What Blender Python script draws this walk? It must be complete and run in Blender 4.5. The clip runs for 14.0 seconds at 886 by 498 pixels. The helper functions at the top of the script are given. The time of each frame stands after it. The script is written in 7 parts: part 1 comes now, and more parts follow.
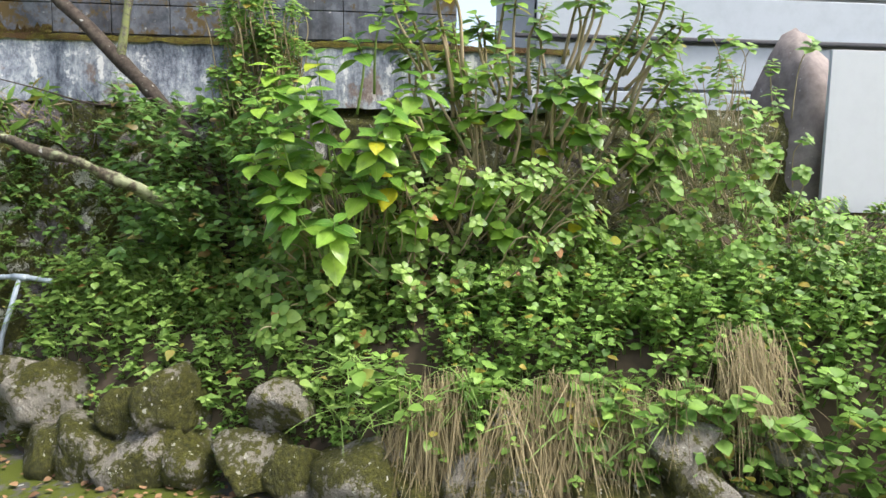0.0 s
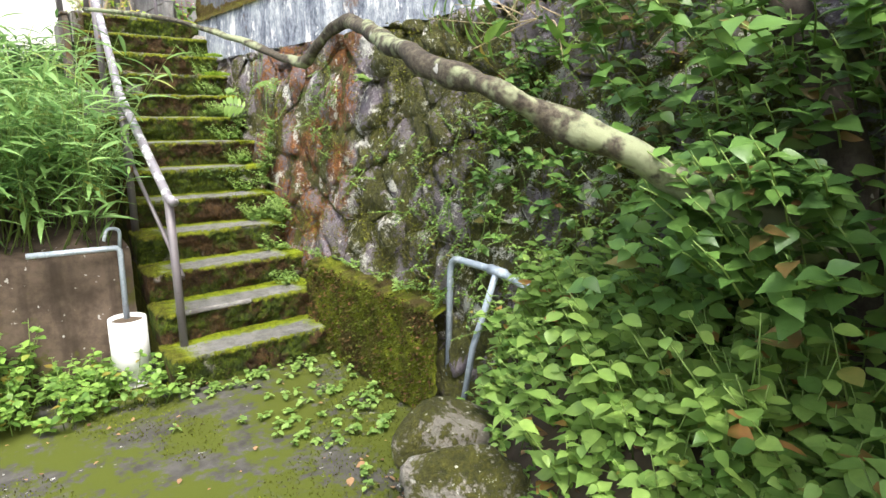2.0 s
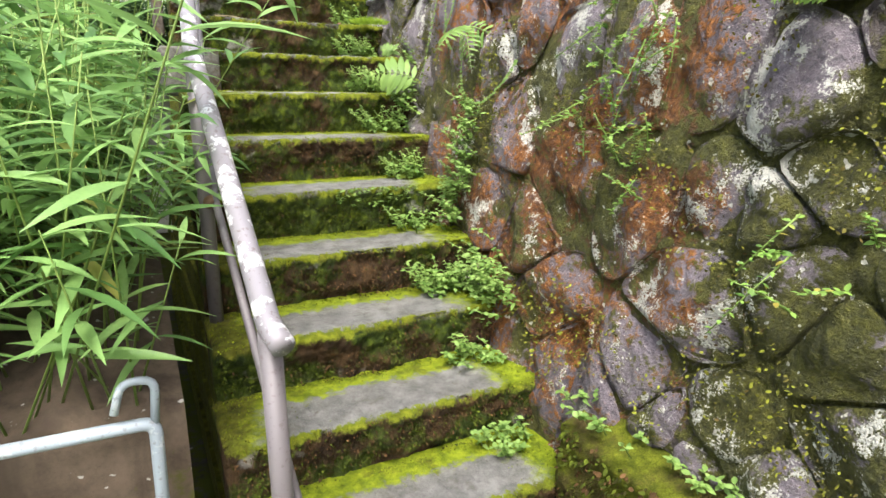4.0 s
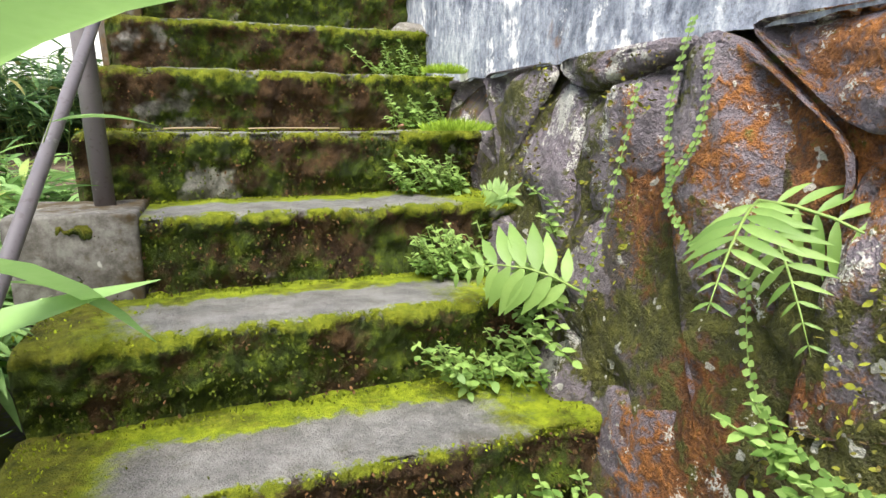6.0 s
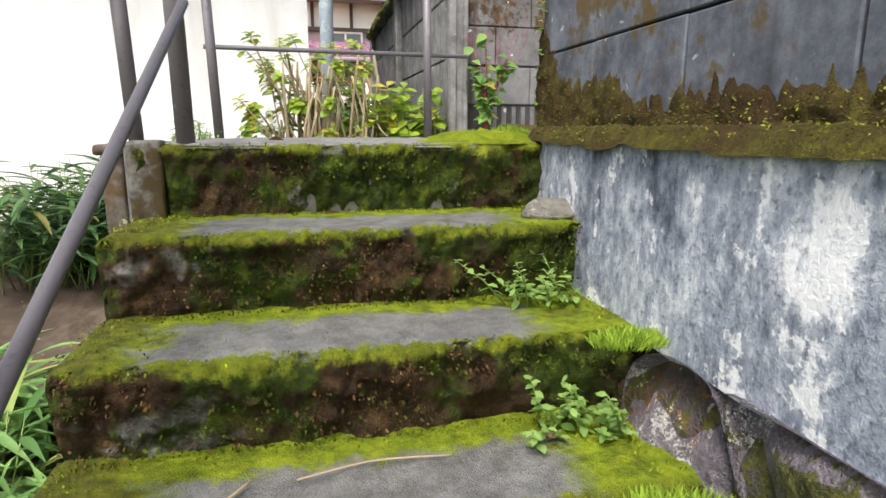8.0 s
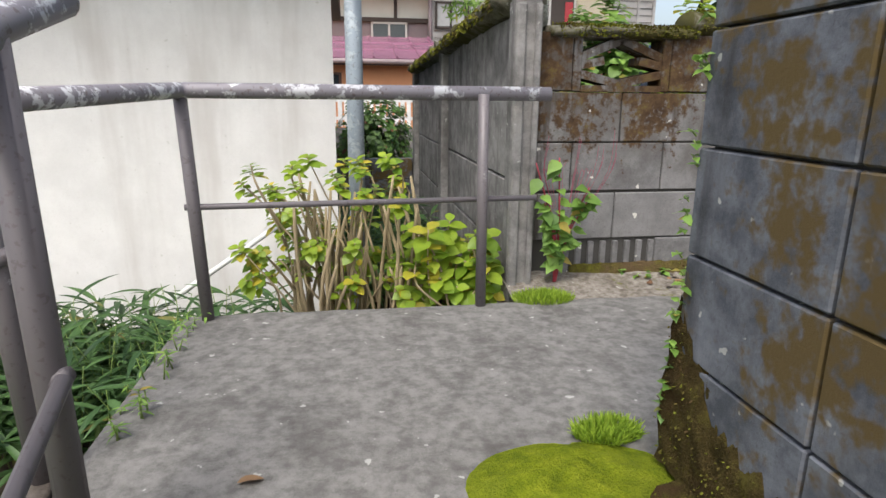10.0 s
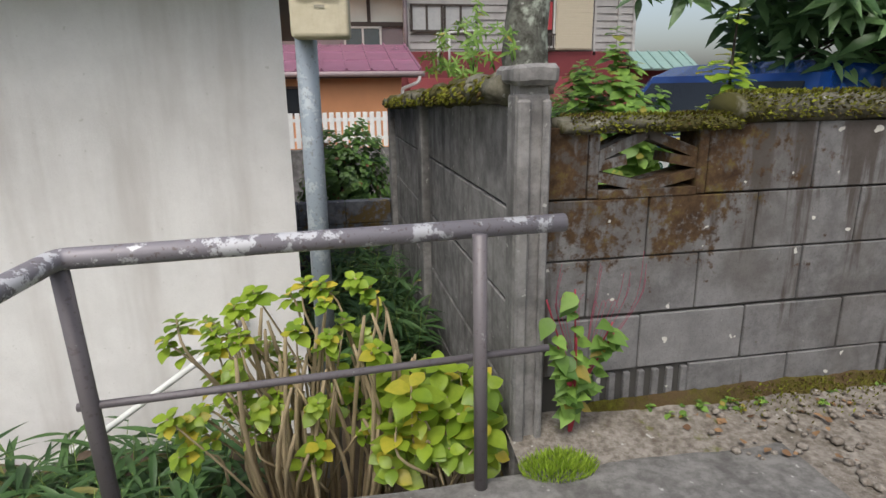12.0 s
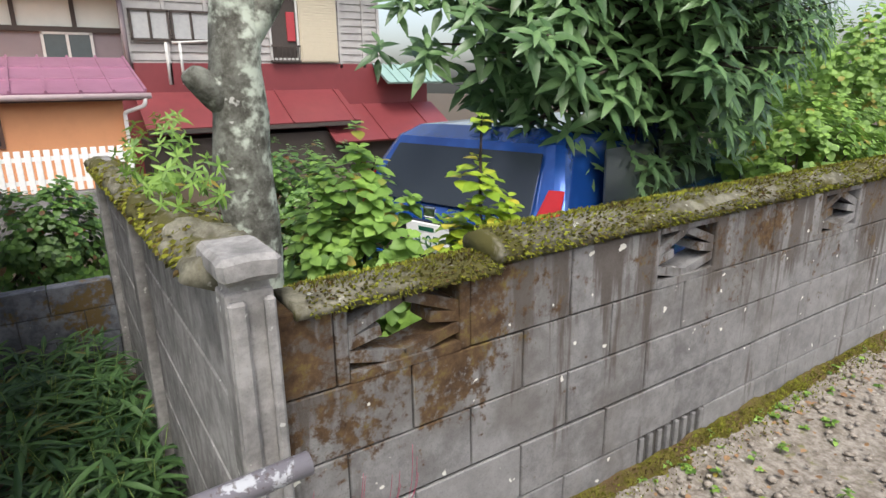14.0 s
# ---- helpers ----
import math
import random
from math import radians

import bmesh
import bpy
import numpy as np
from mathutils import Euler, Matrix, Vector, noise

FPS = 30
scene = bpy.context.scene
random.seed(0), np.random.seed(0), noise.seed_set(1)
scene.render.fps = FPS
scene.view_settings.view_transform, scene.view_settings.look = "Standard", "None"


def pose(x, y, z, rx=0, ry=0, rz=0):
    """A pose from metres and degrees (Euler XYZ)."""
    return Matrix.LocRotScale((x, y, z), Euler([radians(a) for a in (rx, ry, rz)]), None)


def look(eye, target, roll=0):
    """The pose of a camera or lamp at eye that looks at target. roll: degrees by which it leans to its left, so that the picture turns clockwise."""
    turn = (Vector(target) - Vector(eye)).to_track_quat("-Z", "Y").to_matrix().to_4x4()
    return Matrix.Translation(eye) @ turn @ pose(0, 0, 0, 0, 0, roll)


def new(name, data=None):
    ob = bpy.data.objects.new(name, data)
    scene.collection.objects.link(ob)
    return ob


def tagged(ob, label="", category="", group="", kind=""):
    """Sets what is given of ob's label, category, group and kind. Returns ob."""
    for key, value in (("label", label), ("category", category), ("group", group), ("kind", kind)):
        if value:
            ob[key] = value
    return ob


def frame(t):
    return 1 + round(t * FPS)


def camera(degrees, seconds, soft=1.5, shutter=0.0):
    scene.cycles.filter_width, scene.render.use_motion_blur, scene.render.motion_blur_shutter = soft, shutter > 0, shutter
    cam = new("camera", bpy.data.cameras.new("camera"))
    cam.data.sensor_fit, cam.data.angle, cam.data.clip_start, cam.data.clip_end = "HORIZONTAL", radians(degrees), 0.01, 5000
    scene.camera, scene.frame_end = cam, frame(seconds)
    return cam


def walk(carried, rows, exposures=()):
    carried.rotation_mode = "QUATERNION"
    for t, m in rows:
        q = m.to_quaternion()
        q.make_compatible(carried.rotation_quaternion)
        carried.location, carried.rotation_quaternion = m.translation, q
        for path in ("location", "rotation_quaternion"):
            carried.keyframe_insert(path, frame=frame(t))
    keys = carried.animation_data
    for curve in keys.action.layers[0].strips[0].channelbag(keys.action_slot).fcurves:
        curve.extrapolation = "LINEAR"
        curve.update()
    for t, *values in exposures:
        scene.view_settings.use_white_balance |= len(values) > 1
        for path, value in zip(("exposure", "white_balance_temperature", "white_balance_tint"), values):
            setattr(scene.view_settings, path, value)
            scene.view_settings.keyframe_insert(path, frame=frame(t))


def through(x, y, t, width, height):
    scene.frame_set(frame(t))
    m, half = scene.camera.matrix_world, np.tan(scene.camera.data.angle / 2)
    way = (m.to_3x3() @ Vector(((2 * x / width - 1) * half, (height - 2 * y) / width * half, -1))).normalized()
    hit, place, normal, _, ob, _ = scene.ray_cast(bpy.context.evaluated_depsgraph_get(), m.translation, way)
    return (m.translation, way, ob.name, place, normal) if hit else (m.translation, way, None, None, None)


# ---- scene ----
cam = camera(73.5, 14.0)
PATH = [
    (0, (-5.526, -4.142, 1.492), (-3.537, -4.23, 1.3), 1.1),
    (0.5, (-4.68, -4.238, 1.516), (-2.745, -3.791, 1.276), 1.0),
    (1, (-4.009, -4.024, 1.528), (-2.279, -3.058, 1.254), 0.6),
    (1.5, (-3.625, -3.735, 1.545), (-2.128, -2.46, 1.176), 0.6),
    (2, (-3.324, -3.378, 1.554), (-2.109, -1.852, 1.113), 0.4),
    (2.5, (-3.099, -2.82, 1.556), (-2.07, -1.173, 1.077), 0.4),
    (4.8, (-2.381, -0.162, 1.583), (-1.509, 1.556, 1.047), 1.0),
    (5, (-2.281, 0.013, 1.622), (-1.42, 1.74, 1.096), 0.9),
    (5.5, (-2.102, 0.43, 1.796), (-1.3, 2.198, 1.315), 0.6),
    (6, (-2.071, 0.741, 1.912), (-1.385, 2.576, 1.508), -0.1),
    (6.5, (-2.035, 1.002, 2.04), (-1.424, 2.86, 1.623), -0.3),
    (7, (-2.02, 1.225, 2.215), (-1.469, 3.102, 1.802), -0.2),
    (7.5, (-1.991, 1.463, 2.371), (-1.513, 3.365, 1.976), -0.0),
    (8, (-1.946, 1.69, 2.507), (-1.5, 3.6, 2.115), 0.1),
    (8.5, (-1.961, 1.921, 2.622), (-1.562, 3.84, 2.223), 0.4),
    (9, (-1.928, 2.177, 2.771), (-1.54, 4.096, 2.361), 1.1),
    (9.2, (-1.846, 2.272, 2.882), (-1.555, 4.198, 2.426), 1.1),
    (11.3, (-1.778, 2.933, 3.407), (-1.432, 4.836, 2.899), -0.8),
    (11.5, (-1.756, 3.015, 3.421), (-1.407, 4.917, 2.912), -0.8),
    (12, (-1.721, 3.151, 3.594), (-1.36, 5.047, 3.071), -0.8),
    (12.5, (-1.727, 3.291, 3.74), (-1.317, 5.177, 3.214), -0.4),
    (13, (-1.639, 3.414, 3.793), (-1.117, 5.271, 3.264), -0.4),
    (13.5, (-1.516, 3.494, 3.971), (-0.796, 5.28, 3.43), -0.8),
    (14, (-1.446, 3.607, 3.985), (-0.385, 5.213, 3.442), -0.8),
]
EXPOSURES = [(0,1.45),(1.5,1.78),(2.5,1.73),(5,1.86),(6.5,1.6),(7.5,1.28),(9,0.97),(11.5,0.27),(12.5,0.24),(14,0.93)]
walk(cam, [(t, look(eye, target, roll)) for t, eye, target, roll in PATH], EXPOSURES)

# ---- light ----
world = bpy.data.worlds.new("sky")
scene.world = world
world.use_nodes = True
_wn = world.node_tree.nodes
_sky = _wn.new("ShaderNodeTexSky")
_sky.sky_type, _sky.sun_disc = "NISHITA", False
_sky.sun_elevation, _sky.sun_rotation = radians(52), radians(200)
_sky.air_density, _sky.dust_density, _sky.ozone_density = 1.0, 4.0, 1.0
_hs = _wn.new("ShaderNodeHueSaturation")
_hs.inputs["Saturation"].default_value = 0.72
world.node_tree.links.new(_sky.outputs[0], _hs.inputs["Color"])
world.node_tree.links.new(_hs.outputs[0], _wn["Background"].inputs[0])
_wn["Background"].inputs[1].default_value = 0.15
sun = new("sun", bpy.data.lights.new("sun", "SUN"))
sun.data.energy, sun.data.angle, sun.data.color = 1.7, radians(16), (1.0, 0.98, 0.94)
sun.matrix_world = look((-3.0, -5.0, 12.0), (0, 0, 0))


# ---- helpers of this scene ----
def mesh_of(name, verts, faces, smooth=True):
    me = bpy.data.meshes.new(name)
    me.from_pydata([tuple(v) for v in verts], [], [tuple(f) for f in faces])
    if smooth:
        me.polygons.foreach_set("use_smooth", [True] * len(me.polygons))
    me.update()
    return me


def piece(name, me, material, parent=None, label=""):
    ob = new(name, me)
    if material and not me.materials:
        me.materials.append(material)
    if parent:
        ob.parent = parent
        ob.matrix_parent_inverse = parent.matrix_basis.inverted()
    if label:
        ob["label"] = label
    return ob


def part(name, bm, material, parent=None, label="", smooth=False):
    me = bpy.data.meshes.new(name)
    bm.to_mesh(me)
    bm.free()
    if smooth:
        me.polygons.foreach_set("use_smooth", [True] * len(me.polygons))
    return piece(name, me, material, parent, label)


def base(name, place=(0, 0, 0), rz=0, **tags):
    ob = new(name)
    ob.empty_display_size = 0.1
    ob.matrix_basis = pose(*place, 0, 0, rz)
    return tagged(ob, **tags)


def add_box(bm, x0, x1, y0, y1, z0, z1, bevel=0.0, segs=2):
    geom = bmesh.ops.create_cube(bm, size=1, matrix=Matrix.LocRotScale(((x0 + x1) / 2, (y0 + y1) / 2, (z0 + z1) / 2), None, (x1 - x0, y1 - y0, z1 - z0)))
    if bevel:
        edges = {e for v in geom["verts"] for e in v.link_edges}
        bmesh.ops.bevel(bm, geom=list(edges), offset=bevel, segments=segs, affect="EDGES", profile=0.5)


def box_bm(*a, **k):
    bm = bmesh.new()
    add_box(bm, *a, **k)
    return bm


def tube_data(points, radii, segs=10, lump=0.0, seed=0.0):
    pts = [Vector(p) for p in points]
    if not hasattr(radii, "__len__"):
        radii = [radii] * len(pts)
    verts, faces = [], []
    side = None
    for i, p in enumerate(pts):
        way = (pts[min(i + 1, len(pts) - 1)] - pts[max(i - 1, 0)]).normalized()
        if side is None:
            side = way.cross(Vector((0, 0, 1)) if abs(way.z) < 0.9 else Vector((1, 0, 0))).normalized()
        side = (side - way * side.dot(way)).normalized()
        up = way.cross(side)
        for k in range(segs):
            a = 2 * math.pi * k / segs
            d = side * math.cos(a) + up * math.sin(a)
            r = radii[i]
            if lump:
                r *= 1 + lump * noise.noise((p + d * 0.06) * 9 + Vector((seed, 0, 0)))
            verts.append(p + d * r)
    for i in range(len(pts) - 1):
        for k in range(segs):
            j = (k + 1) % segs
            faces.append((i * segs + k, i * segs + j, (i + 1) * segs + j, (i + 1) * segs + k))
    faces.append(tuple(range(segs - 1, -1, -1)))
    faces.append(tuple((len(pts) - 1) * segs + k for k in range(segs)))
    return verts, faces


def tube(name, points, radii, material, parent=None, label="", segs=10, lump=0.0, seed=0.0):
    v, f = tube_data(points, radii, segs, lump, seed)
    return piece(name, mesh_of(name, v, f), material, parent, label)


def bend(points, steps=6):
    """A smooth line through the points."""
    pts = [Vector(p) for p in points]
    out = []
    for i in range(len(pts) - 1):
        p0, p1, p2, p3 = pts[max(i - 1, 0)], pts[i], pts[i + 1], pts[min(i + 2, len(pts) - 1)]
        for k in range(steps):
            t = k / steps
            out.append(0.5 * ((2 * p1) + (p2 - p0) * t + (2 * p0 - 5 * p1 + 4 * p2 - p3) * t * t + (3 * p1 - p0 - 3 * p2 + p3) * t ** 3))
    return out + [pts[-1]]


def fillet(points, r, steps=4):
    """A line with its corners rounded."""
    pts = [Vector(p) for p in points]
    out = [pts[0]]
    for a, b, c in zip(pts, pts[1:], pts[2:]):
        p, q = b + (a - b).normalized() * r, b + (c - b).normalized() * r
        out += [(1 - k / steps) ** 2 * p + 2 * k / steps * (1 - k / steps) * b + (k / steps) ** 2 * q for k in range(steps + 1)]
    return out + [pts[-1]]


def sheet(fn, nu, nv):
    """Verts and faces of the surface fn(u, v), u and v from 0 to 1."""
    verts = [fn(i / nu, j / nv) for j in range(nv + 1) for i in range(nu + 1)]
    faces = [(j * (nu + 1) + i, j * (nu + 1) + i + 1, (j + 1) * (nu + 1) + i + 1, (j + 1) * (nu + 1) + i) for j in range(nv) for i in range(nu)]
    return verts, faces


def fbm(p, octaves=4):
    return noise.fractal(Vector(p), 0.6, 2.1, octaves)


# ---- leaves ----
def leaf_form(widths, fold=0.18, droop=0.25, wave=0.0):
    """A leaf of length 1 along +y, with its midrib low: verts and faces."""
    n = len(widths)
    v, f = [], []
    for i, w in enumerate(widths):
        t = i / (n - 1)
        z = -droop * t * t
        v += [(-w, t, z + fold * w + wave * math.sin(t * 9)), (0, t, z), (w, t, z + fold * w - wave * math.sin(t * 9 + 1))]
    for i in range(n - 1):
        a = 3 * i
        f += [(a, a + 1, a + 4, a + 3), (a + 1, a + 2, a + 5, a + 4)]
    return np.array(v), np.array(f)


OVATE = leaf_form((0.02, 0.24, 0.36, 0.39, 0.34, 0.20, 0.01), 0.2, 0.22, 0.012)
HEART = leaf_form((0.08, 0.34, 0.36, 0.26, 0.12, 0.005), 0.15, 0.3, 0.01)
TOOTHED = leaf_form(tuple(max(0.004, 0.30 * math.sin(math.pi * (k / 16) ** 0.82) + (0.014 if k % 2 else -0.008)) for k in range(17)), 0.16, 0.26, 0.012)
SMALL = leaf_form((0.03, 0.27, 0.24, 0.01), 0.2, 0.15)
LANCE = leaf_form((0.02, 0.10, 0.13, 0.11, 0.06, 0.004), 0.25, 0.3)
STRAW = leaf_form((0.012, 0.014, 0.012, 0.008, 0.002), 0.1, 0.3)


def leaf_mesh(name, form, pos, tips, ups, sizes, widths=None):
    """One mesh of many leaves: place, direction of the tip, side that faces up, length of each."""
    v, f = form
    pos, tips, ups, sizes = np.asarray(pos, float), np.asarray(tips, float), np.asarray(ups, float), np.asarray(sizes, float)
    y = tips / np.linalg.norm(tips, axis=1)[:, None]
    x = np.cross(y, ups)
    x /= np.maximum(np.linalg.norm(x, axis=1), 1e-6)[:, None]
    z = np.cross(x, y)
    w = sizes if widths is None else sizes * np.asarray(widths)
    out = pos[:, None] + v[None, :, 0:1] * (x * w[:, None])[:, None] + v[None, :, 1:2] * (y * sizes[:, None])[:, None] + v[None, :, 2:3] * (z * sizes[:, None])[:, None]
    n, k = len(pos), len(v)
    faces = (f[None] + (np.arange(n) * k)[:, None, None]).reshape(-1, 4)
    me = bpy.data.meshes.new(name)
    me.vertices.add(n * k)
    me.vertices.foreach_set("co", out.reshape(-1))
    me.loops.add(faces.size)
    me.loops.foreach_set("vertex_index", faces.reshape(-1).astype(np.int32))
    me.polygons.add(len(faces))
    me.polygons.foreach_set("loop_start", np.arange(0, faces.size, 4, dtype=np.int32))
    me.polygons.foreach_set("use_smooth", np.ones(len(faces), bool))
    me.update(calc_edges=True)
    return me


RNG = np.random.default_rng(7)


def rand_dirs(n, up=0.3):
    a = RNG.uniform(0, 2 * np.pi, n)
    z = RNG.normal(up, 0.35, n)
    return np.stack([np.cos(a), np.sin(a), z], 1)


# ---- materials ----
class Mat:
    """A node material, built step by step."""

    def __init__(self, name):
        self.m = bpy.data.materials.new(name)
        self.m.use_nodes = True
        self.t = self.m.node_tree
        self.b = self.t.nodes["Principled BSDF"]
        self.out = self.t.nodes["Material Output"]

    def node(self, kind, **ins):
        n = self.t.nodes.new(kind)
        for k, v in ins.items():
            self.put(n.inputs[k.replace("_", " ")], v)
        return n

    def put(self, socket, v):
        if isinstance(v, bpy.types.NodeSocket):
            self.t.links.new(v, socket)
        elif isinstance(v, tuple) and len(v) == 3 and socket.type == "RGBA":
            socket.default_value = (*v, 1)
        else:
            socket.default_value = v

    def where(self, kind="Position"):
        if kind == "Object":
            return self.t.nodes.new("ShaderNodeTexCoord").outputs["Object"]
        return self.t.nodes.new("ShaderNodeNewGeometry").outputs["Position"]

    def noise(self, scale, detail=4.0, rough=0.6, at=None, stretch=None):
        n = self.node("ShaderNodeTexNoise", Scale=scale, Detail=detail, Roughness=rough)
        at = at or self.where()
        if stretch:
            mp = self.node("ShaderNodeMapping", Vector=at)
            mp.inputs["Scale"].default_value = stretch
            at = mp.outputs[0]
        self.put(n.inputs["Vector"], at)
        return n.outputs["Fac"]

    def ramp(self, fac, *stops):
        n = self.t.nodes.new("ShaderNodeValToRGB")
        e = n.color_ramp.elements
        while len(e) < len(stops):
            e.new(0.5)
        for el, (p, c) in zip(e, stops):
            el.position = p
            el.color = (*c, 1) if isinstance(c, tuple) else (c, c, c, 1)
        self.put(n.inputs[0], fac)
        return n.outputs[0]

    def step(self, fac, lo, hi):
        n = self.node("ShaderNodeMapRange")
        n.interpolation_type = "SMOOTHSTEP"
        self.put(n.inputs[0], fac)
        n.inputs[1].default_value, n.inputs[2].default_value = lo, hi
        return n.outputs[0]

    def math(self, op, a, b=0.0):
        n = self.t.nodes.new("ShaderNodeMath")
        n.operation = op
        self.put(n.inputs[0], a)
        self.put(n.inputs[1], b)
        return n.outputs[0]

    def mix(self, fac, a, b):
        n = self.t.nodes.new("ShaderNodeMix")
        n.data_type = "RGBA"
        self.put(n.inputs[0], fac)
        self.put(n.inputs[6], a)
        self.put(n.inputs[7], b)
        return n.outputs[2]

    def xyz(self, at):
        n = self.node("ShaderNodeSeparateXYZ", Vector=at)
        return n.outputs

    def bump(self, height, strength=0.5, dist=0.01):
        n = self.node("ShaderNodeBump", Height=height, Strength=strength, Distance=dist)
        self.put(self.b.inputs["Normal"], n.outputs[0])
        return n

    def set(self, **ins):
        for k, v in ins.items():
            self.put(self.b.inputs[k.replace("_", " ")], v)
        return self


def leaf_material(name, dark, light, old=None, gloss=0.45, through=0.35, old_share=0.06):
    m = Mat(name)
    isl = m.t.nodes.new("ShaderNodeNewGeometry").outputs["Random Per Island"]
    c = m.ramp(isl, (0.0, dark), (0.75, light), (1.0, light))
    if old:
        c = m.mix(m.step(m.math("FRACT", m.math("MULTIPLY", isl, 37.7)), 1 - old_share, 1 - old_share + 0.02), c, old)
    n = m.noise(30.0, 3.0)
    c = m.mix(m.math("MULTIPLY", m.step(n, 0.35, 0.75), 0.35), c, dark)
    patch = m.noise(1.3, 2.0)
    c = m.mix(m.math("MULTIPLY", m.step(patch, 0.4, 0.7), 0.35), c, light)
    m.set(Base_Color=c, Roughness=gloss, Specular_IOR_Level=0.4)
    m.bump(m.noise(90.0, 2.0), 0.25, 0.004)
    tr = m.node("ShaderNodeBsdfTranslucent", Color=c)
    mx = m.node("ShaderNodeMixShader", Fac=through)
    m.put(mx.inputs[1], m.b.outputs[0])
    m.put(mx.inputs[2], tr.outputs[0])
    m.put(m.out.inputs[0], mx.outputs[0])
    return m.m


def concrete_material(name, dark, light, stain, moss=None, scale=1.0, moss_at=0.62, streak=True):
    m = Mat(name)
    big, mid, fine = m.noise(1.6 * scale, 5.0, 0.65), m.noise(9.0 * scale, 6.0, 0.7), m.noise(160.0, 4.0, 0.7)
    c = m.mix(m.step(mid, 0.3, 0.7), dark, light)
    if streak:
        c = m.mix(m.math("MULTIPLY", m.step(m.noise(7.0 * scale, 4.0, 0.6, stretch=(1, 1, 0.12)), 0.5, 0.72), 0.7), c, stain)
    c = m.mix(m.math("MULTIPLY", m.step(big, 0.5, 0.7), 0.6), c, stain)
    c = m.mix(m.math("MULTIPLY", m.step(fine, 0.55, 0.75), 0.4), c, stain)
    spot = m.step(m.noise(28.0, 2.0, 0.5), 0.70, 0.74)
    c = m.mix(m.math("MULTIPLY", spot, 0.6), c, (0.5, 0.5, 0.46))
    if moss:
        c = m.mix(m.step(m.math("ADD", m.math("MULTIPLY", m.noise(2.2, 5.0, 0.7), 0.7), m.math("MULTIPLY", m.noise(24.0, 3.0), 0.3)), moss_at, moss_at + 0.08), c, moss)
    m.set(Base_Color=c, Roughness=0.9, Specular_IOR_Level=0.25)
    m.bump(m.math("ADD", m.math("MULTIPLY", mid, 0.6), m.math("MULTIPLY", fine, 0.4)), 0.6, 0.006)
    return m.m


def boundary_block_material():
    """Grey concrete block, with brown moss and dark runs that come down from the wet cap."""
    m = Mat("grey_block")
    x, y, z = m.xyz(m.where())
    big, mid, fine = m.noise(1.3, 5.0, 0.65), m.noise(12.0, 6.0, 0.7), m.noise(150.0, 4.0, 0.7)
    rnd = m.t.nodes.new("ShaderNodeObjectInfo").outputs["Random"]
    c = m.mix(m.step(mid, 0.3, 0.7), (0.115, 0.112, 0.112), (0.215, 0.212, 0.21))
    c = m.mix(m.math("MULTIPLY", rnd, 0.35), c, (0.27, 0.265, 0.26))
    c = m.mix(m.math("MULTIPLY", m.step(fine, 0.5, 0.72), 0.45), c, (0.07, 0.065, 0.06))
    run = m.noise(8.0, 5.0, 0.65, stretch=(1, 1, 0.10))
    height = m.step(z, 2.9, 3.42)
    c = m.mix(m.math("MULTIPLY", m.step(m.math("ADD", run, m.math("MULTIPLY", height, 0.13)), 0.56, 0.66), 0.75), c, (0.055, 0.042, 0.032))
    c = m.mix(m.math("MULTIPLY", m.step(big, 0.52, 0.66), 0.5), c, (0.085, 0.075, 0.065))
    near = m.step(x, 0.15, -0.75)
    wet = m.math("ADD", m.math("MULTIPLY", height, 0.10), m.math("MULTIPLY", m.math("MULTIPLY", near, m.step(z, 2.75, 3.25)), 0.095))
    moss = m.math("ADD", m.math("MULTIPLY", m.noise(3.6, 5.0, 0.7), 0.6), m.math("ADD", m.math("MULTIPLY", m.noise(30.0, 4.0, 0.7), 0.4), wet))
    mossc = m.ramp(m.noise(20.0, 4.0, 0.7), (0.3, (0.035, 0.020, 0.012)), (0.55, (0.085, 0.052, 0.026)), (0.75, (0.13, 0.105, 0.03)))
    c = m.mix(m.step(moss, 0.60, 0.68), c, mossc)
    c = m.mix(m.math("MULTIPLY", m.step(m.noise(17.0, 2.0, 0.5), 0.715, 0.735), 0.9), c, (0.62, 0.61, 0.55))
    m.set(Base_Color=c, Roughness=0.92, Specular_IOR_Level=0.22)
    m.bump(m.math("ADD", m.math("MULTIPLY", mid, 0.6), m.math("MULTIPLY", fine, 0.5)), 0.7, 0.007)
    return m.m


def moss_material(name, deep, mid, bright, brown):
    m = Mat(name)
    n1, n2, n3 = m.noise(3.0, 5.0, 0.7), m.noise(22.0, 5.0, 0.7), m.noise(220.0, 3.0, 0.7)
    c = m.ramp(n2, (0.25, deep), (0.5, mid), (0.75, bright))
    c = m.mix(m.step(n1, 0.45, 0.62), c, brown)
    c = m.mix(m.math("MULTIPLY", m.step(n3, 0.4, 0.7), 0.5), c, deep)
    m.set(Base_Color=c, Roughness=1.0, Specular_IOR_Level=0.1)
    m.bump(m.math("ADD", n3, n2), 1.0, 0.012)
    return m.m


def paint_metal(name, colour, chip, rust, amount=0.5):
    m = Mat(name)
    n1, n2 = m.noise(14.0, 5.0, 0.7), m.noise(70.0, 3.0, 0.6)
    c = m.mix(m.step(n1, amount, amount + 0.05), colour, chip)
    c = m.mix(m.math("MULTIPLY", m.step(n2, 0.58, 0.66), 0.7), c, rust)
    m.set(Base_Color=c, Roughness=0.5, Metallic=0.15)
    m.bump(n1, 0.35, 0.003)
    return m.m


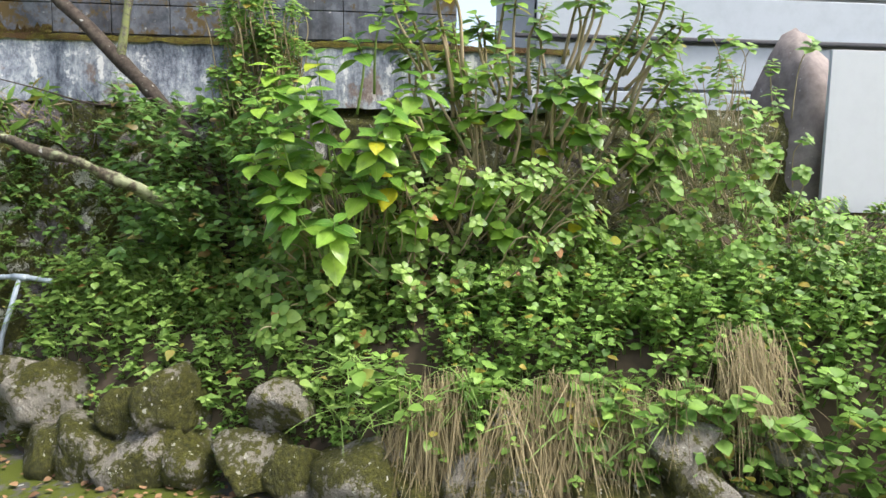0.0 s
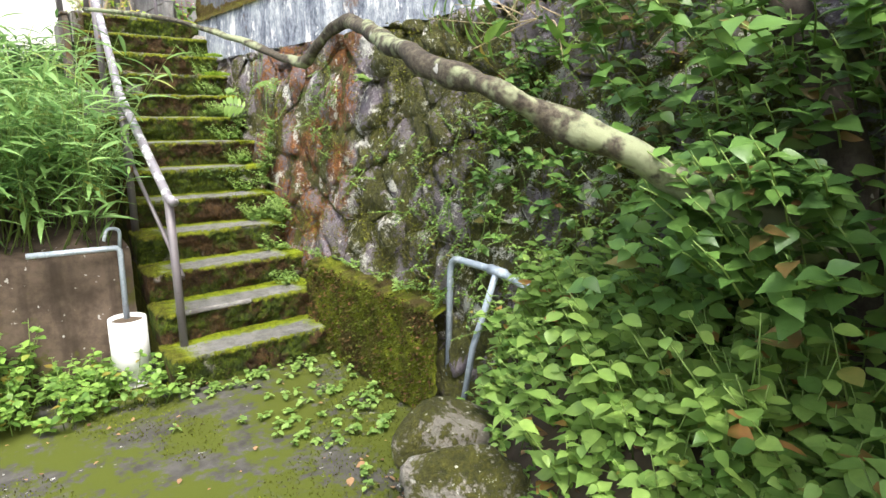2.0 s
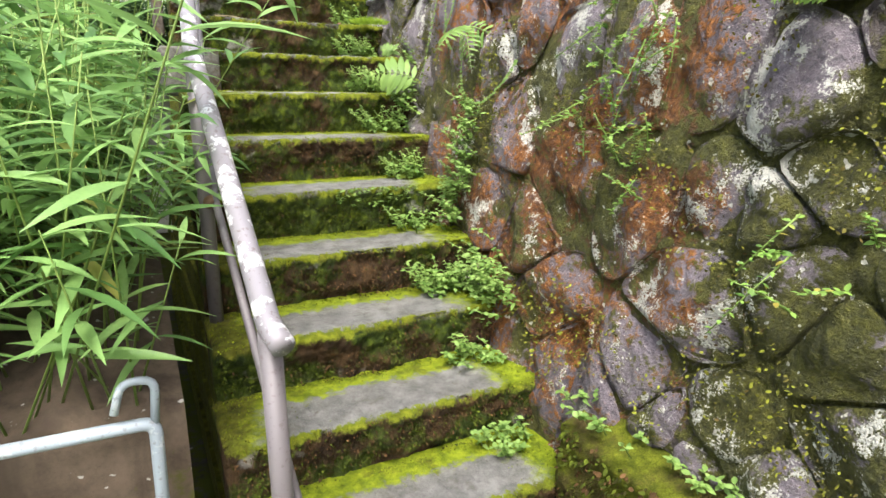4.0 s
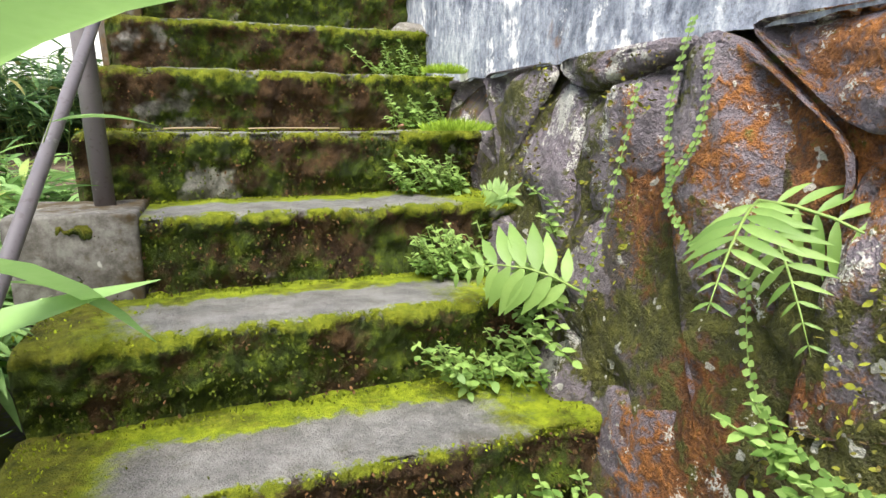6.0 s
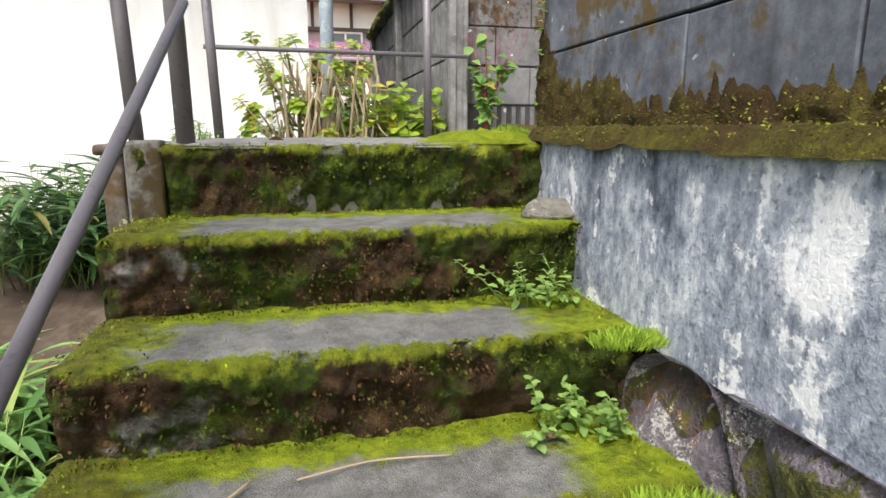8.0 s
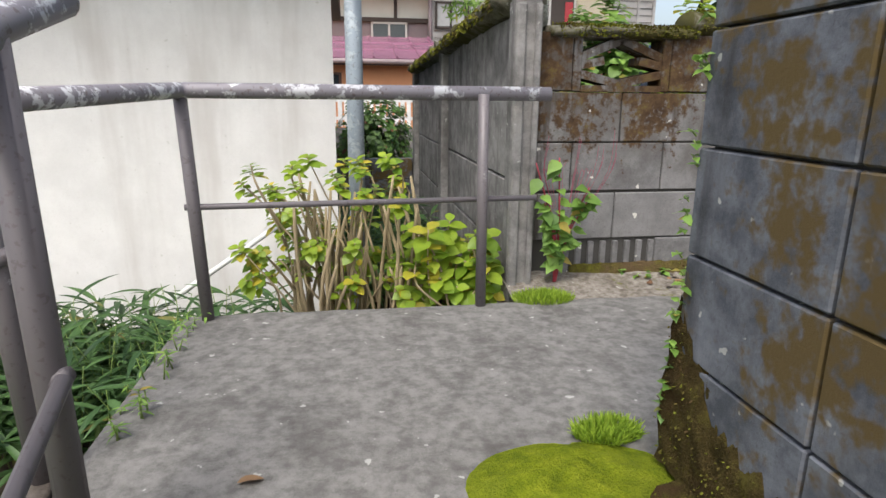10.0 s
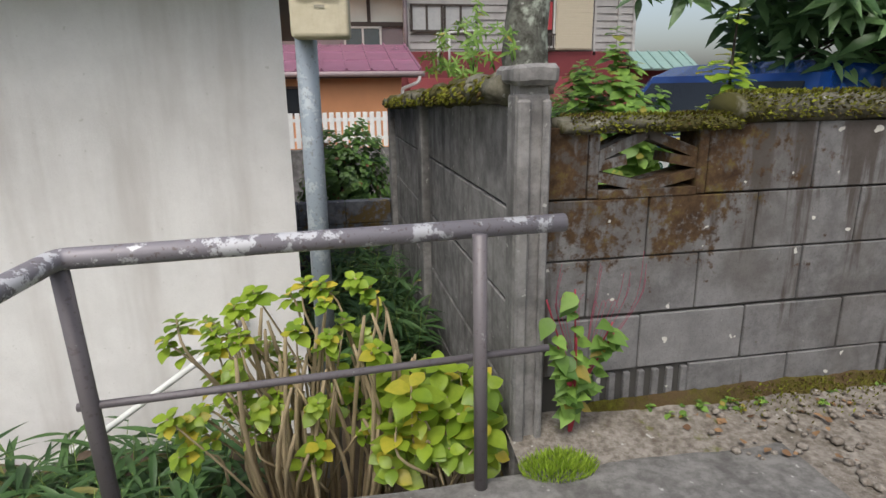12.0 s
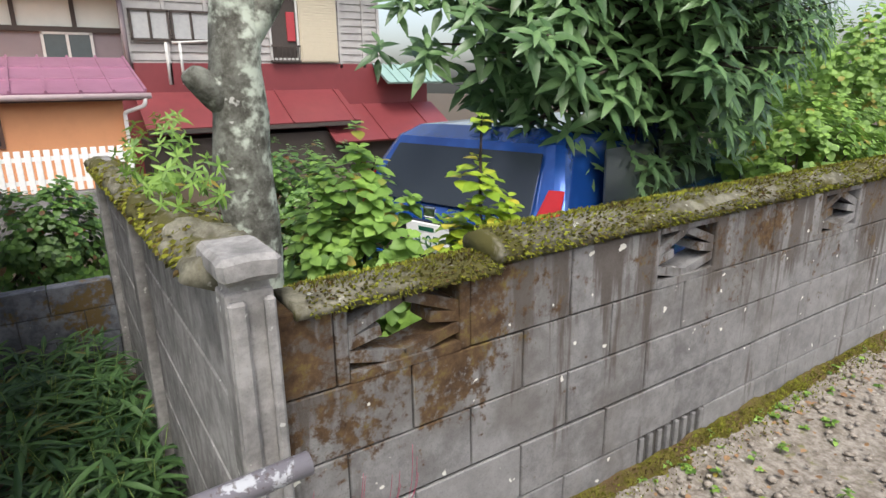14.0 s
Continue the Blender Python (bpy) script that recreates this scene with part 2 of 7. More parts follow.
def plain(name, colour, rough=0.6, metal=0.0, vary=0.25, scale=12.0):
    m = Mat(name)
    n = m.noise(scale, 5.0, 0.7)
    c = m.mix(m.math("MULTIPLY", m.step(n, 0.35, 0.75), vary), colour, tuple(k * 0.5 for k in colour))
    m.set(Base_Color=c, Roughness=rough, Metallic=metal)
    m.bump(m.noise(scale * 12, 3.0), 0.2, 0.002)
    return m.m


def step_material():
    """A concrete step: bare where feet fall, bright moss round it, brown shaggy moss on the riser."""
    m = Mat("mossy_step")
    at = m.where("Object")
    x, y, z = m.xyz(at)
    n1, n2, n3 = m.noise(4.0, 5.0, 0.7), m.noise(26.0, 5.0, 0.7), m.noise(260.0, 3.0, 0.7)
    n4 = m.noise(11.0, 6.0, 0.75)
    grey = m.mix(m.step(m.noise(14.0, 6.0, 0.7), 0.3, 0.7), (0.12, 0.117, 0.11), (0.26, 0.256, 0.243))
    grey = m.mix(m.math("MULTIPLY", m.step(n3, 0.5, 0.7), 0.5), grey, (0.36, 0.355, 0.34))
    grey = m.mix(m.math("MULTIPLY", m.step(n4, 0.52, 0.66), 0.6), grey, (0.11, 0.10, 0.08))
    bright = m.ramp(n2, (0.25, (0.07, 0.098, 0.006)), (0.48, (0.18, 0.235, 0.009)), (0.72, (0.33, 0.39, 0.020)))
    dull = m.ramp(n2, (0.3, (0.03, 0.028, 0.006)), (0.55, (0.085, 0.08, 0.010)), (0.75, (0.17, 0.16, 0.02)))
    brown = m.ramp(n4, (0.3, (0.010, 0.006, 0.004)), (0.48, (0.040, 0.023, 0.010)), (0.62, (0.085, 0.050, 0.021)), (0.78, (0.22, 0.115, 0.05)))
    green = m.ramp(n2, (0.3, (0.008, 0.015, 0.003)), (0.52, (0.040, 0.062, 0.006)), (0.72, (0.13, 0.17, 0.012)))
    riser = m.mix(m.step(n1, 0.43, 0.53), brown, green)
    bare = m.mix(m.step(n2, 0.35, 0.65), (0.10, 0.095, 0.085), (0.27, 0.26, 0.24))
    riser = m.mix(m.math("MULTIPLY", m.step(m.noise(3.1, 4.0, 0.65), 0.60, 0.65), 0.8), riser, bare)
    # moss thins towards the trodden middle of the tread
    dx = m.math("ABSOLUTE", m.math("ADD", x, 0.03))
    wob = m.math("MULTIPLY", m.math("SUBTRACT", n1, 0.5), 0.42)
    wob2 = m.math("MULTIPLY", m.math("SUBTRACT", n2, 0.5), 0.14)
    edge_x = m.step(m.math("ADD", dx, m.math("ADD", wob, wob2)), 0.32, 0.42)
    back = m.step(m.math("ADD", y, m.math("ADD", m.math("MULTIPLY", wob, 0.35), wob2)), 0.175, 0.215)
    front = m.step(m.math("SUBTRACT", m.math("MULTIPLY", wob2, 0.7), y), -0.012, 0.0)
    moss = m.math("MAXIMUM", m.math("MAXIMUM", edge_x, back), front)
    left_brown = m.step(m.math("ADD", m.math("MULTIPLY", x, -1.0), wob), 0.38, 0.5)
    mossc = m.mix(m.math("MULTIPLY", m.math("MAXIMUM", left_brown, m.math("MULTIPLY", front, 0.6)), 0.8), bright, dull)
    mossc = m.mix(m.math("MULTIPLY", m.step(m.noise(8.0, 5.0, 0.7), 0.52, 0.64), 0.6), mossc, dull)
    tread = m.mix(moss, grey, mossc)
    low = m.step(m.math("ADD", z, m.math("ADD", m.math("MULTIPLY", wob, 0.10), m.math("MULTIPLY", wob2, 0.6))), -0.034, -0.012)
    c = m.mix(low, riser, tread)
    m.set(Base_Color=c, Roughness=m.mix(moss, (0.62, 0.62, 0.62), (0.97, 0.97, 0.97)), Specular_IOR_Level=0.2)
    m.bump(m.math("ADD", n3, m.math("ADD", m.math("MULTIPLY", n2, 2.0), m.math("MULTIPLY", n4, 2.0))), 1.0, 0.010)
    return m.m


def rock_material(name, stone_a, stone_b, rust_at=0.5, moss_at=0.56, lichen_at=0.66):
    m = Mat(name)
    n1, n2, n3, n4 = m.noise(2.4, 5.0, 0.65), m.noise(7.0, 6.0, 0.7), m.noise(40.0, 5.0, 0.7), m.noise(180.0, 3.0, 0.7)
    rnd = m.t.nodes.new("ShaderNodeObjectInfo").outputs["Random"]
    c = m.mix(m.step(n3, 0.3, 0.7), stone_a, stone_b)
    c = m.mix(m.math("MULTIPLY", rnd, 0.5), c, stone_b)
    rust = m.ramp(n3, (0.3, (0.045, 0.02, 0.008)), (0.48, (0.17, 0.065, 0.018)), (0.68, (0.44, 0.165, 0.03)))
    along = m.xyz(m.where())[1]
    damp = m.math("MULTIPLY", m.step(along, 0.15, -0.25), 0.16)
    upper = m.math("SUBTRACT", m.math("MULTIPLY", m.step(along, 1.3, 2.3), 0.10), m.math("MULTIPLY", m.math("MULTIPLY", m.step(along, -0.9, -0.3), m.step(along, 1.5, 1.0)), 0.028))
    c = m.mix(m.step(m.math("SUBTRACT", m.math("SUBTRACT", m.math("ADD", m.math("MULTIPLY", n1, 0.6), m.math("MULTIPLY", n3, 0.4)), damp), upper), rust_at, rust_at + 0.07), c, rust)
    moss = m.ramp(n3, (0.3, (0.025, 0.026, 0.006)), (0.55, (0.085, 0.085, 0.012)), (0.75, (0.17, 0.16, 0.025)))
    c = m.mix(m.step(m.math("ADD", m.math("MULTIPLY", m.noise(3.3, 5.0, 0.7), 0.7), m.math("ADD", m.math("MULTIPLY", n3, 0.3), m.math("MULTIPLY", damp, 0.45))), moss_at, moss_at + 0.05), c, moss)
    lich = m.step(m.math("ADD", m.math("MULTIPLY", m.noise(5.0, 5.0, 0.75), 0.75), m.math("MULTIPLY", n4, 0.25)), lichen_at, lichen_at + 0.03)
    c = m.mix(m.math("MULTIPLY", lich, 0.9), c, (0.66, 0.65, 0.58))
    dots = m.step(m.noise(30.0, 2.0, 0.5), 0.675, 0.70)
    c = m.mix(m.math("MULTIPLY", dots, 0.8), c, (0.58, 0.57, 0.5))
    m.set(Base_Color=c, Roughness=0.62, Specular_IOR_Level=0.4)
    m.bump(m.math("ADD", m.math("MULTIPLY", n2, 1.6), m.math("ADD", m.math("MULTIPLY", n3, 1.4), m.math("MULTIPLY", n4, 0.5))), 1.0, 0.036)
    return m.m


def plaster_material():
    m = Mat("weathered_plaster")
    st = m.noise(3.2, 6.0, 0.7, stretch=(1, 1, 0.55))
    st2 = m.noise(34.0, 6.0, 0.75, stretch=(1, 1, 0.6))
    drip = m.noise(11.0, 4.0, 0.6, stretch=(1, 1, 0.16))
    n1, n2 = m.noise(3.0, 5.0, 0.7), m.noise(75.0, 4.0, 0.7)
    f = m.math("ADD", m.math("MULTIPLY", st, 0.46), m.math("ADD", m.math("MULTIPLY", st2, 0.34), m.math("MULTIPLY", drip, 0.20)))
    c = m.ramp(f, (0.36, (0.035, 0.038, 0.048)), (0.43, (0.13, 0.145, 0.18)), (0.50, (0.30, 0.325, 0.375)), (0.555, (0.50, 0.52, 0.55)), (0.62, (0.80, 0.80, 0.79)))
    c = m.mix(m.math("MULTIPLY", m.step(n2, 0.52, 0.68), 0.55), c, (0.055, 0.057, 0.065))
    white = m.step(m.math("ADD", m.math("MULTIPLY", m.noise(7.0, 5.0, 0.75), 0.6), m.math("MULTIPLY", drip, 0.4)), 0.545, 0.585)
    c = m.mix(m.math("MULTIPLY", white, 0.8), c, (0.82, 0.81, 0.79))
    c = m.mix(m.math("MULTIPLY", m.step(n1, 0.60, 0.68), 0.6), c, (0.20, 0.10, 0.04))
    m.set(Base_Color=c, Roughness=0.9, Specular_IOR_Level=0.2)
    m.bump(m.math("ADD", n2, st2), 0.6, 0.008)
    return m.m


M_STEP = step_material()
M_MOSS = moss_material("moss_cushion", (0.03, 0.04, 0.006), (0.12, 0.14, 0.012), (0.26, 0.28, 0.025), (0.07, 0.05, 0.02))
M_BMOSS = moss_material("bright_moss", (0.09, 0.13, 0.008), (0.22, 0.27, 0.015), (0.36, 0.40, 0.03), (0.20, 0.24, 0.02))
M_ROCK = rock_material("rust_stained_rock", (0.06, 0.05, 0.05), (0.15, 0.12, 0.11), 0.44, 0.47, 0.60)
M_STONE = rock_material("dark_wall_stone", (0.11, 0.092, 0.11), (0.30, 0.255, 0.28), 0.485, 0.52, 0.55)
M_KERB = rock_material("mossy_fieldstone", (0.20, 0.18, 0.145), (0.38, 0.35, 0.30), 0.66, 0.52, 0.62)
M_PLASTER = plaster_material()
M_BLOCK_DARK = concrete_material("dark_block", (0.06, 0.066, 0.08), (0.17, 0.18, 0.205), (0.030, 0.028, 0.028), (0.10, 0.07, 0.028), moss_at=0.50)
M_BLOCK_RUST = concrete_material("red_brown_block", (0.05, 0.038, 0.03), (0.16, 0.14, 0.12), (0.03, 0.021, 0.016), (0.085, 0.055, 0.025), scale=2.0, moss_at=0.50)
M_BLOCK = boundary_block_material()
M_PANEL = concrete_material("fence_panel_concrete", (0.14, 0.135, 0.13), (0.30, 0.29, 0.28), (0.05, 0.045, 0.04), (0.10, 0.075, 0.04), moss_at=0.62)
M_SLAB = concrete_material("landing_concrete", (0.115, 0.11, 0.103), (0.225, 0.218, 0.205), (0.065, 0.06, 0.055), scale=2.5, streak=False)
M_POSTBASE = concrete_material("pale_bare_concrete", (0.055, 0.05, 0.042), (0.17, 0.165, 0.15), (0.05, 0.04, 0.03), (0.05, 0.035, 0.014), scale=3.0, moss_at=0.50, streak=False)
M_MORTAR = plain("dark_mortar", (0.06, 0.057, 0.052), 0.95)
M_CAP = concrete_material("mossy_cap", (0.08, 0.075, 0.05), (0.19, 0.18, 0.14), (0.045, 0.04, 0.028), (0.065, 0.06, 0.018), scale=2.5, moss_at=0.46)
M_YARD = concrete_material("yard_concrete", (0.040, 0.038, 0.034), (0.085, 0.081, 0.074), (0.03, 0.027, 0.023), (0.060, 0.074, 0.008), moss_at=0.43, streak=False)
M_SOIL = plain("leafy_soil", (0.075, 0.054, 0.033), 1.0, 0.0, 0.5, 20.0)
M_GRAVEL = concrete_material("gravel_track", (0.12, 0.10, 0.08), (0.29, 0.265, 0.23), (0.07, 0.055, 0.035), (0.12, 0.12, 0.03), scale=4.0, moss_at=0.585, streak=False)
M_WHITE = concrete_material("white_render", (0.65, 0.645, 0.63), (0.73, 0.725, 0.71), (0.50, 0.48, 0.455), scale=0.5)
M_RAIL = paint_metal("grey_brown_paint", (0.15, 0.135, 0.142), (0.30, 0.29, 0.29), (0.11, 0.09, 0.09), 0.66)
M_RAIL_W = paint_metal("worn_white_paint", (0.22, 0.205, 0.225), (0.58, 0.58, 0.60), (0.12, 0.09, 0.08), 0.53)
M_GALV = paint_metal("blue_grey_galvanised", (0.30, 0.35, 0.40), (0.42, 0.47, 0.50), (0.20, 0.21, 0.21), 0.55)
M_HYD = leaf_material("hydrangea_leaf", (0.07, 0.16, 0.022), (0.22, 0.37, 0.045), (0.55, 0.48, 0.03), 0.32, 0.3, 0.03)
M_HYDY = leaf_material("yellow_green_leaf", (0.12, 0.23, 0.02), (0.33, 0.45, 0.045), (0.64, 0.50, 0.06), 0.36, 0.35, 0.14)
M_WEED = leaf_material("weed_leaf", (0.075, 0.16, 0.03), (0.24, 0.40, 0.075), (0.34, 0.26, 0.05), 0.5, 0.35)
M_DARKLEAF = leaf_material("ivy_leaf", (0.045, 0.105, 0.025), (0.14, 0.26, 0.055), (0.16, 0.07, 0.03), 0.4, 0.25)
M_BAMBOO = leaf_material("bamboo_grass", (0.08, 0.18, 0.045), (0.27, 0.44, 0.14), (0.40, 0.40, 0.10), 0.45, 0.4)
# bamboo leaf with its greens darkened to carry the shade of the passage
M_SHADED_SASA = leaf_material("shaded_sasa_leaf", (0.022, 0.06, 0.02), (0.085, 0.17, 0.05), (0.20, 0.18, 0.05), 0.5, 0.25)
M_FERN = leaf_material("fern_frond", (0.11, 0.21, 0.04), (0.28, 0.42, 0.11), None, 0.5, 0.4)
M_TREELEAF = leaf_material("long_tree_leaf", (0.035, 0.085, 0.03), (0.15, 0.26, 0.10), None, 0.35, 0.3)
M_STRAW = leaf_material("dry_straw", (0.13, 0.10, 0.045), (0.38, 0.31, 0.17), None, 0.7, 0.3)
M_BANKLEAF = leaf_material("bank_weed_leaf", (0.12, 0.23, 0.048), (0.31, 0.455, 0.11), (0.42, 0.19, 0.07), 0.38, 0.4, 0.05)
M_BARK = concrete_material("mossy_bark", (0.045, 0.038, 0.028), (0.17, 0.16, 0.125), (0.02, 0.015, 0.012), (0.17, 0.19, 0.075), scale=6.0, moss_at=0.455, streak=False)
M_LIMB = concrete_material("lichened_limb", (0.03, 0.024, 0.018), (0.10, 0.085, 0.06), (0.015, 0.012, 0.010), (0.22, 0.24, 0.14), scale=7.0, moss_at=0.465, streak=False)
M_BARK_D = concrete_material("dark_bark", (0.03, 0.022, 0.018), (0.08, 0.065, 0.05), (0.015, 0.01, 0.008), scale=3.0, streak=False)
M_STEM = plain("woody_stem", (0.34, 0.27, 0.16), 0.8)
M_GSTEM = plain("green_stem", (0.16, 0.24, 0.05), 0.6)
M_DEADLEAF = leaf_material("dead_leaf", (0.10, 0.05, 0.025), (0.30, 0.18, 0.09), None, 0.8, 0.1)


# ---- the large structure ----
RISE, GO = 0.19, 0.28
STEPS = 13


def wall_x(z):
    """Face of the leaning retaining wall."""
    return -1.60 + 0.155 * z


def ground_sheet():
    def fn(u, v):
        x, y = (u - 0.5) * 2, (v - 0.5) * 2
        x, y = math.copysign(abs(x) ** 3, x) * 300 - 3, math.copysign(abs(y) ** 3, y) * 300 - 2
        z = 0.012 * fbm((x * 0.7, y * 0.7, 0)) if abs(x) < 20 and abs(y) < 20 else 0
        return (x, min(y, 60), z - 0.01)
    v, f = sheet(fn, 90, 90)
    return tagged(piece("ground", mesh_of("ground", v, f), M_YARD), "grey yard concrete half covered with bright moss", "ground", kind="structure")


def terrace():
    """The upper ground, level with the head of the stairs, one sheet to the horizon."""
    def fn(u, v):
        x = -60 + 120 * u if u < 0.3 or u > 0.7 else -24 + (u - 0.3) / 0.4 * 48
        y = 4.95 + 8 * v * 2 if v < 0.5 else 12.95 + (v - 0.5) * 2 * 400
        return (x, y, 1.93 + 0.03 * fbm((x * 0.8, y * 0.8, 3)))
    v, f = sheet(fn, 60, 60)
    tagged(piece("ground", mesh_of("terrace_ground", v, f), M_SOIL), "dark garden soil behind the block wall", "ground", kind="structure")

    def track(u, v):
        x, y = -1.2 + 14 * u ** 1.3, 2.2 + 2.69 * v
        edge = min(1, max(0, (y - 4.45) / 0.4))
        return (x, y, 2.455 + 0.012 * fbm((x * 3, y * 3, 1)) + 0.05 * edge * edge)
    v, f = sheet(lambda u, v: (-1.02 + 14 * u, -5.2 + 7.42 * v, 2.43 + 0.02 * fbm((u * 14, v * 7, 4))), 40, 30)
    tagged(piece("ground", mesh_of("upper_ground", v, f), M_SOIL), "bare soil on the upper level behind the retaining wall", "ground", kind="structure")
    v, f = sheet(track, 90, 40)
    tagged(piece("road", mesh_of("gravel_track", v, f), M_GRAVEL), "gravelly track with brown leaf litter and weeds along the wall", "track", kind="structure")


def landing():
    bm = bmesh.new()
    v, f = sheet(lambda u, w: (-2.40 + 2.06 * u + 0.04 * (1 - w) * (1 - u), 3.36 + 1.28 * w, 0), 50, 30)
    pts = []
    for x, y, _ in v:
        e = min(x + 2.40, y - 3.36, 4.64 - y)
        lip = 0.012 * max(0, 1 - e / 0.02) ** 2
        pts.append((x + 0.008 * noise.noise(Vector((x * 6, y * 6, 0))), y + 0.02 * noise.noise(Vector((x * 3, y * 3, 5))), 2.472 - lip + 0.004 * fbm((x * 5, y * 5, 2))))
    top = piece("floor", mesh_of("landing_top", pts, f), M_SLAB)
    tagged(top, "worn grey concrete landing at the head of the stairs", "landing", kind="structure")
    bm.free()
    piece("edge", box_bm_mesh(-2.40, -0.34, 3.395, 4.63, 2.2, 2.462), M_SLAB, top)
    return top


def box_bm_mesh(*a, **k):
    bm = box_bm(*a, **k)
    me = bpy.data.meshes.new("box")
    bm.to_mesh(me)
    bm.free()
    return me


def stairs():
    thing = base("stairs", (-2, 0, 0), label="steep concrete stairs overgrown with bright and brown moss", category="stairs", kind="structure")
    for k in range(1, STEPS + 1):
        z, y0 = k * RISE, (k - 1) * GO
        left = -2.57 + 0.016 * (k - 1)
        right = wall_x(z) + 0.07
        w, cx = right - left, (left + right) / 2
        depth = GO + 0.03 if k < STEPS else 0.075
        # profile from the foot of the riser up over the nose and back along the tread
        prof = [(0.026, -RISE - 0.02)] + [(0.024 * (1 - t / 13) ** 1.5, -RISE + (RISE - 0.046) * t / 13) for t in range(1, 14)] + [(-0.006, -0.035), (-0.008, -0.022), (-0.004, -0.010), (0.004, -0.003), (0.014, 0.0), (0.03, 0.0)]
        prof += [(0.03 + (depth - 0.03) * t / 8, 0.0) for t in range(1, 9)]
        nx = 190

        def at(u, v):
            i = v * (len(prof) - 1)
            a = prof[int(round(i))]
            x = -w / 2 + w * u
            wx, wy, wz = x + cx, y0, z
            shag = fbm((wx * 13, (z + a[1]) * 13, k * 3.1), 5)
            lump = fbm((wx * 2.5, k * 7.7, a[1] * 6), 3)
            riser = 1.0 if a[1] < -0.004 else 0.0
            edge = max(0.0, 1 - abs(u) / 0.02) * 0.015
            return (x + (0.010 * shag if u in (0, 1) else 0), a[0] + riser * (-0.026 * shag - 0.020 * lump) + edge, a[1] + (1 - riser) * (0.004 * shag + 0.005 * lump) - edge)
        v, f = sheet(at, nx, len(prof) - 1)
        # left flank
        n = len(v)
        nu = nx + 1
        flank = [j * nu for j in range(len(prof))]
        v.append((-w / 2 + 0.01, depth, -RISE - 0.02))
        f.append(tuple(flank + [n]))
        st = piece("step", mesh_of("step", v, f), M_STEP, None)
        st.matrix_basis = pose(cx, y0, z)
        st.parent = thing
        st.matrix_parent_inverse = thing.matrix_basis.inverted()
    # bare concrete round the feet of the posts, and the worn pale nose of the second step
    def rough_block(name, x0, x1, y0, y1, z0, z1, mat, label):
        bm = box_bm(x0, x1, y0, y1, z0, z1, bevel=0.010, segs=2)
        bmesh.ops.subdivide_edges(bm, edges=[e for e in bm.edges if e.calc_length() > 0.05], cuts=5, use_grid_fill=True)
        for q in bm.verts:
            q.co += 0.007 * Vector((noise.noise(q.co * 14), noise.noise(q.co * 14 + Vector((3, 0, 0))), noise.noise(q.co * 11 + Vector((0, 7, 0)))))
        part(name, bm, mat, thing, label, smooth=True)
    rough_block("post_base", -2.515, -2.255, 2.222, 2.52, 1.50, 1.722, M_POSTBASE, "bare grey concrete round the foot of the post")
    rough_block("post_base", -2.388, -2.30, 3.350, 3.44, 2.27, 2.480, M_POSTBASE, "bare grey concrete end of the top step")
    rough_block("side_kerb", -2.465, -2.412, 3.42, 3.72, 1.85, 2.44, M_BLOCK_RUST, "dark mossy kerb beside the landing")
    rough_block("side_kerb_cap", -2.478, -2.410, 3.405, 3.72, 2.442, 2.47, M_BLOCK_RUST, "")
    rough_block("worn_nose", -2.46, -2.00, 0.268, 0.30, 0.352, 0.384, M_SLAB, "pale worn edge of the step")
    # the solid body under the treads
    bm = bmesh.new()
    for k in range(1, STEPS + 1):
        add_box(bm, -2.535 + 0.016 * (k - 1), -1.15, (k - 1) * GO + 0.05, 3.5, (k - 1) * RISE - 0.06, k * RISE - 0.03)
    part("body", bm, M_STEP, thing)
    return thing


def retaining_wall():
    def fn(u, v):
        y, z = -7.0 + 10.6 * u, -0.05 + 2.18 * v
        lump = -0.012 + 0.020 * fbm((y * 2.2, z * 2.2, 0.5), 4) + 0.024 * fbm((y * 9, z * 9, 4), 5)
        return (wall_x(z) + 0.02 - lump + 0.065 * min(1, max(0, (z - 1.96) / 0.12)), y, z)
    v, f = sheet(fn, 330, 80)
    wall = piece("wall_east", mesh_of("wall_east", v, f), M_ROCK)
    tagged(wall, "rust-stained stone retaining wall with moss and white lichen", "wall", kind="structure")
    # plaster band and ledge above it
    v, f = sheet(lambda u, w: (-1.255 - 0.006 * fbm((u * 30, w * 2, 9)), -5.2 + 8.64 * u, 2.066 + 0.42 * w + (0.012 * fbm((u * 40, 0, 2)) if w == 0 else 0)), 200, 8)
    pl = tagged(piece("wall_plaster", mesh_of("wall_plaster", v, f), M_PLASTER), "plaster band streaked white and blue-black on the retaining wall", "wall", kind="structure")
    piece("end", box_bm_mesh(-1.25, -0.9, -5.2, 3.44, 2.12, 2.465), M_PLASTER, pl)
    v, f = sheet(lambda u, w: (-1.275 - 0.012 * fbm((u * 60, w, 3)) + 0.12 * (w if w < 0.6 else 0.6), -5.2 + 8.65 * u, 2.50 + 0.02 * math.sin(w * 3.1) + 0.012 * fbm((u * 50, w * 3, 7)) - (0.03 if w == 0 else 0)), 260, 5)
    tagged(piece("trim", mesh_of("moss_ledge", v, f), moss_material("ledge_moss", (0.035, 0.026, 0.010), (0.085, 0.072, 0.018), (0.16, 0.16, 0.022), (0.07, 0.042, 0.02))), "mossy ledge along the top of the plaster band", "ledge", kind="structure")
    return wall


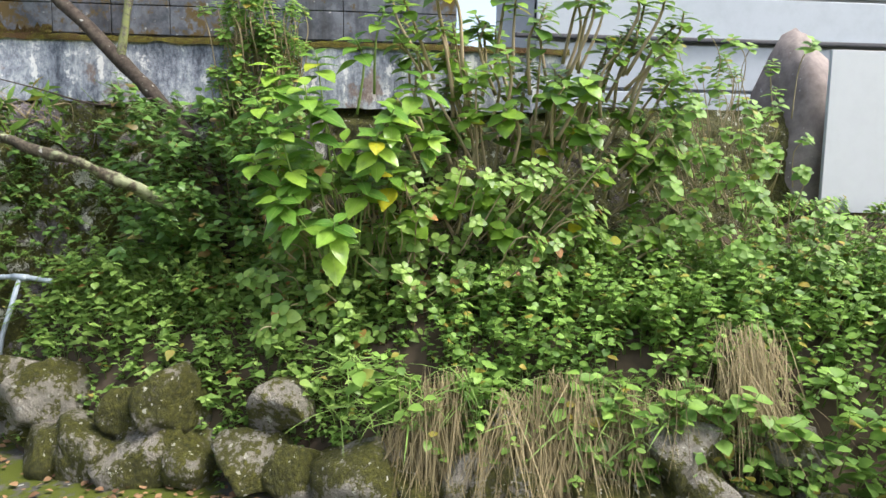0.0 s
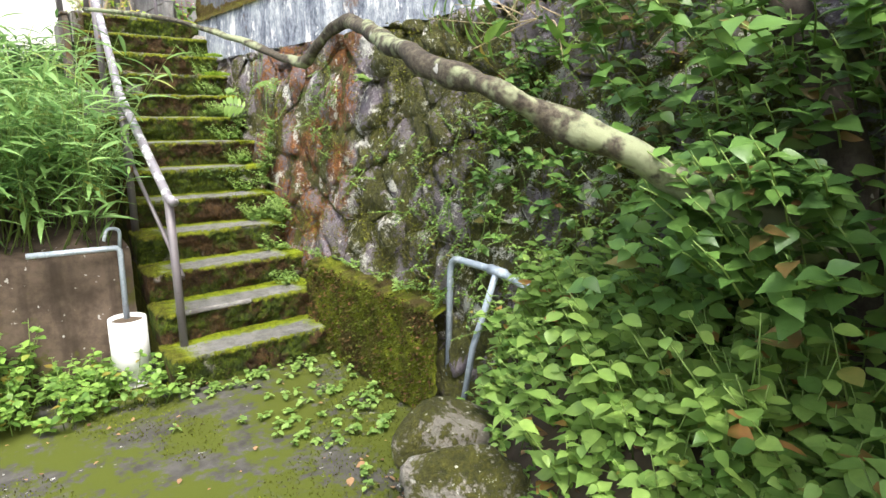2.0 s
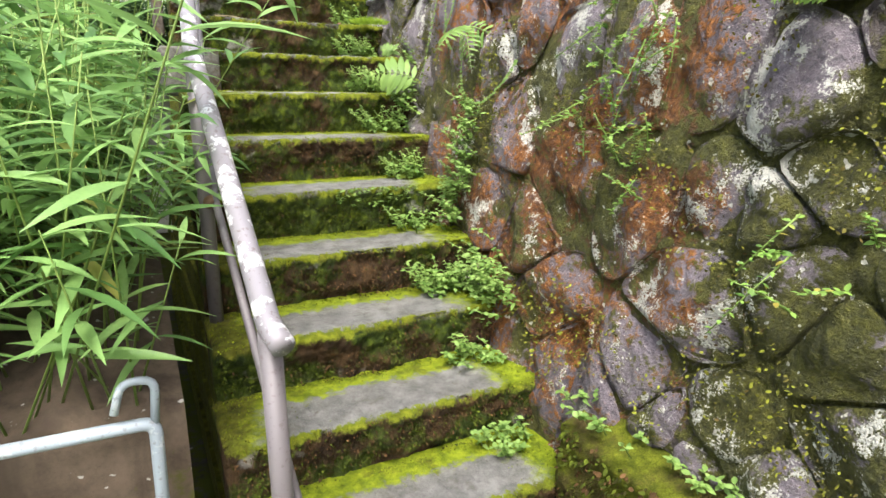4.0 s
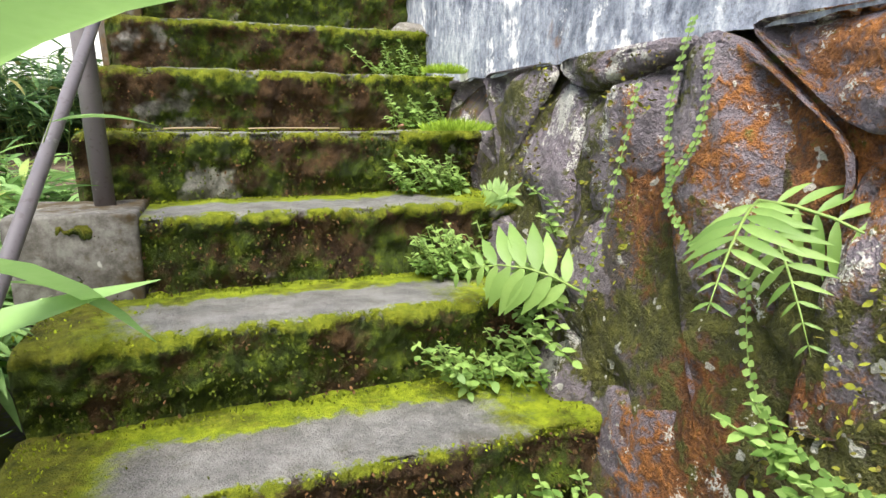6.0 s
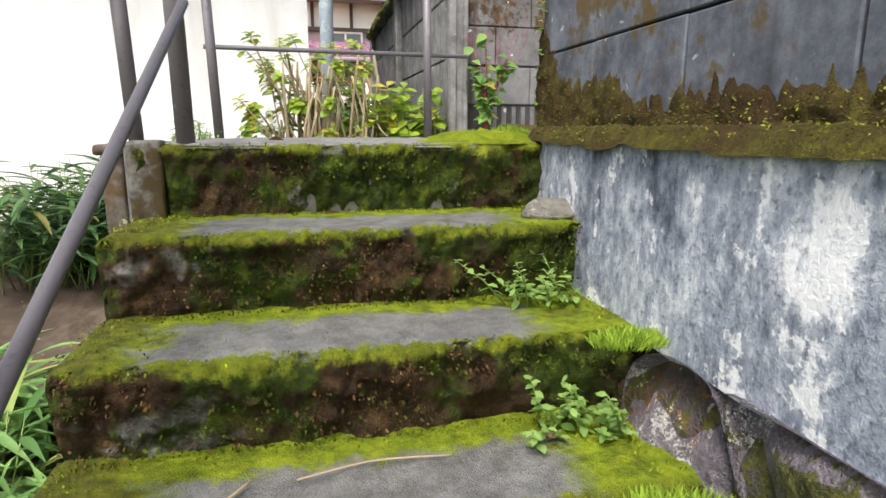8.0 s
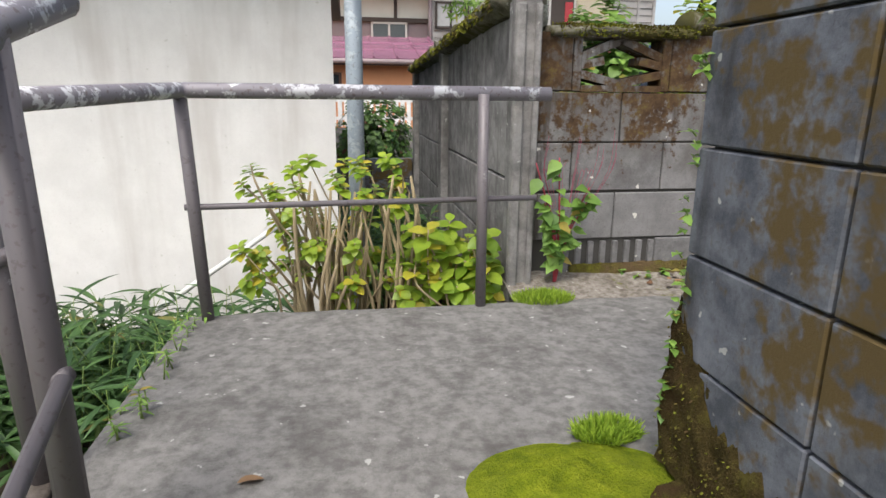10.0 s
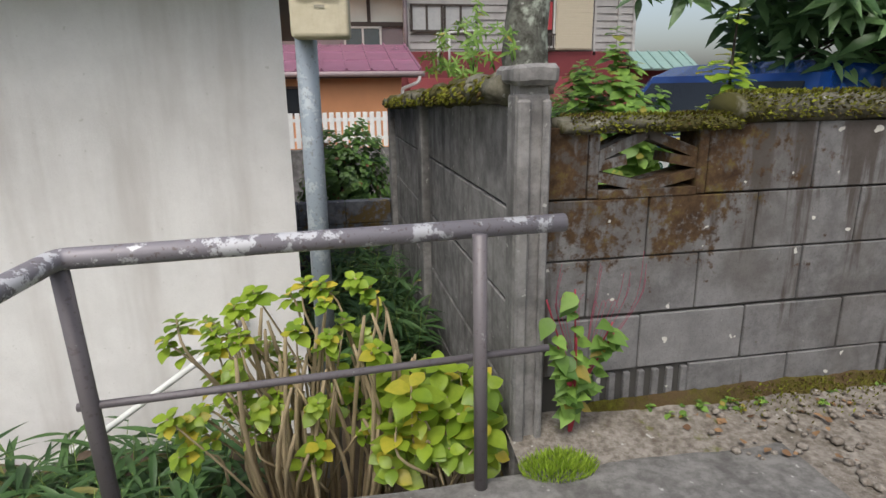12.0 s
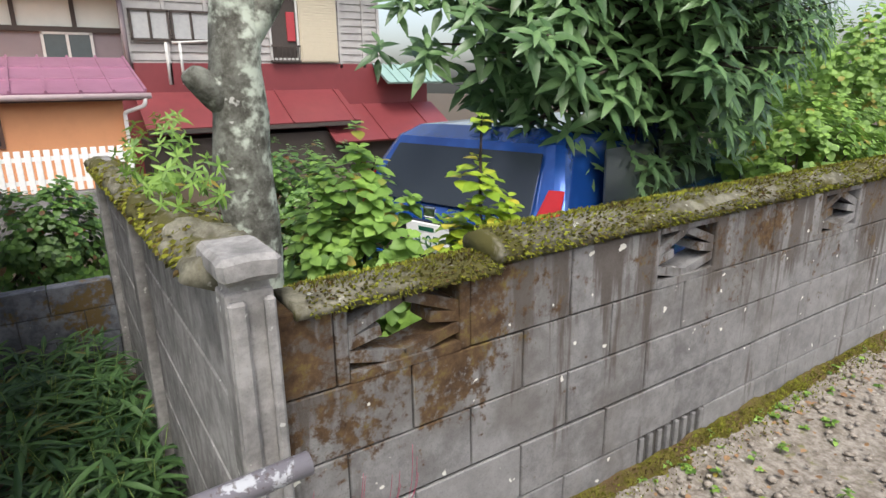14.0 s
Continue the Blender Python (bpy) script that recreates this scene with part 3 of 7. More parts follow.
def block_mesh(w, h, d, bev=0.0035, seed=0):
    bm = box_bm(0.0028, w - 0.0028, 0, d, 0.0028, h - 0.0028, bevel=bev, segs=1)
    for vtx in bm.verts:
        vtx.co += Vector((noise.noise(vtx.co * 9 + Vector((seed, 0, 0))), noise.noise(vtx.co * 9 + Vector((0, seed, 3))), noise.noise(vtx.co * 9 + Vector((5, 0, seed))))) * 0.0025
    me = bpy.data.meshes.new("block")
    bm.to_mesh(me)
    bm.free()
    return me


def dark_block_wall():
    """Block wall that stands on the retaining wall, beside the stairs."""
    wall = piece("wall_blocks", box_bm_mesh(-1.165, -1.03, -4.4, 3.53, 2.5, 4.1), M_MORTAR)
    tagged(wall, "dark damp concrete block wall beside the stairs", "wall", kind="structure")
    meshes = [block_mesh(0.4, 0.2, 0.155, seed=s) for s in range(4)]
    half = block_mesh(0.35, 0.2, 0.155, seed=9)
    for r in range(8):
        y = 3.55
        first = r % 2 == 1
        i = 0
        while y > -4.0:
            me = half if i == 0 else meshes[(r * 5 + i) % 4]
            w = 0.35 if me is half else 0.4
            b = piece("block", me, M_BLOCK_DARK)
            b.matrix_basis = Matrix.Translation((-1.185, y, 2.54 + r * 0.2)) @ pose(0, 0, 0, 0, 0, -90)
            b.parent = wall
            y -= w
            i += 1
    return wall


def block_wall():
    """Grey boundary wall in front of the parking lot, with pierced blocks in the top course."""
    wall = piece("wall_north", box_bm_mesh(-1.085, 7.0, 4.885, 4.985, 1.9, 3.245), M_MORTAR)
    tagged(wall, "old grey concrete block wall with pierced blocks and a mossy cap", "wall", kind="structure")
    meshes = [block_mesh(0.4, 0.2, 0.12, seed=s + 20) for s in range(5)]
    half = block_mesh(0.2, 0.2, 0.12, seed=31)
    zs = [2.445, 2.645, 2.85, 3.05, 3.25]
    for r, z in enumerate(zs[:4]):
        x = (-0.915 if r % 2 == 0 else -0.715) if r else -0.5
        i = 0
        if r:
            b = piece("block", block_mesh(x + 1.085, 0.2, 0.12, seed=60 + r), M_BLOCK)
            b.matrix_basis = pose(-1.085, 4.872, z)
            b.parent = wall
        else:
            x = -0.515
        if r == 0:
            # vent with upright slots at the foot
            vent = box_bm(0, 0.42, 0.05, 0.12, 0, 0.2)
            for k in range(8):
                add_box(vent, 0.01 + k * 0.055, 0.035 + k * 0.055, 0.0, 0.12, 0.03, 0.19, bevel=0.003, segs=1)
            add_box(vent, 0, 0.42, 0, 0.12, 0, 0.03)
            pv = part("vent_block", vent, M_BLOCK, wall, "block with upright vent slots")
            pv.matrix_basis = pose(-0.937, 4.87, z)
            pv2 = piece("vent_block", pv.data, M_BLOCK, wall)
            pv2.matrix_basis = pose(0.287, 4.87, z)
        while x < 6.6:
            me = meshes[(r * 3 + i) % 5]
            w = 0.2 if me is half else 0.4
            if r == 0 and abs(x - 0.285) < 0.05:
                x += 0.42
                continue
            b = piece("block", me, M_BLOCK)
            b.matrix_basis = pose(x, 4.872 + 0.002 * math.sin(i * 5 + r), z)
            b.parent = wall
            x += w
            i += 1
    # top course: pierced blocks between whole ones
    x = -0.93
    layout = [("open", 0.41)] + [("full", 0.4)] * 2 + [("open", 0.4)] + [("full", 0.4)] * 2 + [("open", 0.4)] + [("full", 0.4)] * 2 + [("open", 0.4)] + [("full", 0.4)] * 7
    b = piece("block", block_mesh(0.155, 0.225, 0.12, seed=41), M_BLOCK)
    b.matrix_basis = pose(-1.085, 4.871, 3.25)
    b.parent = wall
    tall = [block_mesh(0.4, 0.225, 0.12, seed=s + 50) for s in range(3)]
    openm, openr = pierced_mesh(), pierced_mesh()
    for i, (kind, w) in enumerate(layout):
        ob = piece("pierced_block" if kind == "open" else "block", (openm if i else openr) if kind == "open" else tall[i % 3], M_BLOCK)
        ob.matrix_basis = pose(x, 4.871, 3.25)
        ob.parent = wall
        x += w
    # cap
    def cap(x0, x1, z, h, name):
        def fn(u, v):
            a = v * 2 * math.pi
            r = 0.078 + 0.012 * fbm((u * (x1 - x0) * 7, a, x0), 4)
            return (x0 + (x1 - x0) * u, 4.935 + math.cos(a) * (r + 0.012), z + math.sin(a) * r * h)
        vv, ff = sheet(fn, int((x1 - x0) * 40), 14)
        n = 1 + int((x1 - x0) * 40)
        ff += [tuple(j * n for j in range(15)), tuple(j * n + n - 1 for j in range(14, -1, -1))]
        piece(name, mesh_of(name, vv, ff), M_CAP, wall, "rounded cap thick with yellow-green moss")
    cap(-1.03, -0.42, 3.475, 0.35, "cap")
    cap(-0.44, 2.4, 3.515, 0.62, "cap")
    cap(2.38, 6.9, 3.53, 0.55, "cap")
    return wall


def pierced_mesh():
    """A block pierced like a pine-tree screen: frame and slanting bars."""
    bm = bmesh.new()
    add_box(bm, 0.0, 0.035, 0, 0.12, 0, 0.225, bevel=0.004, segs=1)
    add_box(bm, 0.375, 0.41, 0, 0.12, 0, 0.225, bevel=0.004, segs=1)
    add_box(bm, 0.035, 0.375, 0, 0.12, 0, 0.025)
    add_box(bm, 0.035, 0.375, 0, 0.12, 0.205, 0.225)
    for (ax, az, bx, bz) in ((0.03, 0.07, 0.2, 0.03), (0.2, 0.03, 0.38, 0.07), (0.03, 0.13, 0.2, 0.2), (0.2, 0.2, 0.38, 0.13), (0.03, 0.10, 0.13, 0.12), (0.38, 0.10, 0.28, 0.12)):
        L = math.hypot(bx - ax, bz - az)
        geom = bmesh.ops.create_cube(bm, size=1, matrix=Matrix.Translation(((ax + bx) / 2, 0.06, (az + bz) / 2)) @ Matrix.Rotation(-math.atan2(bz - az, bx - ax), 4, "Y") @ Matrix.Diagonal((L, 0.10, 0.032, 1)))
    me = bpy.data.meshes.new("pierced_block")
    bm.to_mesh(me)
    bm.free()
    return me


def panel_fence():
    fence = base("fence", (-1.14, 4.73, 1.9), label="concrete panel fence with a mossy top and end post", category="fence")
    col = box_bm(-1.195, -1.092, 4.79, 4.875, 1.9, 3.575, bevel=0.008)
    add_box(col, -1.193, -1.155, 4.768, 4.792, 1.9, 3.56, bevel=0.007, segs=1)
    add_box(col, -1.118, -1.094, 4.772, 4.792, 1.9, 3.56, bevel=0.006, segs=1)
    part("post", col, M_PANEL, fence, "grooved concrete end post")
    for y in (6.52, 8.2):
        part("post", box_bm(-1.20, -1.06, y, y + 0.13, 1.9, 3.55 - 0.02 * (y - 5), bevel=0.01), M_PANEL, fence)
    for i, (y0, y1) in enumerate(((4.877, 6.518), (6.652, 8.198))):
        for r in range(5):
            z0 = 1.92 + r * 0.325
            part("panel", box_bm(-1.155, -1.10, y0, y1, z0, z0 + 0.317, bevel=0.006, segs=1), M_PANEL, fence)
    def fn(u, v):
        y = 4.90 + 3.44 * u
        a = v * 2 * math.pi
        lump = fbm((y * 6, a * 1.2, 2), 4)
        return (-1.14 + math.cos(a) * (0.10 + 0.02 * lump), y, 3.60 - 0.035 * (y - 4.7) + math.sin(a) * (0.045 + 0.02 * lump) + (0.03 * (1 if math.sin(a) > 0 else 0) * fbm((y * 12, a, 8), 3)))
    v, f = sheet(fn, 160, 16)
    f += [tuple(j * 161 for j in range(17)), tuple(j * 161 + 160 for j in range(16, -1, -1))]
    cap = box_bm(-1.206, -1.078, 4.76, 4.96, 3.60, 3.655, bevel=0.012, segs=1)
    add_box(cap, -1.185, -1.10, 4.80, 4.87, 3.56, 3.61)
    bmesh.ops.subdivide_edges(cap, edges=cap.edges[:], cuts=3, use_grid_fill=True)
    for q in cap.verts:
        q.co += 0.008 * Vector((noise.noise(q.co * 17), noise.noise(q.co * 17 + Vector((3, 0, 0))), noise.noise(q.co * 14 + Vector((0, 7, 0)))))
    part("post_cap", cap, M_PANEL, fence, "chipped concrete post cap")
    piece("cap", mesh_of("cap", v, f), M_CAP, fence, "crumbling concrete coping with moss hanging over")
    return fence


def far_low_wall():
    wall = piece("wall_far", box_bm_mesh(-4.0, -1.07, 8.34, 8.42, 1.0, 2.60), M_MORTAR)
    tagged(wall, "low dark block wall at the end of the passage", "wall", kind="structure")
    m = block_mesh(0.4, 0.2, 0.12, seed=77)
    for r in range(8):
        for i in range(8):
            b = piece("block", m, M_BLOCK_DARK)
            b.matrix_basis = pose(-4.2 + i * 0.4 + (0.2 if r % 2 else 0), 8.325, 1.05 + r * 0.2)
            b.parent = wall
    return wall


def white_building():
    house = base("house", (-4, 7, 0), label="house with smooth white rendered walls and a dark eave", category="house")
    ring = [(-8.0, 5.86), (-1.88, 5.86), (-2.7, 10.0), (-8.0, 10.0)]
    v = [(x, y, z) for z in (0.0, 4.12) for x, y in ring]
    piece("wall", mesh_of("wall", v, [(0, 1, 5, 4), (1, 2, 6, 5), (2, 3, 7, 6), (3, 0, 4, 7)], False), M_WHITE, house, "stained white rendered wall")
    bm = box_bm(-8.2, -1.86, 5.50, 10.3, 4.12, 4.26, bevel=0.015)
    part("eave", bm, plain("dark_eave_boards", (0.10, 0.075, 0.055), 0.7), house, "dark brown eave")
    bm = box_bm(-8.2, -1.90, 5.44, 5.50, 4.13, 4.21, bevel=0.012)
    part("gutter", bm, plain("green_gutter", (0.05, 0.12, 0.10), 0.5), house, "dark green gutter")
    return house


ground_sheet()
terrace()
landing()
stairs()
retaining_wall()
dark_block_wall()
block_wall()
panel_fence()
far_low_wall()
white_building()


# ---- stones ----
def stone_mesh(name, seed, sx, sy, sz, planes=11, rough=0.05, subdiv=3, tight=0.0):
    """A rounded, many-sided stone."""
    rng = random.Random(seed)
    ns = []
    for _ in range(planes):
        n = Vector((rng.gauss(0, 1), rng.gauss(0, 1), rng.gauss(0, 1))).normalized()
        ns.append((n, rng.uniform(0.62, 0.95) - tight))
    bm = bmesh.new()
    bmesh.ops.create_icosphere(bm, subdivisions=subdiv, radius=1)
    for v in bm.verts:
        d = v.co.normalized()
        r = 1.0
        for n, k in ns:
            c = n.dot(d)
            if c > 0.05:
                r = min(r, k / c)
        r += rough * fbm(d * 2.5 + Vector((seed, 0, 0)), 4)
        v.co = Vector((d.x * r * sx, d.y * r * sy, d.z * r * sz))
    me = bpy.data.meshes.new(name)
    bm.to_mesh(me)
    bm.free()
    me.polygons.foreach_set("use_smooth", [True] * len(me.polygons))
    return me


def fitted_stones(sites, bounds, joint):
    """Irregular many-sided stones that fill the plane between the bounds: each site's own outline."""
    (u0, v0), (u1, v1) = bounds
    out = []
    for i, p in enumerate(sites):
        poly = [Vector(q) for q in ((u0, v0), (u1, v0), (u1, v1), (u0, v1))]
        for k, q in enumerate(sites):
            if k == i or (q - p).length > 1.1:
                continue
            mid, way = (p + q) / 2 - (q - p).normalized() * joint, q - p
            cut = []
            for a, b in zip(poly, poly[1:] + poly[:1]):
                da, db = (a - mid).dot(way), (b - mid).dot(way)
                if da <= 0:
                    cut.append(a)
                if da * db < 0:
                    cut.append(a.lerp(b, da / (da - db)))
            poly = cut
            if len(poly) < 3:
                break
        if len(poly) >= 3:
            out.append((sum(poly, Vector((0, 0))) / len(poly), poly))
    return out


def wall_stone_mesh(c, poly, seed, bulge):
    """A stone of this outline with a broken, slightly tilted face; own axes: x into the wall."""
    rng = random.Random(seed)
    line = []
    for a, b in zip(poly, poly[1:] + poly[:1]):
        n = max(1, int((b - a).length / 0.035))
        line += [a.lerp(b, k / n) - c for k in range(n)]
    # soften the corners
    for _ in range(2):
        line = [(line[k - 1] + line[k] * 2 + line[(k + 1) % len(line)]) / 4 for k in range(len(line))]
    tu, tv = rng.uniform(-0.10, 0.10), rng.uniform(-0.10, 0.10)
    facet = [(Vector((rng.gauss(0, 1), rng.gauss(0, 1))).normalized(), rng.uniform(0.0, 0.06), rng.uniform(0.10, 0.40)) for _ in range(3)]
    v, f, n = [], [], len(line)
    for s, x in ((1.0, 0.06), (1.0, 0.012), (0.95, -0.006), (0.84, -0.016), (0.66, -0.022), (0.46, -0.025), (0.24, -0.026)):
        for q in line:
            p = q * s
            d = x * bulge + (tu * p.x + tv * p.y if x < 0.05 else 0)
            if x < 0.01:
                for w, off, slope in facet:
                    d += max(0.0, w.dot(p) - off) * slope
                d -= 0.024 * fbm(((p.x + c.x) * 7, (p.y + c.y) * 7, 0.5 * seed), 6)
            v.append((min(d, 0.06), p.x, p.y))
    rings = len(v) // n
    for r in range(rings - 1):
        for k in range(n):
            j = (k + 1) % n
            f.append((r * n + k, r * n + j, (r + 1) * n + j, (r + 1) * n + k))
    v.append((sum(q[0] for q in v[-n:]) / n - 0.002, 0, 0))
    f += [((rings - 1) * n + k, (rings - 1) * n + (k + 1) % n, len(v) - 1) for k in range(n)]
    return mesh_of("stone", v, [q[::-1] for q in f])


def wall_stones(wall):
    rng = random.Random(5)
    sites = []
    for y0, y1, dy, dz in ((-3.3, 0.10, 0.15, 0.27), (0.25, 3.3, 0.30, 0.36)):
        y, col = y0, 0
        while y < y1:
            z = 0.30 + (col % 2) * dz / 2
            while z < 2.2:
                if rng.random() < 0.82:
                    sites.append(Vector((y + rng.uniform(-0.5, 0.5) * dy - (z - 1.2) * 0.30, z + rng.uniform(-0.5, 0.5) * dz)))
                z += dz
            y += dy
            col += 1
    for i, (c, poly) in enumerate(fitted_stones(sites, ((-3.5, 0.25), (3.40, 2.075)), 0.005)):
        if c.x > 0.2 and max(q.y for q in poly) < RISE * (c.x / GO) - 0.1:
            continue
        st = piece("stone", wall_stone_mesh(c, poly, i, rng.uniform(0.3, 0.9)), M_STONE)
        st.matrix_basis = Matrix.Translation((wall_x(c.y) + rng.uniform(-0.004, 0.022) + (0.010 if c.x > 1.6 else 0), c.x, c.y)) @ Matrix.Rotation(math.atan(0.155), 4, "Y")
        st.parent = wall


def front_x(y):
    """Foot of the planted bank."""
    pts = [(-9.0, -3.7), (-6.0, -3.2), (-4.4, -2.88), (-3.3, -2.64), (-2.6, -2.52), (-2.0, -2.26), (-1.6, -1.98), (-1.25, -1.60), (-1.15, -1.50)]
    for (a, xa), (b, xb) in zip(pts, pts[1:]):
        if y <= b:
            return xa + (xb - xa) * max(0, (y - a)) / (b - a)
    return pts[-1][1]


def bank_z(x, y):
    d = max(0.0, x - front_x(y))
    s = min(1.0, d / 0.55)
    z = 0.62 * s * s * (3 - 2 * s) + 0.38 * max(0, d - 0.25)
    fade = min(1.0, max(0.0, (-1.25 - y) / 0.5))
    return (z + 0.05 * fbm((x * 3, y * 3, 1), 3)) * (0.12 + 0.88 * fade)


def bank():
    def fn(u, v):
        y = -9 + 7.88 * u
        x0 = front_x(y) - 0.02
        x = x0 + (-1.05 - x0) * v
        return (x, y, bank_z(x, y) - (0.06 if v == 0 else 0))
    v, f = sheet(fn, 160, 30)
    return tagged(piece("ground_bank", mesh_of("ground_bank", v, f), M_SOIL), "steep bank of dark soil and dead leaves under the shrubs", "bank", kind="structure")


def stone_border():
    thing = base("stone_border", (-2.5, -3, 0), label="row of mossy rough fieldstones along the foot of the bank", category="stone border", kind="structure")
    rng = random.Random(11)
    forms = [stone_mesh("stone", 90 + s, 0.21, 0.25, 0.19, planes=9, rough=0.05, tight=0.12, subdiv=4) for s in range(6)]
    y = -1.35
    while y > -8:
        st = piece("stone", forms[rng.randrange(6)], M_KERB)
        sc = rng.uniform(0.75, 1.25) * (0.6 if y > -2.1 else 1.0)
        st.matrix_basis = pose(front_x(y) + rng.uniform(0.02, 0.09), y, 0.08 + 0.03 * rng.random(), rng.uniform(-15, 15), rng.uniform(-15, 15), rng.uniform(0, 360)) @ Matrix.Diagonal((sc, sc, sc * 1.05, 1))
        st.parent = thing
        st.matrix_parent_inverse = thing.matrix_basis.inverted()
        for tier in range(int(rng.random() < 0.75 and y < -1.75) if y > -2.9 else int(rng.random() < 0.3)):
            st = piece("stone", forms[rng.randrange(6)], M_KERB)
            sc = rng.uniform(0.7, 1.1)
            st.matrix_basis = pose(front_x(y) + rng.uniform(0.12, 0.2) + 0.15 * tier, y + 0.12 - 0.1 * tier, 0.31 + 0.22 * tier + 0.07 * rng.random() - (0.2 * (tier + 0.3) if y > -1.6 else 0), rng.uniform(-25, 25), rng.uniform(-15, 15), rng.uniform(0, 360)) @ Matrix.Diagonal((sc, sc, sc * 1.1, 1))
            st.parent = thing
            st.matrix_parent_inverse = thing.matrix_basis.inverted()
        y -= rng.uniform(0.24, 0.32)
    return thing


def plinth():
    def fn(u, v):
        y = -1.18 + 1.45 * u
        a = v * math.pi / 2 * 1.0
        top = 0.62
        if v < 0.6:
            p = Vector((-1.61, y, top * 0.93 * v / 0.6))
        else:
            t = (v - 0.6) / 0.4
            p = Vector((-1.61 + 0.05 * min(1, t * 3) + 0.22 * t, y, top * 0.93 + 0.045 * min(1, t * 2.5)))
        lump = fbm((y * 7, p.z * 7, 3), 5)
        return p + Vector((-0.022, 0, 0.008)) * lump
    v, f = sheet(fn, 90, 40)
    tagged(piece("wall_plinth", mesh_of("wall_plinth", v, f), M_MOSS), "low plinth covered with shaggy moss at the wall's foot", "plinth", kind="structure")


# ---- plants ----
def add_tubes(lines, segs=4):
    vs, fs = [], []
    for pts, r0, r1 in lines:
        n = len(pts)
        v, f = tube_data(pts, [r0 + (r1 - r0) * i / (n - 1) for i in range(n)], segs)
        o = len(vs)
        vs += v
        fs += [tuple(k + o for k in q) for q in f]
    return vs, fs


def weeds(name, spots, height, per, size, form, leaf_mat, stem_mat, label, lean=(-0.35, 0, 0), kind="stuff", category="weeds", start=0.3):
    """Low plants: each spot gets a stem with leaves along it."""
    pos, tips, ups, sizes, lines = [], [], [], [], []
    lean = np.array(lean)
    for s in spots:
        s = np.array(s, float)
        h = RNG.uniform(*height)
        d = np.array([RNG.normal(0, 0.22), RNG.normal(0, 0.22), 1.0]) + lean * RNG.uniform(0.3, 1.2)
        d /= np.linalg.norm(d)
        droop = np.array([lean[0], lean[1], -0.3]) * h * 0.35
        pts = [s + d * h * t + droop * t * t for t in (0, 0.5, 1.0)]
        lines.append(([tuple(p) for p in pts], 0.0025 + 0.004 * h, 0.0015))
        n = max(2, int(RNG.integers(per[0], per[1] + 1)))
        a0 = RNG.uniform(0, 6.28)
        for i in range(n):
            t = start + (1 - start) * (i + 0.5) / n
            p = s + d * h * t + droop * t * t
            a = a0 + i * 2.4
            pos.append(p)
            tips.append((math.cos(a), math.sin(a), RNG.normal(0.1, 0.3)))
            ups.append((RNG.normal(0, 0.25) + lean[0] * 0.6, RNG.normal(0, 0.25), 1))
            sizes.append(RNG.uniform(*size) * (1.1 - 0.35 * t))
    thing = base(name, tuple(spots[0]), label=label, category=category, kind=kind)
    v, f = add_tubes(lines, 3)
    piece("stems", mesh_of("stems", v, f), stem_mat, thing)
    piece("leaves", leaf_mesh("leaves", form, pos, tips, ups, sizes), leaf_mat, thing)
    return thing


def whorl(p, axis, n, size, rng, spread=0.5):
    """Leaves round the end of a twig."""
    axis = Vector(axis).normalized()
    a = axis.orthogonal().normalized()
    b = axis.cross(a)
    out = []
    a0 = rng.uniform(0, 6.28)
    for i in range(n):
        t = a0 + i * 2.3999
        out_d = a * math.cos(t) + b * math.sin(t)
        layer = i / n
        tip = out_d + axis * (0.75 - 1.1 * layer + rng.uniform(-0.15, 0.15)) * spread
        out.append((Vector(p) - axis * 0.10 * layer * (size / 0.15), tip, axis + out_d * 0.15, size * rng.uniform(0.7, 1.0) * (0.65 + 0.5 * layer)))
    return out


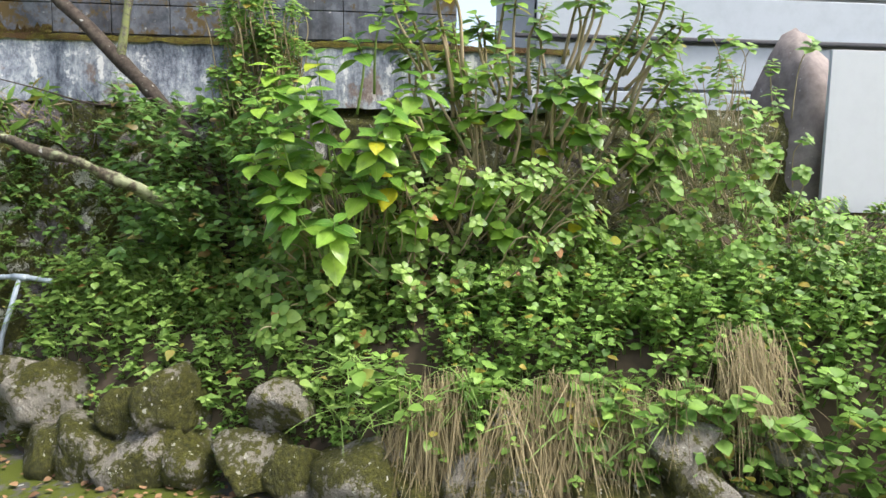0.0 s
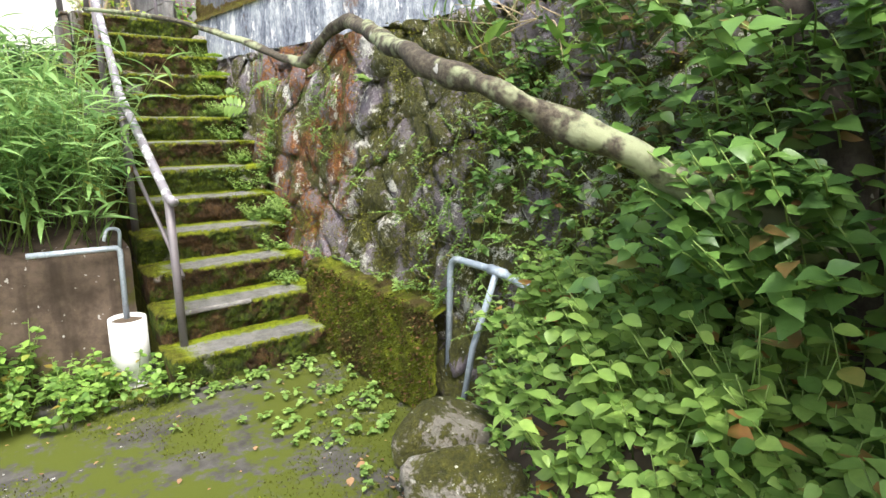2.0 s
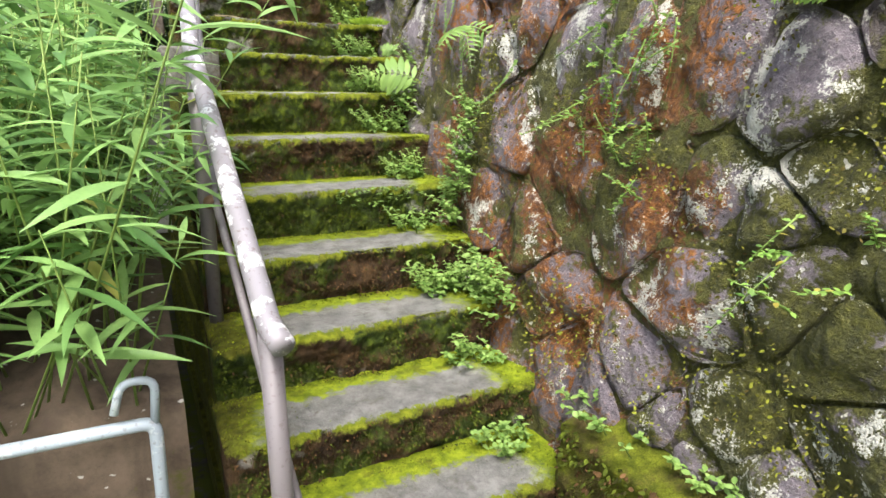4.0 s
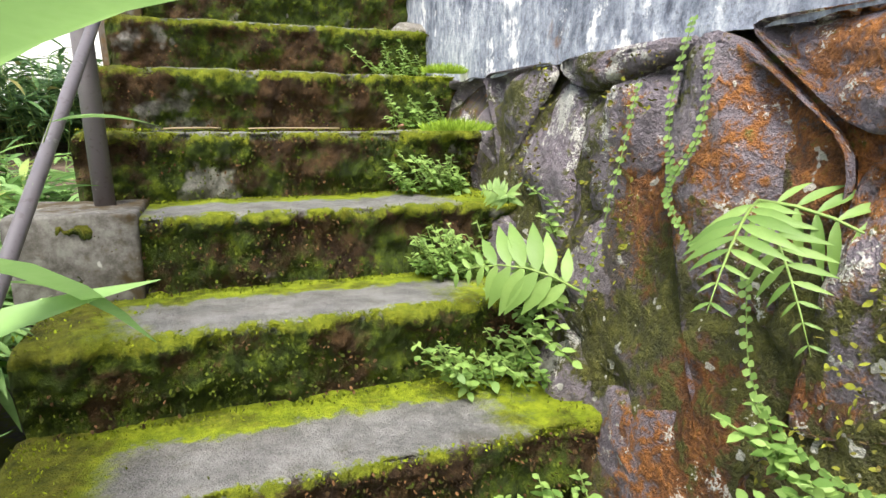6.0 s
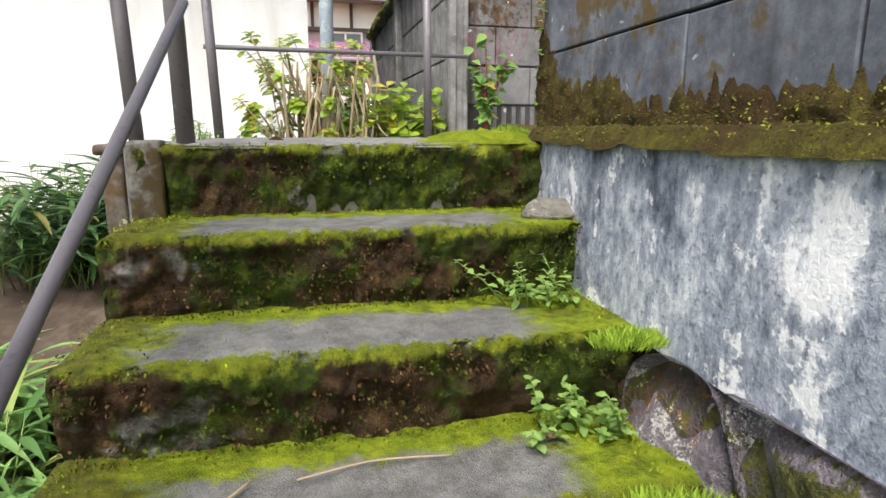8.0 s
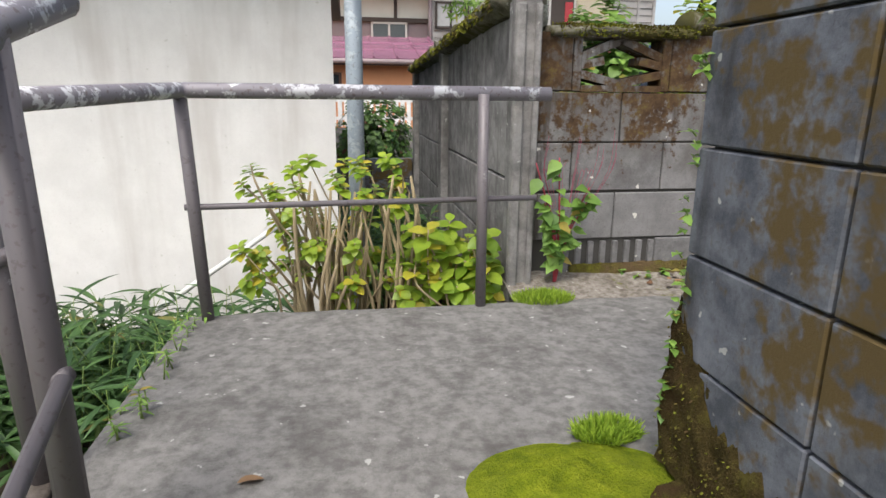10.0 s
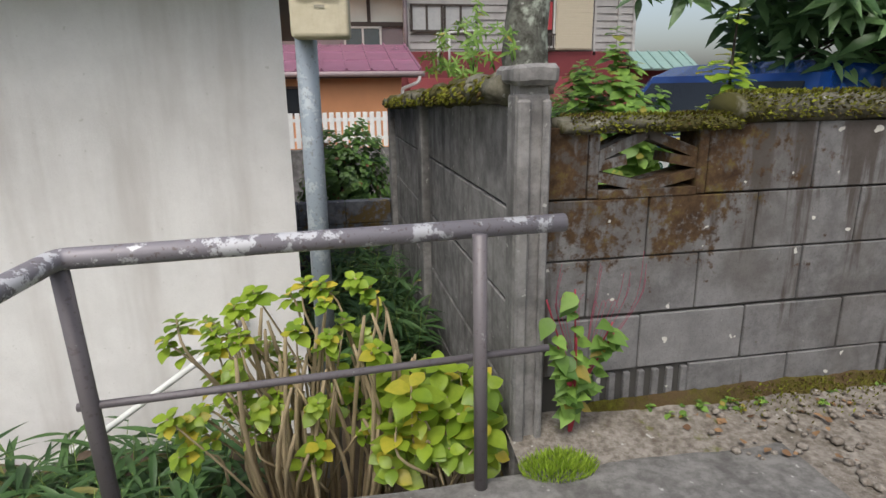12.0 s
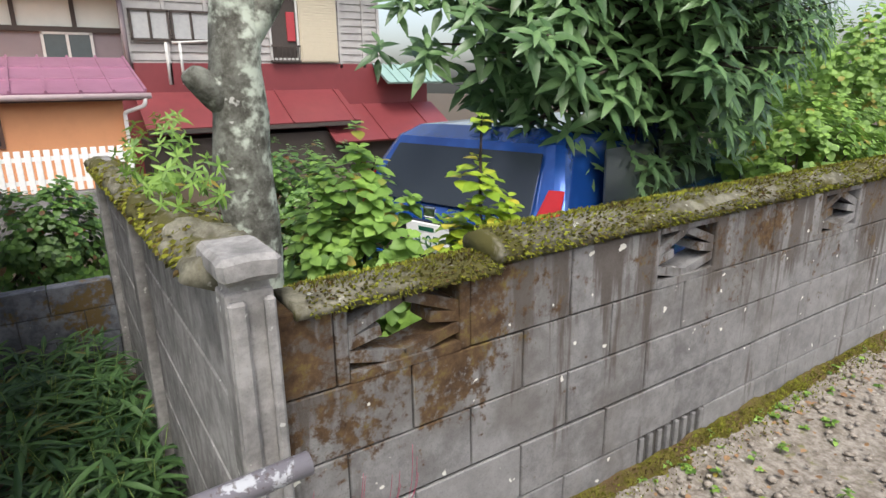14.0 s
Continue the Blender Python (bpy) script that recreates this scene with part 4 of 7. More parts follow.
def shrub(name, root, ends, n, size, leaf_mat, label, seed=1, form=OVATE, stem_mat=None, stem_r=0.009, split=False, category="shrub", out=(-0.5, 0, 0.8)):
    """Woody stems from the root, each to one end, with a whorl of leaves on it. split: the leaves are pieces of their own."""
    rng = random.Random(seed)
    thing = base(name, root, label=label, category=category)
    leaves = []
    for i, e in enumerate(ends):
        e = Vector(e)
        r = Vector(root) + Vector((rng.uniform(-0.12, 0.12), rng.uniform(-0.15, 0.15), 0))
        if i >= 12:
            r = e.lerp(r, 0.22) + Vector((0.06, rng.uniform(-0.05, 0.05), -0.05))
        mid = r.lerp(e, 0.55) + Vector((rng.uniform(-0.06, 0.06), rng.uniform(-0.08, 0.08), rng.uniform(0.0, 0.08)))
        pts = bend([r, mid, e], 4)
        tube("stem", pts, [stem_r * (1 - 0.55 * k / (len(pts) - 1)) for k in range(len(pts))], stem_mat or M_STEM, thing, segs=6)
        ax = (e - mid).normalized() * 0.5 + Vector(out) * 0.6
        leaves += whorl(e, ax, n + rng.randrange(-1, 2), size * rng.uniform(0.8, 1.15), rng)
        if rng.random() < 0.6:
            leaves += whorl(e.lerp(mid, 0.35), ax, max(3, n // 2), size, rng)
    if split:
        forms = [leaf_mesh("leaf", form, [(0, 0, 0)], [(0, 1, 0)], [(0, 0, 1)], [1.0])]
        for p, tip, up, s in leaves:
            y = tip.normalized()
            x = y.cross(up).normalized()
            z = x.cross(y)
            ob = piece("leaf", forms[0], leaf_mat)
            ob.matrix_basis = Matrix.Translation(p) @ Matrix((x, y, z)).transposed().to_4x4() @ Matrix.Diagonal((s * rng.uniform(0.9, 1.1), s, s, 1))
            ob.parent = thing
            ob.matrix_parent_inverse = thing.matrix_basis.inverted()
    else:
        piece("leaves", leaf_mesh("leaves", form, [l[0] for l in leaves], [l[1] for l in leaves], [l[2] for l in leaves], [l[3] for l in leaves]), leaf_mat, thing)
    return thing


def rand_leaf_material():
    """Large leaves that are single pieces, varied from piece to piece."""
    m = Mat("large_leaf")
    at = m.where("Object")
    x, y, z = m.xyz(at)
    rnd = m.t.nodes.new("ShaderNodeObjectInfo").outputs["Random"]
    c = m.ramp(rnd, (0.0, (0.07, 0.17, 0.025)), (0.55, (0.16, 0.32, 0.045)), (0.96, (0.30, 0.46, 0.06)), (0.985, (0.50, 0.46, 0.03)))
    vein = m.math("ABSOLUTE", m.math("SUBTRACT", m.math("FRACT", m.math("MULTIPLY", m.math("ADD", y, m.math("MULTIPLY", m.math("ABSOLUTE", x), -0.9)), 7.0)), 0.5))
    c = m.mix(m.math("MULTIPLY", m.step(vein, 0.44, 0.5), 0.07), c, (0.30, 0.42, 0.10))
    rib = m.step(m.math("ABSOLUTE", x), 0.018, 0.0)
    c = m.mix(m.math("MULTIPLY", rib, 0.5), c, (0.32, 0.42, 0.12))
    c = m.mix(m.math("MULTIPLY", m.step(m.noise(25.0, 4.0), 0.45, 0.75), 0.35), c, (0.05, 0.10, 0.015))
    m.set(Base_Color=c, Roughness=0.27, Specular_IOR_Level=0.5)
    m.bump(m.math("ADD", m.math("MULTIPLY", vein, 0.35), m.noise(30.0, 2.0)), 0.22, 0.006)
    tr = m.node("ShaderNodeBsdfTranslucent", Color=c)
    mx = m.node("ShaderNodeMixShader", Fac=0.32)
    m.put(mx.inputs[1], m.b.outputs[0])
    m.put(mx.inputs[2], tr.outputs[0])
    m.put(m.out.inputs[0], mx.outputs[0])
    return m.m


M_LARGE = rand_leaf_material()


def bank_spots(n, y0, y1, d0, d1):
    y = RNG.uniform(y0, y1, n)
    out = []
    for yy in y:
        x = front_x(yy) + RNG.uniform(d0, d1)
        if yy > -2.75 and x - front_x(yy) < 0.42 and RNG.uniform() < 0.5:
            continue
        if x < -1.32:
            out.append((x, yy, bank_z(x, yy) - 0.01))
    return out


def fern(root, way, fronds, length, label, seed, face=None, broad=1.35):
    rng = random.Random(seed)
    thing = base("fern", root, label=label, category="fern")
    for i in range(fronds):
        a = (i / max(1, fronds - 1) - 0.5) * 1.8
        d = Vector(way).normalized()
        side = d.cross(Vector((0, 0, 1))).normalized()
        d = (d + side * a * 0.8 + Vector((0, 0, rng.uniform(0.1, 0.7)))).normalized()
        L = length * rng.uniform(0.75, 1.05)
        pts = [Vector(root) + d * L * t + Vector((0, 0, -0.45 * L * t * t)) for t in (0, 0.2, 0.4, 0.6, 0.8, 1.0)]
        fr = tube("frond", pts, [0.003, 0.0028, 0.0024, 0.002, 0.0014, 0.0008], M_GSTEM, thing, segs=4)
        pos, tips, ups, sizes = [], [], [], []
        pairs = 14 if not face else 9
        for k in range(1 if face else 2, pairs + 1):
            t = k / (pairs + 0.5)
            j = min(4, int(t * 5))
            p = pts[j].lerp(pts[j + 1], t * 5 - j)
            w = (pts[j + 1] - pts[j]).normalized()
            s = w.cross(Vector(face) if face else Vector((0, 0, 1))).normalized()
            for sg in (-1, 1):
                pos.append(p)
                tips.append(s * sg + w * 0.45 + Vector((0, 0, -0.1)))
                ups.append(Vector(face) if face else s.cross(w) + Vector((0, 0, 0.3)))
                sizes.append(L * 0.34 * math.sin(min(1, t * 1.15 + 0.12) * 2.9) + 0.01)
        piece("blade", leaf_mesh("blade", LANCE, pos, tips, ups, sizes, [broad] * len(pos)), M_FERN, fr)
    return thing


def vine(pts, label, seed, size=0.011):
    """A hanging string of small round leaves."""
    line = bend(pts, 10)
    thing = base("vine", tuple(pts[0]), label=label, category="vine")
    tube("stem", line, 0.0012, M_GSTEM, thing, segs=4)
    pos, tips, ups, sizes = [], [], [], []
    for a, b in zip(line, line[1:]):
        for k in range(1):
            for sg in (-1, 1):
                pos.append(a.lerp(b, k / 2 + 0.2))
                tips.append((-0.3, sg, RNG.normal(0, 0.2)))
                ups.append((-1, RNG.normal(0, 0.2), 0.5))
                sizes.append(size * RNG.uniform(0.8, 1.3))
    piece("leaves", leaf_mesh("leaves", SMALL, pos, tips, ups, sizes, [1.7] * len(pos)), M_FERN, thing)
    return thing


# ---- the yard and the bank ----
def low_rail():
    rail = base("pipe_rail", (-1.52, -1.18, 0), label="worn blue-white pipe handrail at the foot of the bank", category="handrail")
    pts = fillet([(-1.53, -1.17, 0.0), (-1.525, -1.18, 0.87), (-1.56, -1.56, 0.885), (-1.62, -1.98, 0.84)], 0.07)
    tube("pipe", pts, 0.017, M_GALV, rail, segs=12)
    tube("leg", [(-1.565, -1.55, 0.882), (-1.60, -1.44, 0.50), (-1.63, -1.38, 0.05)], 0.015, M_GALV, rail, segs=10)
    tube("clamp", [(-1.56, -1.50, 0.884), (-1.562, -1.60, 0.880)], 0.023, M_GALV, rail, segs=12)
    tube("tape", [(-1.529, -1.172, 0.10), (-1.529, -1.172, 0.13)], 0.019, plain("black_tape", (0.015, 0.015, 0.015), 0.5), rail, segs=12)
    return rail


def pipe_stub():
    t = base("pipe_stub", (-2.72, 0.33, 0), label="short upright white plastic pipe stub with dirty streaks", category="pipe")
    wht = concrete_material("dirty_white_plastic", (0.55, 0.56, 0.55), (0.68, 0.69, 0.68), (0.25, 0.25, 0.22))
    bm = bmesh.new()
    bmesh.ops.create_cone(bm, cap_ends=False, segments=32, radius1=0.104, radius2=0.102, depth=0.38, matrix=Matrix.Translation((-2.72, 0.33, 0.20)))
    bmesh.ops.solidify(bm, geom=bm.faces[:], thickness=0.008)
    part("tube", bm, wht, t, smooth=True)
    bm = bmesh.new()
    bmesh.ops.create_cone(bm, cap_ends=True, segments=32, radius1=0.094, radius2=0.094, depth=0.02, matrix=Matrix.Translation((-2.72, 0.33, 0.355)))
    part("fill", bm, M_SOIL, t)
    bm = bmesh.new()
    bmesh.ops.create_cone(bm, cap_ends=True, segments=32, radius1=0.125, radius2=0.12, depth=0.03, matrix=Matrix.Translation((-2.72, 0.33, 0.015)))
    part("foot", bm, wht, t, smooth=False)
    return t


def water_pipe():
    t = base("water_pipe", (-2.7, 0.42, 0), label="grey water pipe along the planter top with a bent tap", category="pipe")
    tube("pipe", fillet([(-3.15, 0.42, 0.80), (-2.70, 0.42, 0.79), (-2.71, 0.40, 0.30)], 0.03), 0.016, M_GALV, t, segs=10)
    tube("tap", fillet([(-2.70, 0.42, 0.79), (-2.69, 0.42, 0.90), (-2.76, 0.41, 0.91), (-2.78, 0.40, 0.84)], 0.03), 0.010, M_GALV, t, segs=8)
    return t


weeds("ivy", [(RNG.uniform(-2.12, -1.85), RNG.uniform(-2.95, -2.68), RNG.uniform(1.18, 1.42)) for _ in range(70)], (0.06, 0.18), (4, 6), (0.04, 0.075), HEART, M_DARKLEAF, M_GSTEM, "ivy climbing over the root of the branch", lean=(-0.7, 0.2, 0), category="ivy", start=0.1)

M_EARTH = concrete_material("stained_earth_wall", (0.055, 0.04, 0.028), (0.12, 0.09, 0.065), (0.03, 0.022, 0.015), (0.07, 0.07, 0.015), moss_at=0.55)


def planter():
    def fn(u, v):
        x = -6.0 + 3.37 * u
        if v < 0.5:
            return (x, 0.52 + 0.02 * fbm((x * 4, v * 6, 0), 4), 1.52 * v)
        t = (v - 0.5) * 2
        return (x, 0.54 + 5.3 * t, 0.76 + 1.2 * t + 0.06 * fbm((x * 3, t * 12, 2), 3))
    v, f = sheet(fn, 70, 40)
    tagged(piece("ground_planter", mesh_of("ground_planter", v, f), M_EARTH), "brown earth planter beside the stairs", "planter", kind="structure")


def yard_tree():
    t = base("tree", (-1.65, -2.95, 0.9), label="dark leaning tree trunk with a long mossy branch", category="tree")
    line = bend([(-1.70, -3.05, 0.75), (-1.60, -2.80, 1.55), (-1.58, -2.55, 1.95), (-1.45, -2.05, 2.45), (-1.25, -1.5, 3.0), (-1.0, -0.9, 4.2)], 6)
    n = len(line)
    tube("trunk", line, [0.062 - 0.028 * i / (n - 1) for i in range(n)], M_BARK_D, t, segs=12, lump=0.35)
    limb = bend([(-1.50, -2.20, 2.30), (-1.45, -2.25, 2.7), (-1.35, -2.30, 3.4)], 5)
    tube("limb", limb, [0.03 - 0.012 * i / (len(limb) - 1) for i in range(len(limb))], M_BARK, t, segs=10, lump=0.3)
    br = bend([(-1.66, -2.86, 1.20), (-1.95, -2.78, 1.33), (-2.22, -2.62, 1.475), (-2.34, -2.52, 1.55), (-2.43, -2.39, 1.62), (-2.44, -2.19, 1.68), (-2.39, -1.95, 1.745), (-2.33, -1.72, 1.82), (-2.317, -1.58, 1.84), (-2.315, -1.40, 1.79), (-2.314, -1.23, 1.742), (-2.35, -0.75, 1.86), (-2.42, 0.14, 2.04), (-2.6, 1.3, 2.21)], 6)
    n = len(br)
    tube("branch", br, [0.041 - 0.030 * (i / (n - 1)) ** 0.8 for i in range(n)], M_LIMB, t, "branch grey-green with moss and lichen", segs=16, lump=0.75, seed=3.0)
    tw = bend([(-1.60, -2.45, 2.05), (-1.75, -2.2, 1.98), (-1.85, -1.9, 2.05), (-1.9, -1.6, 2.12)], 5)
    tube("twig", tw, [0.008 - 0.005 * i / (len(tw) - 1) for i in range(len(tw))], M_BARK_D, t, segs=6)
    return t


def siding_house():
    h = base("house", (0.5, -7, 0), label="neighbouring house with pale grey siding boards", category="house")
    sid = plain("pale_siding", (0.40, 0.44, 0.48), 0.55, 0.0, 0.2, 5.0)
    for k in range(7):
        bm = box_bm(0.0, 0.14, -12.0, -5.2, 2.05 + k * 0.43, 2.05 + k * 0.43 + 0.40, bevel=0.008)
        part("board", bm, sid, h)
    # wall behind the boards: shade is put into its darker grey
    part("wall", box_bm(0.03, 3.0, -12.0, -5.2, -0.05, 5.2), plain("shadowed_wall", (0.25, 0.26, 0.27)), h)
    part("pipe", box_bm(-0.05, 0.0, -12.0, -5.0, 2.90, 2.94, bevel=0.01), plain("dark_conduit", (0.06, 0.06, 0.07)), h, "dark conduit along the boards")
    b = base("sign_board", (-1.5, -7.2, 0.4), label="plain white board on the bank among weeds", category="board")
    part("panel", box_bm(-1.52, -1.49, -8.2, -6.93, 1.40, 2.50, bevel=0.004), plain("white_board", (0.46, 0.48, 0.50), 0.4, 0.0, 0.1), b)
    part("leg", box_bm(-1.49, -1.44, -7.3, -7.24, 0.5, 2.4), M_STEM, b)
    part("leg", box_bm(-1.49, -1.44, -8.0, -7.94, 0.5, 2.4), M_STEM, b)
    r = base("boulder", (-1.0, -6.9, 0.2), label="large grey-brown rounded boulder behind the weeds", category="boulder")
    ob = piece("rock", stone_mesh("rock", 301, 0.55, 0.75, 1.45, 14, 0.03, 4), concrete_material("boulder_grey", (0.17, 0.14, 0.13), (0.28, 0.24, 0.22), (0.10, 0.08, 0.07), streak=False), r)
    ob.matrix_basis = pose(-0.9, -7.3, 1.45, 0, 0, 20)


wall_stones(bpy.data.objects["wall_east"])
bank()
stone_border()
plinth()
planter()
low_rail()
pipe_stub()
water_pipe()
yard_tree()
siding_house()

# shrubs on the bank
shrub("hydrangea", (-2.05, -3.75, 0.75), [(-2.52, -3.58, 2.0), (-2.5, -3.44, 1.81), (-2.45, -3.65, 1.92), (-2.52, -3.94, 1.78), (-2.5, -3.44, 1.45), (-2.55, -3.73, 1.33), (-2.5, -4.02, 1.9), (-2.4, -3.85, 1.55), (-2.3, -3.6, 2.2), (-2.35, -4.15, 2.1), (-2.45, -3.3, 1.65), (-2.35, -3.3, 1.95), (-2.3, -3.5, 1.7), (-2.25, -3.8, 2.3), (-2.3, -4.0, 1.6), (-2.4, -3.55, 1.6), (-2.2, -3.35, 2.15), (-2.35, -3.75, 1.75), (-2.25, -3.95, 2.45), (-2.3, -4.2, 1.8)], 9, 0.20, M_LARGE, "hydrangea with large glossy toothed green leaves", 3, form=TOOTHED, split=True, stem_mat=M_GSTEM, stem_r=0.008)
ends = [(-2.0, -4.8, 1.88), (-2.0, -4.47, 2.02), (-2.2, -5.06, 1.35), (-2.3, -4.62, 1.3), (-2.0, -5.42, 1.78), (-2.0, -4.33, 2.46), (-2.0, -4.85, 2.42), (-2.0, -5.32, 2.43), (-2.0, -4.0, 2.4), (-2.25, -4.1, 1.35)]
_r = random.Random(21)
ends += [(_r.uniform(-2.25, -1.5), _r.uniform(-5.7, -3.9), _r.uniform(1.15, 2.75)) for _ in range(150)]
shrub("hydrangea", (-1.85, -4.75, 0.85), ends, 8, 0.135, M_HYD, "tall hydrangea with bare brown stems and yellowing leaves", 4, stem_r=0.012)
shrub("shrub", (-1.5, -3.1, 1.0), [(_r.uniform(-1.75, -1.3), _r.uniform(-3.4, -2.78), _r.uniform(1.7, 2.75)) for _ in range(260)], 9, 0.065, M_WEED, "light green fine-leaved shrub against the wall", 5, stem_r=0.005)
shrub("shrub", (-1.9, -6.4, 0.8), [(_r.uniform(-2.5, -1.5), y, _r.uniform(0.6, 2.45 if y > -6.3 else 1.5)) for y in [_r.uniform(-7.6, -5.5) for _ in range(480)]], 8, 0.075, M_WEED, "tall leafy weeds with blue-green leaves", 6, stem_r=0.004)
shrub("shrub", (-2.0, -4.1, 0.7), [(_r.uniform(-2.45, -1.7), _r.uniform(-5.2, -3.2), _r.uniform(0.7, 1.7)) for _ in range(330)], 7, 0.085, M_BANKLEAF, "dark green leafy undergrowth below the hydrangea", 8, stem_r=0.005)
shrub("vine", (-1.62, -1.75, 1.9), [(_r.uniform(-1.85, -1.5), _r.uniform(-1.9, -1.2), _r.uniform(1.75, 2.25)) for _ in range(12)], 6, 0.13, M_WEED, "drooping long-leaved sprigs below the wall", 9, form=LANCE, stem_r=0.003, out=(-0.3, 0, -0.2), category="climber")

# low growth on the bank
weeds("weeds", bank_spots(900, -3.9, -1.7, 0.24, 1.2), (0.08, 0.34), (4, 7), (0.035, 0.095), HEART, M_BANKLEAF, M_GSTEM, "heart-leaved weeds all over the bank")
weeds("weeds", bank_spots(1500, -5.4, -1.5, 0.02, 0.8), (0.05, 0.16), (5, 9), (0.028, 0.05), SMALL, M_WEED, M_GSTEM, "small-leaved creeping weeds over the stones")
weeds("weeds", bank_spots(420, -3.9, -1.6, 0.15, 0.9), (0.06, 0.24), (5, 9), (0.025, 0.055), OVATE, M_FERN, M_GSTEM, "pale green weeds among the stones")
weeds("ivy", [(RNG.uniform(-2.05, -1.6), RNG.uniform(-3.3, -2.35), RNG.uniform(1.0, 2.0)) for _ in range(260)], (0.05, 0.2), (4, 7), (0.05, 0.09), HEART, M_DARKLEAF, M_GSTEM, "dark ivy hanging round the trunk", lean=(-0.8, 0, 0), category="ivy", start=0.1)
weeds("weeds", bank_spots(420, -4.2, -1.8, 0.5, 1.3), (0.15, 0.5), (5, 8), (0.05, 0.08), OVATE, M_BANKLEAF, M_GSTEM, "dark ivy-like undergrowth with a few red leaves")
weeds("weeds", bank_spots(1700, -8.0, -4.3, 0.05, 1.3), (0.12, 0.5), (6, 10), (0.04, 0.07), OVATE, M_WEED, M_GSTEM, "leafy green weeds on the bank")


def straw_tufts():
    pos, tips, ups, sizes = [], [], [], []
    for c in [(-4.12, 0.20), (-4.20, 0.18), (-4.30, 0.22), (-4.52, 0.16), (-4.62, 0.18), (-4.74, 0.16), (-4.86, 0.20), (-5.00, 0.22), (-5.16, 0.26), (-5.40, 0.30), (-5.7, 0.36)]:
        y0, d = c
        x0 = front_x(y0) + d
        k = RNG.uniform(0.55, 1.1)
        for _ in range(int(480 * k)):
            p = np.array((x0 - 0.10 + RNG.normal(0, 0.06), y0 + RNG.normal(0, 0.07), bank_z(x0, y0) + RNG.uniform(0.08, 0.46) * k))
            pos.append(p)
            tips.append((-0.5 + RNG.normal(0, 0.22), RNG.normal(0, 0.28), RNG.uniform(-1.7, -0.35)))
            ups.append((-0.4, RNG.normal(0, 0.3), 1))
            sizes.append(RNG.uniform(0.22, 0.52) * (0.6 + 0.4 * k))
    t = base("dry_grass", (-2.6, -4.6, 0.3), label="tufts of pale dry grass hanging down the bank", category="grass", kind="stuff")
    piece("blades", leaf_mesh("blades", STRAW, pos, tips, ups, sizes, [0.36] * len(pos)), M_STRAW, t)


straw_tufts()
weeds("weeds", [(front_x(y) + RNG.uniform(0.0, 0.22), y, bank_z(front_x(y) + 0.2, y) + RNG.uniform(0.0, 0.35)) for y in RNG.uniform(-6.2, -3.9, 90)], (0.10, 0.32), (4, 7), (0.05, 0.11), OVATE, M_WEED, M_GSTEM, "leafy weeds growing through the dry grass")
weeds("grass", [(front_x(y) + RNG.uniform(0.0, 0.3), y, bank_z(front_x(y) + 0.2, y) + RNG.uniform(0.15, 0.4)) for y in RNG.uniform(-5.4, -3.6, 70)], (0.04, 0.1), (4, 7), (0.18, 0.34), STRAW, M_FERN, M_GSTEM, "long green grass blades hanging over the bank", category="grass", start=0.0)


def litter(name, spots, label, mat=None, size=(0.02, 0.05)):
    n = len(spots)
    t = base(name, spots[0], label=label, category="leaf litter", kind="stuff")
    piece("leaves", leaf_mesh("leaves", OVATE, spots, rand_dirs(n, 0.0) * np.array((1, 1, 0.25)), np.stack([RNG.normal(0, 0.3, n), RNG.normal(0, 0.3, n), np.ones(n)], 1), RNG.uniform(*size, n)), mat or M_DEADLEAF, t)


litter("dead_leaves", [(front_x(y) - abs(RNG.normal(0, 0.25)), y, 0.008) for y in RNG.uniform(-6, -1.2, 420)] + [tuple(np.array(s) + (0, 0, 0.015)) for s in bank_spots(700, -4.5, -1.2, 0.1, 1.1)], "brown dead leaves along the foot of the bank")
litter("dead_leaves", [(RNG.uniform(-4.5, -1.7), RNG.uniform(-3, 0.2), 0.008) for _ in range(160)], "brown dead leaves strewn over the yard", size=(0.012, 0.03))

# weeds on the yard, along the stairs and the planter
weeds("weeds", [(RNG.normal(-1.95, 0.25), RNG.normal(-0.75, 0.3), 0) for _ in range(90)] + [(RNG.uniform(-2.6, -1.75), RNG.normal(-0.08, 0.05), 0) for _ in range(50)], (0.02, 0.07), (4, 7), (0.025, 0.045), OVATE, M_FERN, M_GSTEM, "small bright weeds growing through the mossy yard", lean=(0, 0, 0))
weeds("weeds", [(RNG.uniform(-3.5, -2.6), RNG.uniform(-0.1, 0.5), 0) for _ in range(170)], (0.06, 0.28), (5, 8), (0.035, 0.065), OVATE, M_WEED, M_GSTEM, "bright weeds round the pipe stub", lean=(0, -0.2, 0))
weeds("weeds", [(RNG.uniform(-4.6, -3.2), RNG.uniform(0.2, 0.7), 0.05) for _ in range(200)], (0.2, 0.55), (6, 10), (0.04, 0.07), OVATE, M_WEED, M_GSTEM, "leafy weeds below the planter", lean=(0, -0.25, 0))


